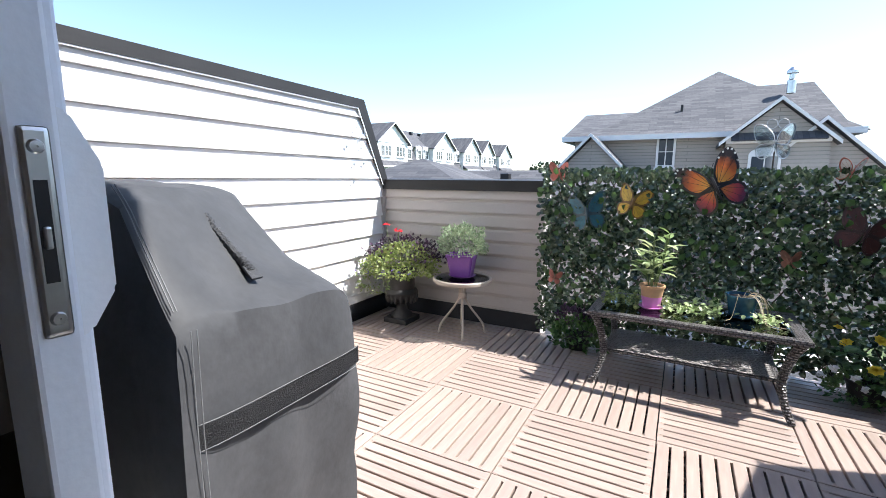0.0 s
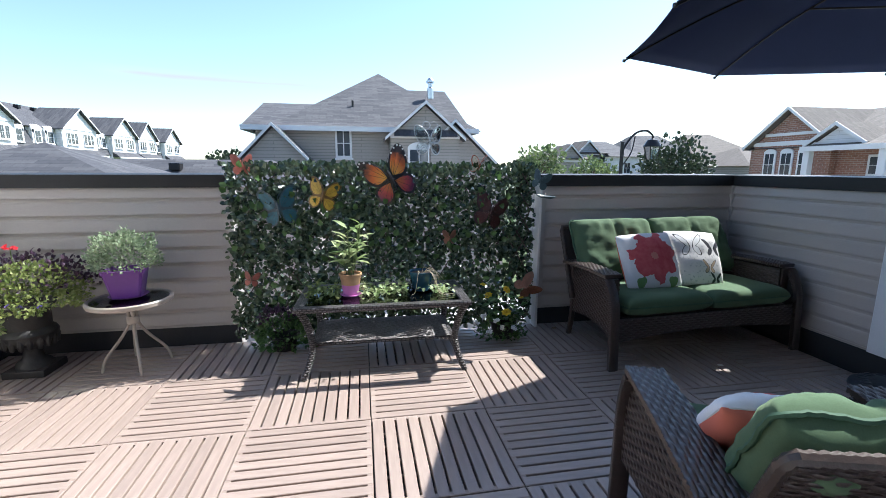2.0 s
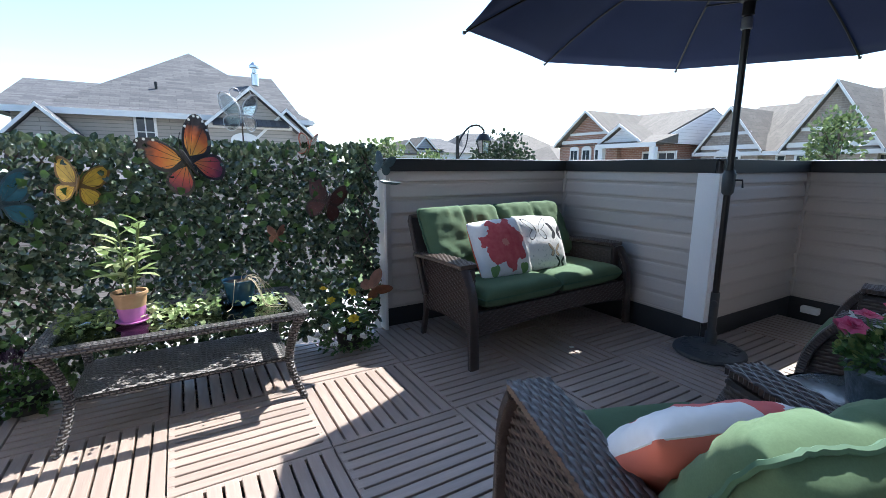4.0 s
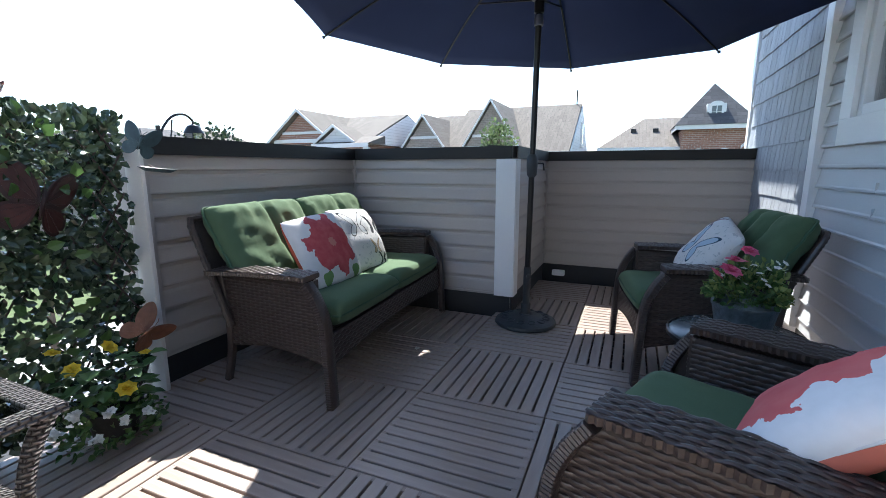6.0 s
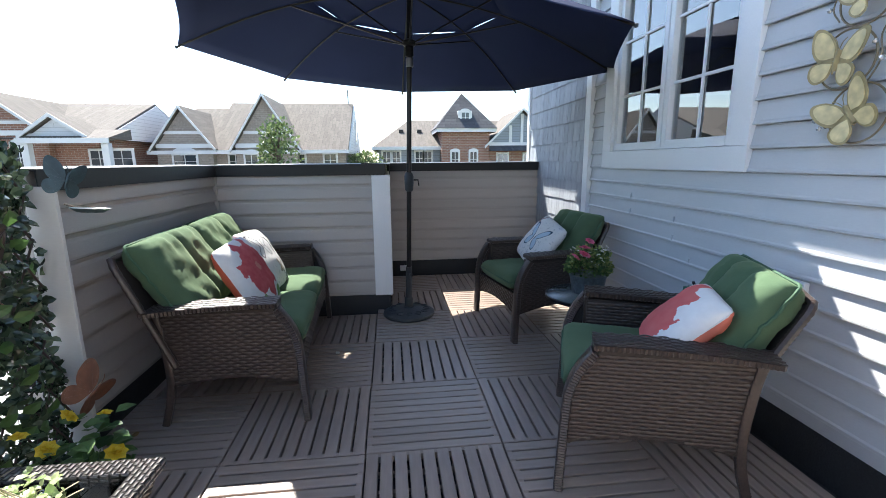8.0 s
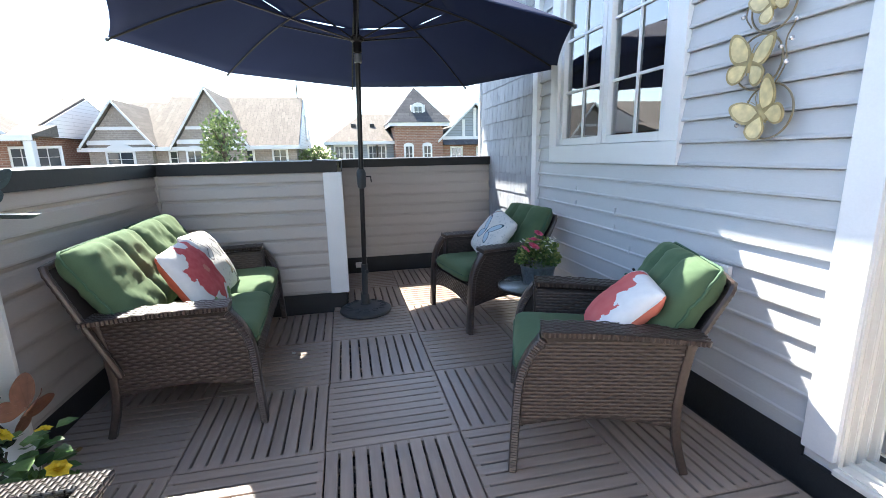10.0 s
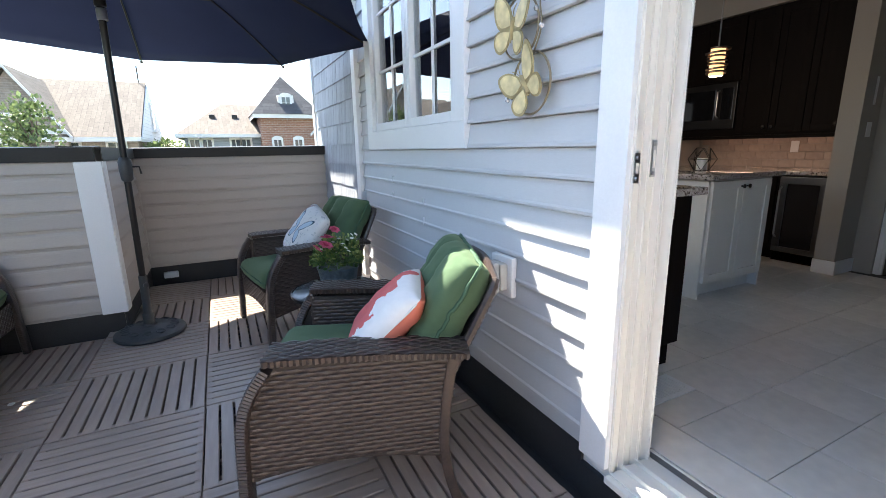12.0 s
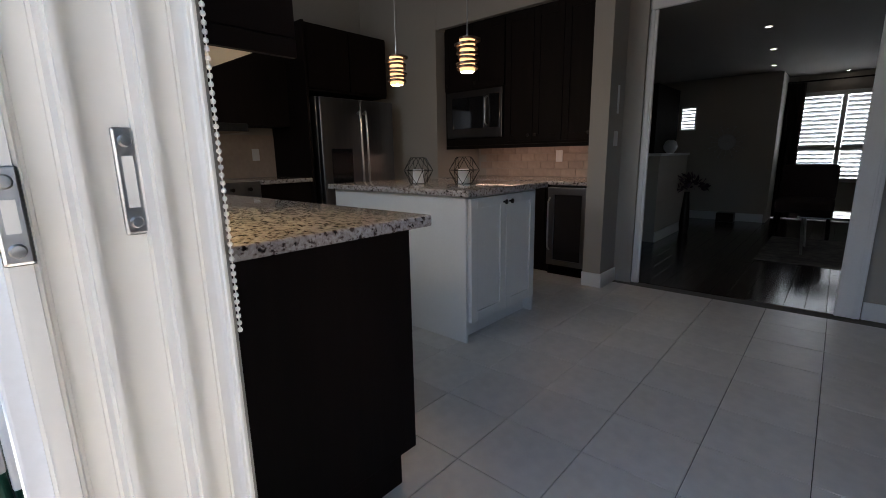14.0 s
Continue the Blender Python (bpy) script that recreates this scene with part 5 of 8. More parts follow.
# large leaves that stand out of the front, each on its own
bl = leaf_cloud([(Vector((0, 0, 0)), Vector((0, 0, 1)), Vector((0, -1, 0)), 0.062)], 0.42)
bl.materials.append(M_GREEN)
for k in range(150):
    x, z = rng.uniform(HX0, 1.10), rng.uniform(0.25, HZ1)
    part("leaf", bl, None, hedge, at=pose(x, HY - rng.uniform(0.07, 0.105), z, rng.uniform(-10, 50), rng.uniform(-90, 90), rng.uniform(-50, 50)))


# ---- butterflies ----
def wing(points):
    return [Vector((a, 0, b)) for a, b in curve_2d(points)]


def curve_2d(points):
    return [(p.x, p.z) for p in curve([(a, 0, b) for a, b in points] + [(points[0][0], 0, points[0][1])], 30)][:-1]


UPPER = [(0.02, 0.0), (0.07, 0.25), (0.26, 0.50), (0.50, 0.60), (0.59, 0.46), (0.52, 0.14), (0.32, -0.05)]
LOWER = [(0.02, -0.02), (0.30, -0.02), (0.48, -0.13), (0.47, -0.35), (0.30, -0.47), (0.10, -0.34)]


def butterfly(name, label, size, rim, fill, at, spots=None, lower=None, tilt=24, parent=None, thin=0.002):
    b = thing(name, label, "butterfly ornament", at=at) if parent is None else part("butterfly", tube([(0, 0, -0.2 * size), (0, 0, 0.2 * size)], 0.01, 6), rim, parent, at=at)
    for sx in (-1, 1):
        for k, line in enumerate((UPPER, LOWER)):
            pts = curve_2d(line)
            cx, cz = sum(p[0] for p in pts) / len(pts), sum(p[1] for p in pts) / len(pts)
            m = pose(0, 0, 0, 0, 0, sx * tilt) @ Matrix.Diagonal((sx * size, 1, size, 1))
            w = part("wing", prism(pts, thin, m), rim, b)
            inner = [((a - cx) * 0.80 + cx - 0.01, (c - cz) * 0.80 + cz) for a, c in pts]
            pan = part("wing_panel", prism(inner, 0.0012, pose(0, 0, 0, 0, 0, sx * tilt) @ pose(0, -0.0022, 0) @ Matrix.Diagonal((sx * size, 1, size, 1))), (lower or fill) if k else fill, b if parent is None else w)
            if parent is None:
                for j in (7, 12, 17, 22):
                    a, c = inner[j % len(inner)]
                    ends = [pose(0, 0, 0, 0, 0, sx * tilt) @ Vector((sx * q * size, -0.0045, w_ * size)) for q, w_ in ((0.02, -0.01), (a, c))]
                    part("vein", tube(ends, 0.0035 * size, 5), rim, b)
            if spots and k == 0:
                for j in range(6):
                    a, c = pts[8 + j * 2] if 8 + j * 2 < len(pts) else pts[-1]
                    a, c = (a - cx) * 0.90 + cx, (c - cz) * 0.90 + cz
                    part("wing_spot", lathe([(0, 0), (0.022 * size, 0), (0, 0.001)], 8, pose(0, 0, 0, 0, 0, sx * tilt) @ pose(sx * a * size, -0.004, c * size, 90, 0, 0)), spots, b)
    part("body", tube([(0, -0.004, -0.26 * size), (0, -0.006, -0.05 * size), (0, -0.006, 0.12 * size), (0, -0.004, 0.2 * size)], [0.012 * size, 0.03 * size, 0.035 * size, 0.02 * size], 8), rim, b, smooth=True)
    for sx in (-1, 1):
        part("antenna", tube([(0, -0.005, 0.19 * size), (sx * 0.06 * size, -0.01, 0.34 * size), (sx * 0.13 * size, -0.01, 0.42 * size)], 0.004 * size + 0.0008, 5), rim, b)
    return b


def wing_paint(name, colours, reach):
    """Wing enamel that runs from the first colour at the body to the last at the tip, reach metres out."""
    m = paint(name, colours[0])
    n, l = m.node_tree.nodes, m.node_tree.links
    tc, ln, dv, rp = n.new("ShaderNodeTexCoord"), n.new("ShaderNodeVectorMath"), n.new("ShaderNodeMath"), n.new("ShaderNodeValToRGB")
    ns, ad = n.new("ShaderNodeTexNoise"), n.new("ShaderNodeMath")
    ln.operation, dv.operation, ad.operation = "LENGTH", "DIVIDE", "MULTIPLY_ADD"
    dv.inputs[1].default_value = reach
    ns.inputs["Scale"].default_value = 45
    ad.inputs[1].default_value = 0.22
    l.new(tc.outputs["Object"], ln.inputs[0]), l.new(tc.outputs["Object"], ns.inputs["Vector"])
    l.new(ln.outputs["Value"], dv.inputs[0]), l.new(ns.outputs[0], ad.inputs[0]), l.new(dv.outputs[0], ad.inputs[2])
    e = rp.color_ramp.elements
    e[0].position, e[0].color = 0.25, (*colours[0], 1)
    e[1].position, e[1].color = 1.05, (*colours[2], 1)
    k = e.new(0.72)
    k.color = (*colours[1], 1)
    l.new(ad.outputs[0], rp.inputs[0]), l.new(rp.outputs[0], n["Principled BSDF"].inputs["Base Color"])
    return m


def paint(name, c, r=0.4):
    return mat(name, c, r, grain=(30, 0.25), stain=(14, 0.3), bump=(30, 0.1))


M_BLACKP = paint("black_wing_edge", (0.012, 0.010, 0.012))
M_ORANGE, M_ORANGE2 = wing_paint("orange_wing", ((0.80, 0.40, 0.06), (0.60, 0.13, 0.02), (0.02, 0.012, 0.012)), 0.235), wing_paint("rust_wing", ((0.62, 0.20, 0.03), (0.42, 0.05, 0.05), (0.10, 0.012, 0.05)), 0.19)
M_BUTTER, M_BUTTER2 = paint("yellow_wing", (0.62, 0.40, 0.05)), paint("brown_wing_edge", (0.20, 0.11, 0.03))
M_TEAL, M_TEAL2 = paint("teal_wing", (0.03, 0.125, 0.16)), paint("navy_wing_edge", (0.05, 0.085, 0.095))
M_WINE, M_WINE2 = paint("wine_wing", (0.055, 0.014, 0.011)), paint("wine_wing_edge", (0.03, 0.010, 0.009))
M_CORAL, M_TERRAP = paint("coral_wing", (0.40, 0.12, 0.085)), paint("terracotta_wing", (0.21, 0.088, 0.048))
M_ANTIQUE, M_ANTIQUE3, M_ANTIQUE2 = paint("antique_yellow_metal", (0.64, 0.53, 0.28)), paint("aged_wing_edge", (0.36, 0.28, 0.13)), paint("bronze_wire", (0.22, 0.17, 0.10), 0.35)
HB = HY - 0.125
butterfly("butterfly_ornament", "large orange and black metal butterfly on the leaf screen", 0.34, M_BLACKP, M_ORANGE, pose(0.165, HB - 0.02, 1.205, 0, -27, 0), M_WHITEP, M_ORANGE2)
butterfly("butterfly_ornament", "yellow metal butterfly on the leaf screen", 0.205, M_BUTTER2, M_BUTTER, pose(-0.315, HB, 1.085, 0, 14, 0))
butterfly("butterfly_ornament", "teal blue metal butterfly on the leaf screen", 0.25, M_TEAL2, M_TEAL, pose(-0.615, HB, 1.00, 0, -10, 0))
butterfly("butterfly_ornament", "dark wine red metal butterfly on the leaf screen", 0.24, M_WINE2, M_WINE, pose(0.91, HB - 0.01, 0.955, 0, 18, 0), None, M_WINE)
butterfly("butterfly_ornament", "small terracotta butterfly half hidden in the ivy", 0.10, M_TERRAP, M_TERRAP, pose(0.60, HB + 0.02, 0.765, 0, 0, 0))
butterfly("butterfly_ornament", "small terracotta butterfly low in the ivy", 0.10, M_TERRAP, M_CORAL, pose(-0.83, HB, 0.50, 0, 10, 0))
butterfly("butterfly_ornament", "coral metal butterfly on top of the leaf screen", 0.13, M_CORAL, M_CORAL, pose(-0.84, HB + 0.04, 1.295, 0, 0, 20))
butterfly("butterfly_ornament", "coral and white metal butterfly on top of the leaf screen", 0.13, M_CORAL, M_WHITEP, pose(0.83, HB + 0.06, 1.30, 30, 0, 20))
butterfly("butterfly_ornament", "terracotta butterfly plaque beside the begonia", 0.17, M_TERRAP, M_TERRAP, pose(1.20, HB - 0.04, 0.365, 0, 60, -20))
butterfly("butterfly_ornament", "blue-green metal dragonfly on the screen's corner", 0.13, M_TEAL2, M_TEAL2, pose(1.285, HB - 0.02, 1.19, 0, 20, -35))
dish = solid("leaf_dish", lathe([(0, -0.012), (0.05, -0.010), (0.075, 0.004), (0.078, 0.006), (0.05, -0.006), (0, -0.008)], 20, Matrix.Diagonal((1.0, 0.55, 1, 1))), M_TEAL2, "small blue-green metal dish on the screen's post", "dish", smooth=True, at=pose(1.315, HB - 0.07, 1.075, 4, 6, -20))
part("bracket", tube([(0.0, 0.04, 0.0), (0.0, 0.13, 0.01)], 0.004, 6), M_TWIG, dish)

# clear butterfly stake above the screen
M_CLEAR = glass_mat("clear_acrylic", (0.90, 0.92, 0.93), 0.06)
M_SILV2 = mat("silver_wire", (0.45, 0.46, 0.47), 0.35, 0.9, bump=None)
stake = butterfly("garden_stake", "clear and silver butterfly garden stake above the leaf screen", 0.20, M_CLEAR, M_CLEAR, pose(0.462, HY - 0.02, 1.475, 0, 0, 8))
part("rod", tube([(0, 0, -0.05), (0, 0.01, -0.75)], 0.004, 6), M_TWIG, stake)
for sx in (-1, 1):
    for line in (UPPER, LOWER):
        part("wing_wire", tube([(sx * a * 0.20 * math.cos(radians(24)), abs(a) * 0.20 * math.sin(radians(24)) - 0.002, c * 0.20) for a, c in curve_2d(line)], 0.0028, 5, True), M_SILV2, stake)
    part("ring", tube([(sx * 0.03 + 0.028 * math.cos(t), -0.006, 0.115 + 0.028 * math.sin(t)) for t in np.linspace(0, 2 * math.pi, 16)[:-1]], 0.002, 5, True), M_SILV2, stake)


# ---- pots and plants ----
def pot_shell(r_top, r_foot, h, wall=0.008, lip=0.006):
    return lathe([(0, 0), (r_foot, 0), (r_top - 0.004, h * 0.86), (r_top + lip, h * 0.88), (r_top + lip, h), (r_top - wall, h), (r_foot - wall * 0.6, 0.02), (0, 0.02)], 32)


# urn with mixed flowers
rng = random.Random(21)
urn = thing("urn_planter", "black footed urn overflowing with lime leaves and flowers", "planter", at=pose(-2.12, 2.95, 0))
part("plinth", box(-0.115, -0.115, 0, 0.115, 0.115, 0.045, 0.006), M_URN, urn)
part("bowl", lathe([(0, 0.045), (0.095, 0.045), (0.09, 0.07), (0.055, 0.10), (0.046, 0.145), (0.055, 0.17), (0.10, 0.19), (0.135, 0.225), (0.145, 0.265), (0.135, 0.285), (0.115, 0.30), (0.118, 0.40), (0.15, 0.44), (0.155, 0.455), (0.13, 0.455), (0.10, 0.40), (0, 0.40)], 36), M_URN, urn, smooth=True)
for k in range(18):
    a = radians(20 * k)
    part("gadroon", lathe([(0, -0.05), (0.012, -0.04), (0.019, 0), (0.012, 0.035), (0, 0.04)], 8, pose(0.128 * math.cos(a), 0.128 * math.sin(a), 0.225)), M_URN, urn, smooth=True)
part("soil", lathe([(0, 0.44), (0.13, 0.435), (0, 0.43)], 20), M_SOIL, urn)
leaves("lime_foliage", mound(rng, (0.02, -0.02, 0.555), 0.32, 0.27, 0.15, 2600, 0.025, 0.13, -0.5), M_LIME, urn, 0.42)
leaves("plum_foliage", mound(rng, (-0.02, 0.03, 0.62), 0.36, 0.24, 0.15, 420, 0.030, 0.10, -0.1), M_PLUM, urn, 0.4)
leaves("dark_foliage", mound(rng, (0.24, 0.05, 0.60), 0.17, 0.15, 0.12, 150, 0.034, 0.05, -0.3), M_PLUM, urn, 0.5)
leaves("trailing_leaves", mound(rng, (-0.22, -0.06, 0.40), 0.20, 0.18, 0.14, 260, 0.035, 0.15, -0.9), M_PALE, urn, 0.3)
for x, y, z in ((-0.16, 0.0, 0.835), (-0.01, -0.03, 0.805)):
    part("flower_stem", tube([(x * 0.6, y, 0.55), (x, y, z)], 0.003, 5), M_STEM, urn)
    for k in range(9):
        blossom(rng, (x + rng.uniform(-0.03, 0.03), y + rng.uniform(-0.03, 0.03), z + rng.uniform(-0.012, 0.015)), 0.017, M_RED, urn, 5)
for k in range(9):
    blossom(rng, (rng.uniform(-0.32, 0.24), -0.24 + rng.uniform(-0.04, 0.06), rng.uniform(0.36, 0.55)), 0.019, M_VIOLET, urn, 5)

# purple pot on the bistro table
rng = random.Random(22)
pot = thing("potted_herb", "square purple pot with bushy grey-green herb", "potted plant", at=pose(-1.54, 2.96, 0.462, 0, 0, 12))
part("saucer", lathe([(0, 0), (0.085, 0), (0.112, 0.014), (0.108, 0.014), (0.082, 0.004), (0, 0.004)], 28), M_PURPLE, pot, smooth=True)
bm = bmesh.new()
rings = []
for w, z in ((0.078, 0.006), (0.106, 0.165), (0.113, 0.165), (0.113, 0.185), (0.098, 0.185), (0.094, 0.15)):
    rings.append([bm.verts.new((a * w, b * w, z)) for a, b in ((-1, -0.85), (-0.85, -1), (0.85, -1), (1, -0.85), (1, 0.85), (0.85, 1), (-0.85, 1), (-1, 0.85))])
for a, b in zip(rings, rings[1:]):
    for k in range(8):
        bm.faces.new((a[k], a[(k + 1) % 8], b[(k + 1) % 8], b[k]))
bm.faces.new(rings[0][::-1]), bm.faces.new(rings[-1])
part("pot", bm, M_PURPLE, pot)
leaves("foliage", mound(rng, (0, 0, 0.22), 0.20, 0.18, 0.21, 1900, 0.024, 0.0, -0.15), M_SAGE, pot, 0.36)

# two pots and trailing vines on the coffee table
rng = random.Random(23)
lily = thing("potted_lily", "pink and terracotta pot with a leafy light green plant", "potted plant", at=pose(-0.135, 2.80, TZ + 0.001))
part("saucer", lathe([(0, 0), (0.055, 0), (0.072, 0.012), (0.068, 0.012), (0, 0.004)], 24), M_PINK, lily, smooth=True)
part("pot", lathe([(0, 0.005), (0.050, 0.005), (0.060, 0.075), (0.060, 0.078), (0, 0.078)], 28), M_PINK, lily, smooth=True)
part("pot_top", lathe([(0.060, 0.078), (0.069, 0.135), (0.075, 0.137), (0.075, 0.150), (0.066, 0.150), (0.060, 0.12), (0, 0.12)], 28), M_TERRA, lily, "terracotta upper half", smooth=True)
part("soil", lathe([(0, 0.136), (0.065, 0.134)], 16), M_SOIL, lily)
lf = []
for k in range(7):
    a, h = rng.uniform(0, 6.28), rng.uniform(0.14, 0.36)
    r0 = rng.uniform(0.02, 0.09)
    base_p, tip_p = Vector((0.02 * math.cos(a), 0.02 * math.sin(a), 0.13)), Vector((r0 * math.cos(a), r0 * math.sin(a), 0.13 + h))
    part("stem", tube([base_p, base_p.lerp(tip_p, 0.5) + Vector((0.004, 0, 0)), tip_p], 0.0035, 5), M_STEM, lily)
    for j in range(8):
        t = 0.3 + 0.7 * j / 7
        b = a + j * 2.4
        p = base_p.lerp(tip_p, t)
        lf.append((p, Vector((math.cos(b), math.sin(b), rng.uniform(-0.1, 0.9) + (0.6 if j > 8 else 0))), Vector((0, 0, 1)), rng.uniform(0.07, 0.14)))
leaves("foliage", lf, M_PALE, lily, 0.20)

bluepot = thing("potted_vine", "blue glazed pot with dry curling vines", "potted plant", at=pose(0.345, 2.875, TZ + 0.001))
part("saucer", lathe([(0, 0), (0.068, 0), (0.082, 0.014), (0.078, 0.014), (0, 0.005)], 28), M_BLUEPOT, bluepot, smooth=True)
part("pot", lathe([(0, 0.006), (0.058, 0.006), (0.068, 0.04), (0.080, 0.105), (0.086, 0.12), (0.088, 0.130), (0.080, 0.130), (0.072, 0.10), (0, 0.10)], 32), M_BLUEPOT, bluepot, smooth=True)
part("soil", lathe([(0, 0.118), (0.078, 0.114)], 16), M_SOIL, bluepot)
for k in range(11):
    a = rng.uniform(-1.2, 1.6) if k % 3 else rng.uniform(0, 6.28)
    c, q = math.cos(a), math.sin(a)
    reach = rng.uniform(0.10, 0.24)
    pts = curve([(0.02 * c, 0.02 * q, 0.115), (0.06 * c, 0.06 * q, 0.14 + rng.uniform(-0.01, 0.015)), (0.10 * c + 0.01, 0.10 * q, 0.12), (reach * c, reach * q, 0.015), ((reach + 0.05) * c + rng.uniform(-0.06, 0.06), (reach + 0.03) * q - 0.03, 0.008)], 16)
    part("vine", tube(pts, 0.0015, 5), M_DRYSTEM, bluepot)
leaves("vine_leaves", [(Vector((rng.gauss(0.13, 0.05), rng.gauss(-0.09, 0.05), rng.uniform(0.004, 0.05))), rand_dir(rng), Vector((0, 0, 1)), rng.uniform(0.015, 0.034)) for k in range(120)], M_PALE, bluepot, 0.45)

rng = random.Random(24)
for x0, x1, label, n in ((-0.08, 0.24, "trailing green vine lying across the glass table top", 330), (-0.42, -0.20, "leafy trailing vine at the end of the glass table top", 230)):
    v = thing("trailing_vine", label, "vine", at=pose((x0 + x1) / 2, 2.86, TZ + 0.002))
    w = x1 - x0
    for k in range(5):
        part("stem", tube(curve([(-w / 2 + w * j / 5, rng.uniform(-0.12, 0.1), 0.006 + 0.03 * rng.random()) for j in range(6)], 20), 0.002, 5), M_STEM, v)
    leaves("foliage", [(Vector((rng.uniform(-w / 2, w / 2), rng.gauss(0, 0.075), 0.002 + abs(rng.gauss(0, 0.028)))), rand_dir(rng) + Vector((0, 0, 0.2)), Vector((0, 0, 1)), rng.uniform(0.016, 0.038)) for k in range(n)], M_PALE if n > 300 else M_LIME, v, 0.45)

# tin pot with pink roses on the side table
rng = random.Random(25)
M_TIN = mat("hammered_tin", (0.16, 0.19, 0.21), 0.4, 0.6, grain=(60, 0.3), stain=(20, 0.3), bump=(45, 0.7))
rose = thing("potted_roses", "pink roses and white flowers in a hammered tin pot", "potted plant", at=pose(1.935, 0.70, 0.4555))
part("pot", lathe([(0, 0), (0.090, 0), (0.108, 0.10), (0.112, 0.105), (0.112, 0.116), (0.103, 0.116), (0.097, 0.09), (0, 0.09)], 32), M_TIN, rose, smooth=True)
leaves("foliage", mound(rng, (0, 0, 0.155), 0.125, 0.125, 0.10, 800, 0.025, 0.02, -0.2), M_GREEN, rose, 0.42)
leaves("yellow_leaves", mound(rng, (0, 0, 0.17), 0.13, 0.13, 0.105, 330, 0.025, 0.02, -0.2), M_LIME, rose, 0.4)
for x, y, z, s in ((-0.07, 0.06, 0.285, 0.042), (-0.11, 0.08, 0.255, 0.042), (-0.02, 0.01, 0.315, 0.034), (-0.08, 0.12, 0.235, 0.034)):
    part("flower_stem", tube([(x * 0.5, y * 0.5, 0.14), (x, y, z)], 0.003, 5), M_STEM, rose)
    blossom(rng, (x, y, z), s, M_PINKP, rose, 7)
    blossom(rng, (x, y, z + 0.008), s * 0.6, M_PINKP, rose, 5)
for k in range(34):
    a = rng.uniform(0, 6.28)
    blossom(rng, (0.12 * math.cos(a) * rng.uniform(0.5, 1), 0.12 * math.sin(a) * rng.uniform(0.5, 1), rng.uniform(0.19, 0.28)), 0.014, M_WHITEP, rose, 5)

# begonia and white flowers at the screen's foot, and a leafy clump at its other end
rng = random.Random(26)
beg = thing("begonia", "yellow begonia with white flowers in front of the leaf screen", "potted plant", at=pose(1.0, 3.02, 0))
part("pot", pot_shell(0.10, 0.075, 0.13), M_URN, beg, smooth=True)
lf = []
for k in range(75):
    a, r0, h = rng.uniform(0, 6.28), rng.uniform(0.03, 0.16), rng.uniform(0.12, 0.34)
    lf.append((Vector((r0 * math.cos(a), r0 * math.sin(a) * 0.8, h)), Vector((math.cos(a), math.sin(a), rng.uniform(-0.3, 0.5))), Vector((0, 0, 1)), rng.uniform(0.045, 0.08)))
leaves("foliage", lf, M_GREEN, beg, 0.52)
leaves("small_leaves", mound(rng, (-0.04, -0.05, 0.09), 0.18, 0.13, 0.12, 420, 0.028, 0.05, -0.5), M_GREEN, beg, 0.45)
for x, y, z, s in ((-0.02, -0.14, 0.235, 0.04), (-0.12, 0.0, 0.33, 0.035), (0.03, 0.03, 0.36, 0.036), (-0.15, 0.05, 0.40, 0.03), (0.14, -0.02, 0.30, 0.03)):
    blossom(rng, (x, y, z), s, M_YELLOW, beg, 7)
    blossom(rng, (x, y, z + 0.006), s * 0.6, M_YELLOW, beg, 6)
for x, y, z in ((-0.19, -0.10, 0.20), (-0.10, -0.16, 0.18), (-0.05, -0.17, 0.13), (-0.15, -0.15, 0.10), (-0.22, -0.05, 0.14), (0.03, -0.17, 0.12)):
    for k in range(4):
        blossom(rng, (x + rng.uniform(-0.018, 0.018), y, z + rng.uniform(-0.012, 0.012)), 0.018, M_WHITEP, beg, 5)
clump = thing("leafy_plant", "low leafy green plant with dark purple tips", "potted plant", at=pose(-0.62, 3.06, 0))
part("pot", pot_shell(0.10, 0.075, 0.11), M_URN, clump, smooth=True)
leaves("foliage", mound(rng, (0, 0, 0.10), 0.20, 0.13, 0.13, 620, 0.034, 0.05, -0.5), M_GREEN, clump, 0.45)
leaves("purple_tips", mound(rng, (-0.05, 0.02, 0.20), 0.13, 0.10, 0.10, 160, 0.032, 0, 0), M_PLUM, clump, 0.4)

# ---- wall ornaments, outlet, hose ----
art = thing("wall_art", "antique yellow metal butterflies in wire rings with glass beads", "wall art", at=pose(0.97, HOUSE_Y + 0.03, 0, 0, 0, 180))
for cx, cz, r in ((0.03, 1.80, 0.095), (-0.01, 1.60, 0.105), (0.06, 1.405, 0.105)):
    part("wire_ring", tube([(cx + r * math.cos(t), -0.012, cz + r * math.sin(t)) for t in np.linspace(0, 2 * math.pi, 33)[:-1]], 0.004, 6, True), M_ANTIQUE2, art, smooth=True)
for cx, cz, s, roll in ((0.04, 1.805, 0.13, -30), (-0.03, 1.60, 0.185, 10), (0.05, 1.400, 0.185, -34)):
    butterfly("butterfly", "", s, M_ANTIQUE3, M_ANTIQUE, pose(cx, -0.030, cz, 0, roll, 0), parent=art, tilt=-10, thin=0.003)
for pts in ([(0.07, 1.50), (0.11, 1.58), (0.10, 1.66), (0.13, 1.72)], [(-0.05, 1.36), (-0.09, 1.39), (-0.08, 1.44)], [(-0.06, 1.74), (-0.09, 1.79), (-0.07, 1.86)]):
    ln = curve([(a, -0.012, c) for a, c in pts], 12)
    part("wire", tube(ln, 0.003, 5), M_ANTIQUE2, art, smooth=True)
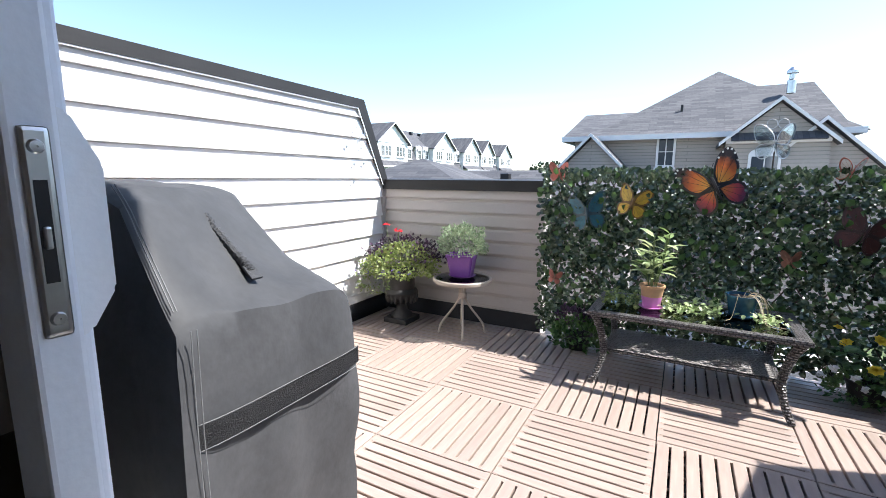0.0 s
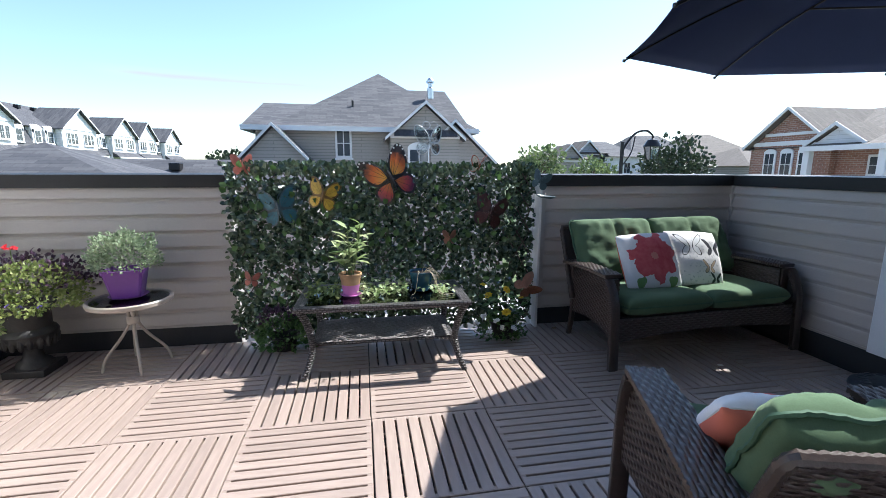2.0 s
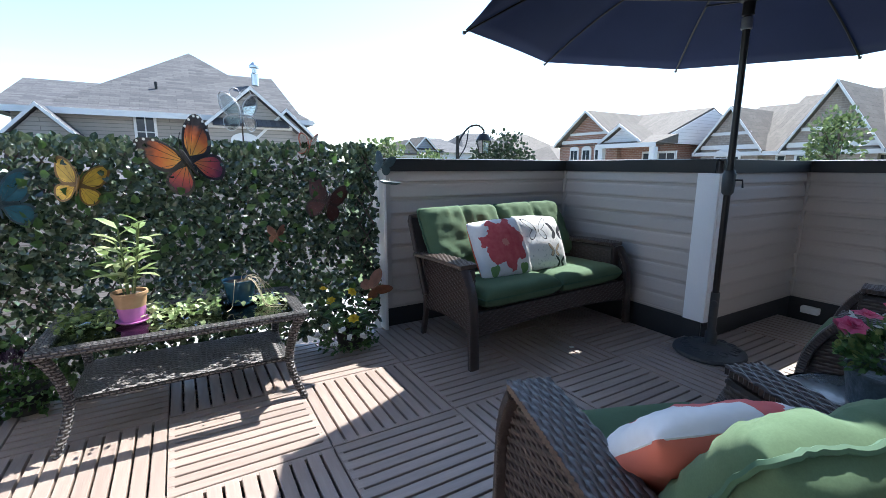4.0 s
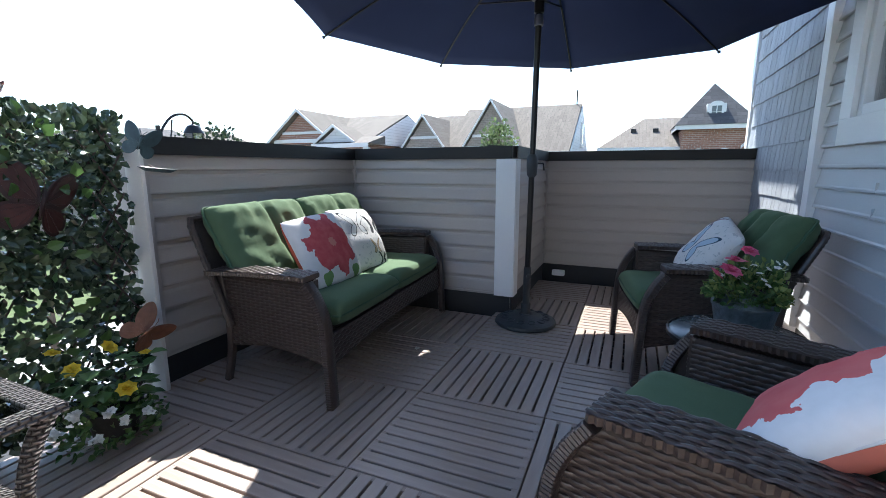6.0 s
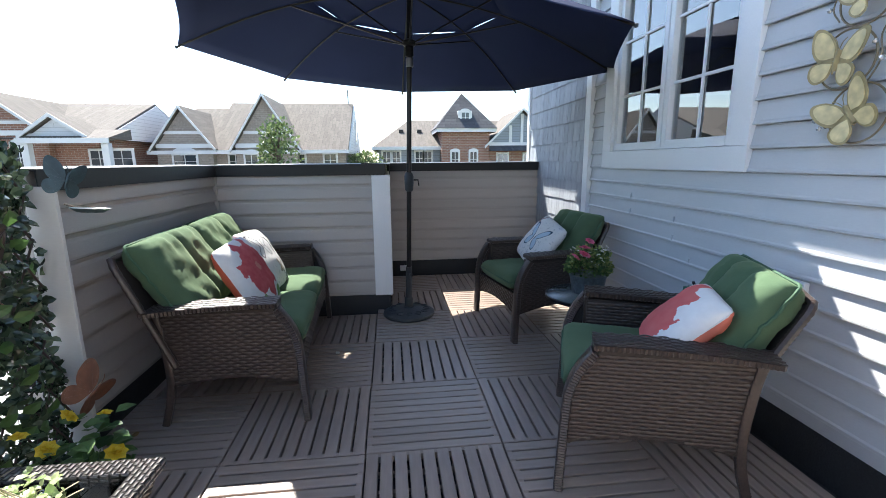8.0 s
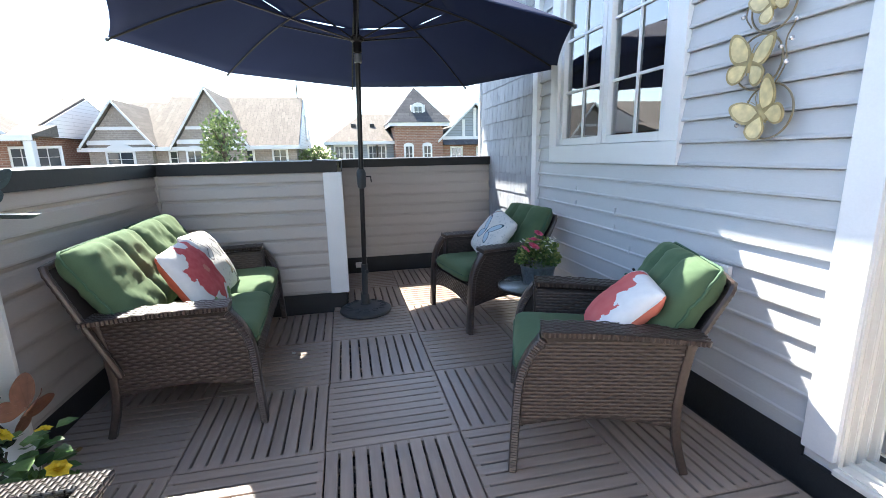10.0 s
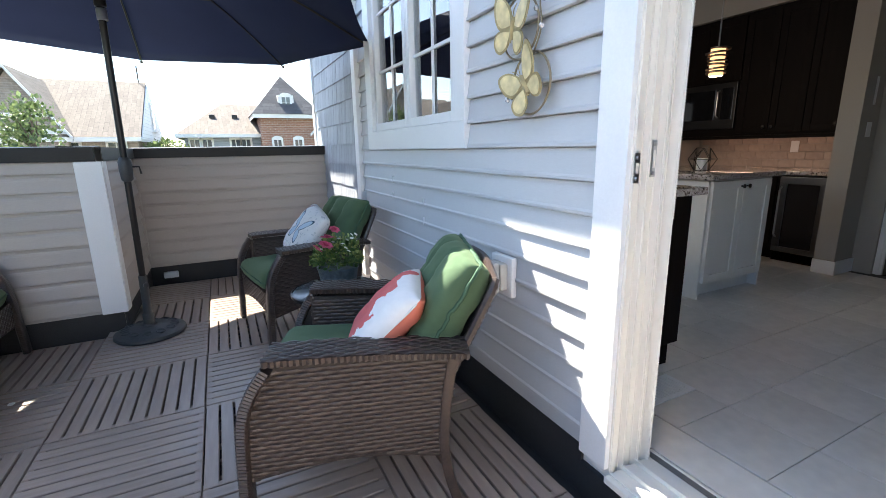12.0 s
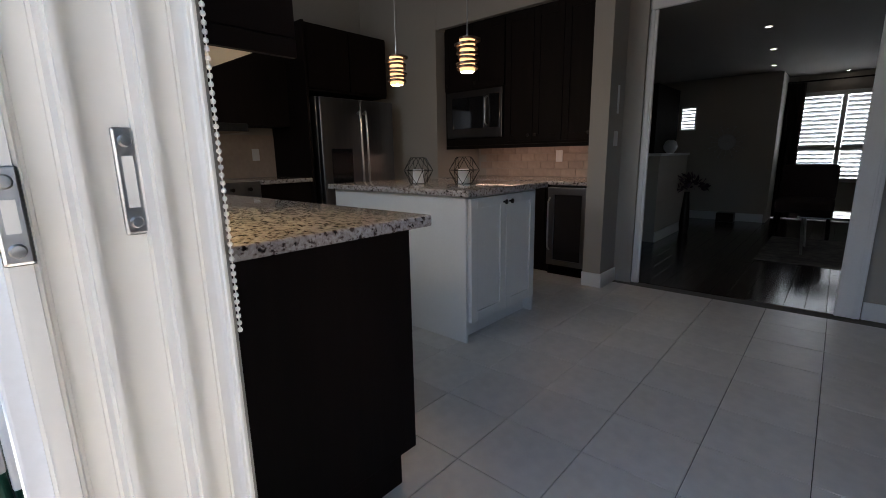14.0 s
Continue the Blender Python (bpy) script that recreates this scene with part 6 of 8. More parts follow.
M_BEAD = mat("mirror_bead", (0.8, 0.82, 0.85), 0.08, 0.7, grain=(1, 0), stain=(1, 0), bump=None)
for a, c in ((0.115, 1.58), (0.085, 1.64), (0.125, 1.66), (0.135, 1.725), (-0.095, 1.39), (-0.075, 1.36), (-0.085, 1.435), (-0.10, 1.79), (-0.06, 1.86)):
    part("bead", lathe([(0, -0.010), (0.007, -0.007), (0.010, 0), (0.007, 0.007), (0, 0.010)], 10, pose(a, -0.016, c)), M_BEAD, art, smooth=True)

wart = thing("wire_ornament", "small silver wire vine ornament on the dividing wall", "wall art", at=pose(LEFT_X + 0.02, 2.86, 1.60, 0, 0, 90))
for pts in ([(0, 0.10), (-0.03, 0.04), (0.02, 0.0), (-0.02, -0.06), (0.03, -0.10)], [(-0.02, 0.02), (-0.07, 0.03), (-0.09, -0.01), (-0.05, -0.03)], [(0.02, -0.02), (0.07, 0.0), (0.08, 0.05)], [(0.0, -0.06), (0.05, -0.08), (0.09, -0.05)]):
    part("wire", tube(curve([(a, -0.008, c) for a, c in pts], 14), 0.003, 5), M_SILV2, wart)
for a, c in ((-0.09, -0.01), (0.08, 0.05), (0.09, -0.05), (0.0, 0.10), (0.03, -0.10), (-0.05, -0.03)):
    part("wire_leaf", lathe([(0, -0.002), (0.014, 0), (0, 0.002)], 10, pose(a, -0.010, c, 90, 0, 0) @ Matrix.Diagonal((1, 0.6, 1, 1))), M_SILV2, wart)
for y, z in ((2.92, 1.37), (2.79, 1.36), (2.78, 1.21), (2.70, 1.50)):
    part("wall_charm", lathe([(0, -0.003), (0.016, 0), (0, 0.003)], 10, Matrix.Translation((y - 2.86, -0.008, z - 1.60)) @ pose(0, 0, 0, 90, 0, 0)), M_SILV2, wart)

outlet = thing("outdoor_outlet", "white outdoor outlet with clear bubble cover", "outlet", at=pose(1.085, HOUSE_Y + 0.016, 0.66, 0, 0, 180))
part("plate", box(-0.075, -0.022, -0.085, 0.075, 0.004, 0.085, 0.006), M_WHITE, outlet)
M_BUBBLE = mat("clear_grey_plastic", (0.50, 0.49, 0.46), 0.25, grain=(20, 0.1), bump=None)
part("box", box(-0.045, -0.058, -0.055, 0.05, -0.0225, 0.06, 0.008), M_BUBBLE, outlet)
part("bubble_cover", box(-0.055, -0.095, -0.065, 0.052, -0.060, 0.068, 0.016, 3), M_BUBBLE, outlet, smooth=True)

M_HOSE = mat("green_hose", (0.012, 0.105, 0.062), 0.38, grain=(80, 0.1), bump=None)
hose = thing("garden_hose", "coiled green garden hose hanging on a wall hook", "hose", at=pose(1.56, HOUSE_Y + 0.05, 0.575))
part("hook", tube([(0, -0.03, 0.0), (0, 0.05, 0.0), (0, 0.07, 0.03)], 0.008, 6), M_POLE, hose)
rng = random.Random(31)
for k in range(5):
    w, d = rng.uniform(0.09, 0.15), rng.uniform(0.47, 0.555)
    oy = 0.025 * k - 0.02
    pts = [(w * math.sin(t) * (1.2 if k % 2 else 0.8) + rng.uniform(-0.01, 0.01), oy + 0.015 * math.cos(t), -d / 2 + d / 2 * math.cos(t)) for t in np.linspace(0, 2 * math.pi, 25)[:-1]]
    part("coil", tube(pts, 0.0085, 8, True), M_HOSE, hose, smooth=True)

# on the deck: a pale scrap standing for a sun speck, and a dry leaf
rng = random.Random(41)
for x, y, z0 in ((2.26, 2.26, 0.0), (1.46, 3.10, 0.0)):
    b = bmesh.new()
    vs = [b.verts.new((0.022 * math.cos(t) * rng.uniform(0.6, 1.2), 0.016 * math.sin(t) * rng.uniform(0.6, 1.2), 0.003 + 0.004 * rng.random())) for t in np.linspace(0, 2 * math.pi, 8)[:-1]]
    f = b.faces.new(vs)
    bmesh.ops.solidify(b, geom=[f], thickness=0.001)
    solid("petal_scrap" if z0 == 0 and x > 2 else "fallen_leaf", b, M_WHITEP if x > 2 else M_BUTTER2, "small pale scrap standing for a speck of sunlight on the deck" if x > 2 else "dry fallen leaf lying on the deck", "litter", at=pose(x, y, 0.002))


# ---- the kitchen behind the door ----
M_KWALL = mat("greige_wall_paint", (0.36, 0.335, 0.305), 0.7, grain=(120, 0.02), stain=(1, 0.04), bump=(150, 0.04))
M_KCEIL = mat("ceiling_paint", (0.70, 0.69, 0.67), 0.8, grain=(100, 0.02), stain=(1, 0.04), bump=(120, 0.1))
M_TILE = mat("cream_porcelain_tile", (0.68, 0.66, 0.63), 0.30, grain=(18, 0.10), stain=(3, 0.14), bump=(30, 0.05), vary=0.05)
M_GROUT = mat("grout", (0.13, 0.12, 0.11), 0.9)
M_ESPRESSO = mat("espresso_wood", (0.0075, 0.0045, 0.0038), 0.6, grain=(30, 0.25), stain=(4, 0.2), bump=(30, 0.08), stretch=(1, 1, 0.08), spec=0.12)
M_LWALL = mat("taupe_wall_paint", (0.46, 0.42, 0.38), 0.8, grain=(120, 0.02), stain=(1, 0.04), bump=(150, 0.04))
# a white ceiling coloured this dark: the room's low light is in the colour
M_LCEIL = mat("living_ceiling_shade", (0.20, 0.185, 0.17), 0.85, grain=(100, 0.02), stain=(1, 0.04), bump=(120, 0.1))
M_CABWHITE = mat("white_cabinet_paint", (0.80, 0.81, 0.80), 0.4, grain=(60, 0.02), stain=(2, 0.04), bump=None)
M_HARDWOOD = mat("dark_hardwood", (0.022, 0.014, 0.011), 0.18, grain=(25, 0.3), stain=(4, 0.25), bump=(20, 0.05), vary=0.2, stretch=(1, 0.08, 1))
M_SPLASH = mat("stone_splash_tile", (0.40, 0.32, 0.27), 0.4, grain=(30, 0.1), stain=(6, 0.1), bump=(40, 0.1), vary=0.10)
M_DARKGLASS = mat("black_glass", (0.01, 0.01, 0.012), 0.06, grain=(1, 0), stain=(1, 0), bump=None, spec=0.8)
M_BRONZE = mat("brushed_bronze_band", (0.20, 0.15, 0.12), 0.35, 0.8, grain=(60, 0.1), bump=None)
M_KNOB = mat("dark_bronze_knob", (0.03, 0.025, 0.022), 0.3, 0.8, bump=None)


def granite():
    m = mat("speckled_granite", (0.5, 0.45, 0.4), 0.12, grain=(1, 0), stain=(1, 0), bump=None, coat=0.3)
    n, l = m.node_tree.nodes, m.node_tree.links
    tc = n.new("ShaderNodeTexCoord")
    v, ns, r = n.new("ShaderNodeTexVoronoi"), n.new("ShaderNodeTexNoise"), n.new("ShaderNodeValToRGB")
    v.inputs["Scale"].default_value, ns.inputs["Scale"].default_value, ns.inputs["Detail"].default_value = 170, 60, 8
    l.new(tc.outputs["Object"], v.inputs["Vector"]), l.new(tc.outputs["Object"], ns.inputs["Vector"])
    k = n.new("ShaderNodeMath")
    k.operation = "MULTIPLY_ADD"
    k.inputs[1].default_value = 0.35
    l.new(v.outputs["Color"], k.inputs[0]), l.new(ns.outputs[0], k.inputs[2])
    e = r.color_ramp.elements
    e[0].position, e[0].color = 0.45, (0.02, 0.015, 0.015, 1)
    e[1].position, e[1].color = 0.85, (0.50, 0.47, 0.46, 1)
    for pos, c in ((0.53, (0.14, 0.105, 0.095, 1)), (0.61, (0.34, 0.30, 0.285, 1))):
        q = e.new(pos)
        q.color = c
    l.new(k.outputs[0], r.inputs[0]), l.new(r.outputs[0], n["Principled BSDF"].inputs["Base Color"])
    return m


M_GRANITE = granite()
KC = KZ + 2.72        # ceiling
CT = 0.995            # counter top
KX1, KY1 = 4.10, -3.85   # far side walls of the kitchen
kw = lambda name, *b: solid(name, box(*b), M_KWALL, "painted greige interior wall", "wall", kind="structure")
solid("floor_kitchen", box(-3.0, -3.42, KZ - 0.2, KX1 + 0.1, WALL_IN, KZ - 0.006), M_GROUT, "grout bed of the kitchen floor", "floor", kind="structure")
solid("ceiling_kitchen", box(-3.2, -3.9, KC, KX1 + 0.2, WALL_IN, KC + 0.12), M_KCEIL, "white painted kitchen ceiling", "ceiling", kind="structure")
kw("wall_kitchen_east", KX1, -3.9, KZ, KX1 + 0.12, WALL_IN, KC)
kw("wall_kitchen_west", -3.12, -3.5, KZ, -3.0, WALL_IN, KC)
kw("wall_kitchen_inner", DOOR_X1 + 0.035, WALL_IN - 0.012, KZ, WIN[0] - 0.02, WALL_IN - 0.001, KC)
kw("wall_kitchen_back", 1.38, -3.97, KZ, KX1, -3.85, KC)
kw("wall_pillar", 1.235, -3.97, KZ, 1.375, -3.06, KC)
kw("wall_return_stub", 1.10, -3.52, KZ, 1.2345, -3.34, KC)
kw("wall_soffit", 1.376, -3.84, 2.33, 2.98, -3.16, KC)
kw("wall_niche_side", 2.985, -3.84, KZ, KX1 - 0.001, -3.16, KC)
kw("wall_living_west", -3.0, -3.52, KZ, -0.19, -3.40, KC)
kw("wall_over_opening", -0.19, -3.52, 2.205, 1.10, -3.40, KC)
# floor tiles, laid square
KT = 0.307
tile_me = mesh_of("floor_tile", box(0.0015, 0.0015, -0.008, KT - 0.0015, 2 * KT * 0.5 - 0.0015, 0, 0.0012, 1), M_TILE)
kfloor = thing("floor_tiles", "cream porcelain floor tiles", "floor", kind="structure")
for i in range(-7, 13):
    for j in range(-12, 4):
        x, y = 0.506 + i * KT, -1.135 + j * KT
        if y < -3.40 or y + KT > -0.04 + 0.28 or x < -2.2 or x > 3.4:
            continue
        if y + KT > -0.03:
            continue
        part("floor_tile", tile_me, None, kfloor, at=pose(x, y, KZ))
part("edge_tile", box(-2.0, -0.2065, KZ - 0.006, DOOR_X1 + 0.4, -0.032, KZ, 0.001), M_TILE, kfloor)
# trim of the wide opening to the living room
for x0, x1 in ((1.045, 1.165), (-0.255, -0.135)):
    t = thing("opening_trim", "white moulded casing of the wide opening", "trim", kind="structure")
    part("casing", box(x0, -3.398, KZ, x1, -3.372, 2.155, 0.006), M_WHITE, t)
    part("bead", box(x0 + 0.02, -3.372, KZ, x0 + 0.035, -3.366, 2.155, 0.002), M_WHITE, t)
    part("jamb", box(x0 + 0.05 if x0 > 0 else x0, -3.525, KZ, x1 - 0.045 if x0 < 0 else x1 - 0.06, -3.399, 2.199, 0.002), M_WHITE, t)
t = thing("opening_head_trim", "white moulded head casing of the wide opening", "trim", kind="structure")
part("casing", box(-0.255, -3.398, 2.157, 1.165, -3.371, 2.27, 0.006), M_WHITE, t)
for b in ((-2.9, -3.399, -0.26, -3.384), (1.232, -3.06, 1.378, -3.045), (1.22, -3.37, 1.2345, -3.045)):
    solid("baseboard", box(b[0], b[1], KZ, b[2], b[3], KZ + 0.11, 0.004), M_WHITE, "white painted baseboard", "baseboard", kind="structure")


def shaker(parent, x0, x1, z0, z1, y, material, name="door", knob=None, face=-1):
    """A framed cupboard door in the plane y, facing y * face."""
    d = part(name, box(x0, y, z0, x1, y + face * 0.012, z1, 0.002), material, parent)
    for a, b, c, e in ((x0, z0, x0 + 0.055, z1), (x1 - 0.055, z0, x1, z1), (x0 + 0.055, z0, x1 - 0.055, z0 + 0.055), (x0 + 0.055, z1 - 0.055, x1 - 0.055, z1)):
        part("door_rail", box(a, y + face * 0.012, b, c, y + face * 0.021, e, 0.002), material, d)
    if knob:
        part("knob", lathe([(0, 0), (0.006, 0), (0.006, 0.012), (0.014, 0.018), (0.014, 0.024), (0, 0.028)], 12, pose(knob[0], y + face * 0.021, knob[1], 90 if face < 0 else -90, 0, 0)), M_KNOB, d, smooth=True)
    return d


# counter run under the window, its end panel beside the door
base = thing("base_cabinet", "espresso base cabinet run under the window", "cabinet")
part("body", box(0.872, -0.69, KZ + 0.10, 3.45, -0.065, CT - 0.036, 0.003), M_ESPRESSO, base)
part("toe_kick", box(0.874, -0.625, KZ, 3.45, -0.065, KZ + 0.099, 0.002), M_ESPRESSO, base)
for k in range(4):
    shaker(base, 0.93 + 0.62 * k, 1.53 + 0.62 * k, KZ + 0.12, CT - 0.06, -0.69, M_ESPRESSO)
solid("worktop", box(0.848, -0.765, CT - 0.035, 3.48, -0.064, CT, 0.008, 3), M_GRANITE, "speckled granite worktop under the window", "worktop", smooth=True)
upper = thing("wall_cabinet", "espresso wall cabinet with lit underside", "cabinet")
part("body", box(0.885, -0.375, 1.425, 1.34, -0.065, 2.30, 0.003), M_ESPRESSO, upper)
part("light_valance", box(0.885, -0.375, 1.385, 0.903, -0.065, 1.424, 0.002), M_ESPRESSO, upper)
part("underside", box(0.905, -0.355, 1.418, 1.32, -0.075, 1.4245), M_CREAM, upper)
strip = part("light_strip", box(0.95, -0.16, 1.405, 1.28, -0.12, 1.418, 0.003), glow_mat("warm_strip_light", (1.0, 0.72, 0.35), 9), upper, "glowing warm strip light")
chain = thing("blind_chain", "beaded pull chain of the door blind", "blind chain")
bead_me = mesh_of("bead", lathe([(0, -0.0032), (0.0023, -0.0023), (0.0032, 0), (0.0023, 0.0023), (0, 0.0032)], 8), M_CREAM, True)
for k in range(122):
    part("bead", bead_me, None, chain, at=pose(DOOR_X1 - 0.006, -0.012, 0.965 + k * 0.0088))
part("cord", tube([(DOOR_X1 - 0.006, -0.012, 0.965), (DOOR_X1 - 0.006, -0.012, 2.04)], 0.0008, 5), M_CREAM, chain)
part("clip", box(DOOR_X1 - 0.012, -0.030, 2.03, DOOR_X1 + 0.004, -0.006, 2.06, 0.002), M_CREAM, chain)

# island
isl = thing("kitchen_island", "white panelled kitchen island with cupboard doors", "kitchen island")
IX0, IX1, IY0, IY1 = 1.385, 2.52, -2.285, -1.61
part("body", box(IX0, IY0, KZ + 0.10, IX1, IY1, 0.955, 0.002), M_CABWHITE, isl)
part("end_panel", box(IX0 - 0.004, IY1, KZ, IX1, IY1 + 0.018, 0.955, 0.002), M_CABWHITE, isl)
part("rear_panel", box(IX0 - 0.004, IY0 - 0.018, KZ, IX1, IY0, 0.955, 0.002), M_CABWHITE, isl)
part("toe_kick", box(IX0 + 0.06, IY0, KZ, IX1, IY1, KZ + 0.099), M_CABWHITE, isl)
mid = (IY0 + IY1) / 2
for y0, y1, ky in ((IY0 + 0.012, mid - 0.002, mid - 0.03), (mid + 0.002, IY1 - 0.006, mid + 0.03)):
    d = part("door", box(IX0 - 0.014, y0, KZ + 0.115, IX0 - 0.001, y1, 0.945, 0.002), M_CABWHITE, isl)
    for a, b, c, e in ((y0, KZ + 0.115, y0 + 0.055, 0.945), (y1 - 0.055, KZ + 0.115, y1, 0.945), (y0 + 0.055, KZ + 0.115, y1 - 0.055, KZ + 0.17), (y0 + 0.055, 0.89, y1 - 0.055, 0.945)):
        part("door_rail", box(IX0 - 0.023, a, b, IX0 - 0.014, c, e, 0.002), M_CABWHITE, d)
    part("knob", lathe([(0, 0), (0.006, 0), (0.006, 0.012), (0.014, 0.018), (0.014, 0.024), (0, 0.028)], 12, pose(IX0 - 0.023, ky, 0.905, 0, -90, 0)), M_KNOB, d, smooth=True)
solid("island_worktop", box(IX0 - 0.05, IY0 - 0.10, 0.956, IX1 + 0.04, IY1 + 0.05, 0.992, 0.008, 3), M_GRANITE, "speckled granite worktop of the kitchen island", "worktop", smooth=True)


def lantern(x, y):
    """A wire polyhedron with a candle."""
    la = thing("candle_lantern", "geometric wire candle lantern with white pillar candle", "lantern", "lanterns on the island", pose(x, y, 0.992))
    rings = [[(r * math.cos(radians(60 * k + o)), r * math.sin(radians(60 * k + o)), z) for k in range(6)] for r, z, o in ((0.055, 0.003, 0), (0.095, 0.085, 30), (0.05, 0.165, 0))]
    for q in rings:
        for a, b in zip(q, q[1:] + q[:1]):
            part("wire", tube([a, b], 0.0022, 5), M_POLE, la)
    for lo, hi in ((rings[0], rings[1]), (rings[2], rings[1])):
        for k in range(6):
            for j in (k, (k - 1) % 6):
                part("wire", tube([lo[k], hi[j]], 0.0022, 5), M_POLE, la)
    part("candle", lathe([(0, 0), (0.036, 0), (0.037, 0.004), (0.037, 0.088), (0.033, 0.092), (0.02, 0.088), (0, 0.087)], 20), M_WHITE, la, smooth=True)
    part("wick", tube([(0, 0, 0.086), (0.001, 0, 0.098)], 0.001, 5), M_POLE, la)


lantern(1.98, -1.86)
lantern(1.70, -1.98)


def pendant(x, y, z):
    p = thing("pendant_lamp", "slatted bronze cylinder pendant lamp, lit", "pendant lamp", "pendants over the island", pose(x, y, z))
    part("stem", tube([(0, 0, 0.20), (0, 0, KC - z - 0.012)], 0.005, 8), M_SILVER, p, smooth=True)
    part("canopy", lathe([(0, KC - z - 0.022), (0.055, KC - z - 0.02), (0.06, KC - z), (0, KC - z)], 20), M_SILVER, p, smooth=True)
    part("glass_shade", lathe([(0, 0.004), (0.044, 0.004), (0.046, 0.012), (0.046, 0.185), (0.03, 0.195), (0, 0.197)], 24), glow_mat("warm_opal_glass_" + str(len(bpy.data.materials)), (1.0, 0.52, 0.24), 0.42), p, "glowing warm opal glass", smooth=True)
    part("bulb_lens", lathe([(0, 0.0), (0.040, 0.0), (0.040, 0.0035), (0, 0.0035)], 20), glow_mat("warm_bulb_" + str(len(bpy.data.materials)), (1.0, 0.66, 0.36), 4), p, "glowing warm bulb opening")
    for k in range(7):
        z0 = 0.018 + k * 0.0265
        part("slat_ring", lathe([(0.050, z0), (0.064, z0 + 0.001), (0.064, z0 + 0.013), (0.050, z0 + 0.014), (0.050, z0)], 28, pose(0, 0, 0, 4 * (-1) ** k, 3 * (-1) ** (k // 2), 0)), M_BRONZE, p, smooth=True)
    lamp = new("pendant_bulb", bpy.data.lights.new("pendant_bulb", "POINT"))
    lamp.data.energy, lamp.data.color, lamp.data.shadow_soft_size = 0.5, (1.0, 0.72, 0.45), 0.04
    lamp.location = (x, y, z - 0.03)


pendant(2.30, -2.0, 1.645)
pendant(1.685, -2.0, 1.650)

# fridge and dark cabinets on the east wall
fr = thing("refrigerator", "stainless steel side-by-side refrigerator", "refrigerator", at=pose(3.42, -2.52, KZ))
part("body", box(0.03, -0.43, 0.02, 0.66, 0.43, 1.55, 0.008), M_STEEL, fr)
for y0, y1 in ((-0.425, -0.02), (-0.012, 0.425)):
    d = part("door", box(-0.03, y0, 0.06, 0.028, y1, 1.545, 0.012, 3), M_STEEL, fr, smooth=True)
    hy = y1 - 0.03 if y1 < 0 else y0 + 0.03
    part("handle", tube(curve([(-0.03, hy, 0.50), (-0.075, hy, 0.56), (-0.075, hy, 1.36), (-0.03, hy, 1.42)], 16), 0.011, 8), M_SILVER, d, smooth=True)
part("dispenser", box(-0.034, 0.10, 0.72, -0.028, 0.33, 1.10, 0.004), M_DARKGLASS, fr, "black water dispenser")
tall = thing("pantry_cabinet", "espresso cabinet above and beside the refrigerator", "cabinet")
part("body", box(3.50, -2.97, KZ + 1.60, KX1 - 0.002, -2.05, 2.30, 0.003), M_ESPRESSO, tall)
part("side_panel", box(3.46, -2.045, KZ, KX1 - 0.002, -2.02, 2.30, 0.002), M_ESPRESSO, tall)
for y0 in (-2.96, -2.505):
    part("door", box(3.482, y0, KZ + 1.62, 3.499, y0 + 0.445, 2.28, 0.003), M_ESPRESSO, tall)
side_run = thing("range_cabinet", "espresso base and wall cabinets beside the range", "cabinet")
part("base", box(3.50, -2.018, KZ, KX1 - 0.002, -1.55, CT - 0.036, 0.003), M_ESPRESSO, side_run)
part("wall_unit", box(3.76, -2.018, 1.45, KX1 - 0.002, -0.75, 2.30, 0.003), M_ESPRESSO, side_run)
part("counter", box(3.46, -2.018, CT - 0.035, KX1 - 0.002, -1.55, CT, 0.006), M_GRANITE, side_run)
rg = thing("range_cooker", "stainless steel range with black oven door", "range")
part("body", box(3.48, -1.545, KZ, KX1 - 0.002, -0.79, CT - 0.005, 0.006), M_STEEL, rg)
part("oven_door", box(3.465, -1.50, KZ + 0.18, 3.479, -0.83, 0.82, 0.004), M_DARKGLASS, rg)
for k in range(5):
    part("knob", lathe([(0, 0), (0.018, 0), (0.016, 0.02), (0, 0.022)], 14, pose(3.479, -1.45 + 0.14 * k, 0.93, 0, -90, 0)), M_KNOB, rg, smooth=True)
hood = thing("range_hood", "dark range hood under the wall cabinet", "range hood")
part("body", box(3.58, -1.54, 1.385, KX1 - 0.002, -0.80, 1.449, 0.004), M_DARKGLASS, hood)
splash = thing("backsplash_east", "stone backsplash tiles behind the range", "backsplash", kind="structure")
part("tiles", box(KX1 - 0.012, -2.018, CT + 0.002, KX1 - 0.002, -0.70, 1.384), M_SPLASH, splash)
part("outlet_plate", box(KX1 - 0.018, -1.86, 1.15, KX1 - 0.0125, -1.79, 1.26, 0.003), M_WHITE, splash)

# niche with microwave, wall cabinets, counter and wine cooler
NY = -3.18
wcab = thing("wall_cabinet", "tall espresso wall cabinets in the niche", "cabinet")
part("body", box(1.39, -3.845, 1.255, 2.90, NY - 0.02, 2.325, 0.003), M_ESPRESSO, wcab)
for x0, x1, z0 in ((1.40, 1.66, 1.275), (1.665, 1.925, 1.275), (1.93, 2.20, 1.275), (2.215, 2.55, 1.76), (2.555, 2.89, 1.76)):
    shaker(wcab, x0, x1, z0, 2.30, NY - 0.02, M_ESPRESSO, knob=((x0 + 0.03, z0 + 0.05) if x0 in (1.40, 1.93) else (x1 - 0.03, z0 + 0.05)), face=1)
part("light_rail", box(1.39, NY - 0.05, 1.225, 2.90, NY - 0.02, 1.254, 0.002), M_ESPRESSO, wcab)
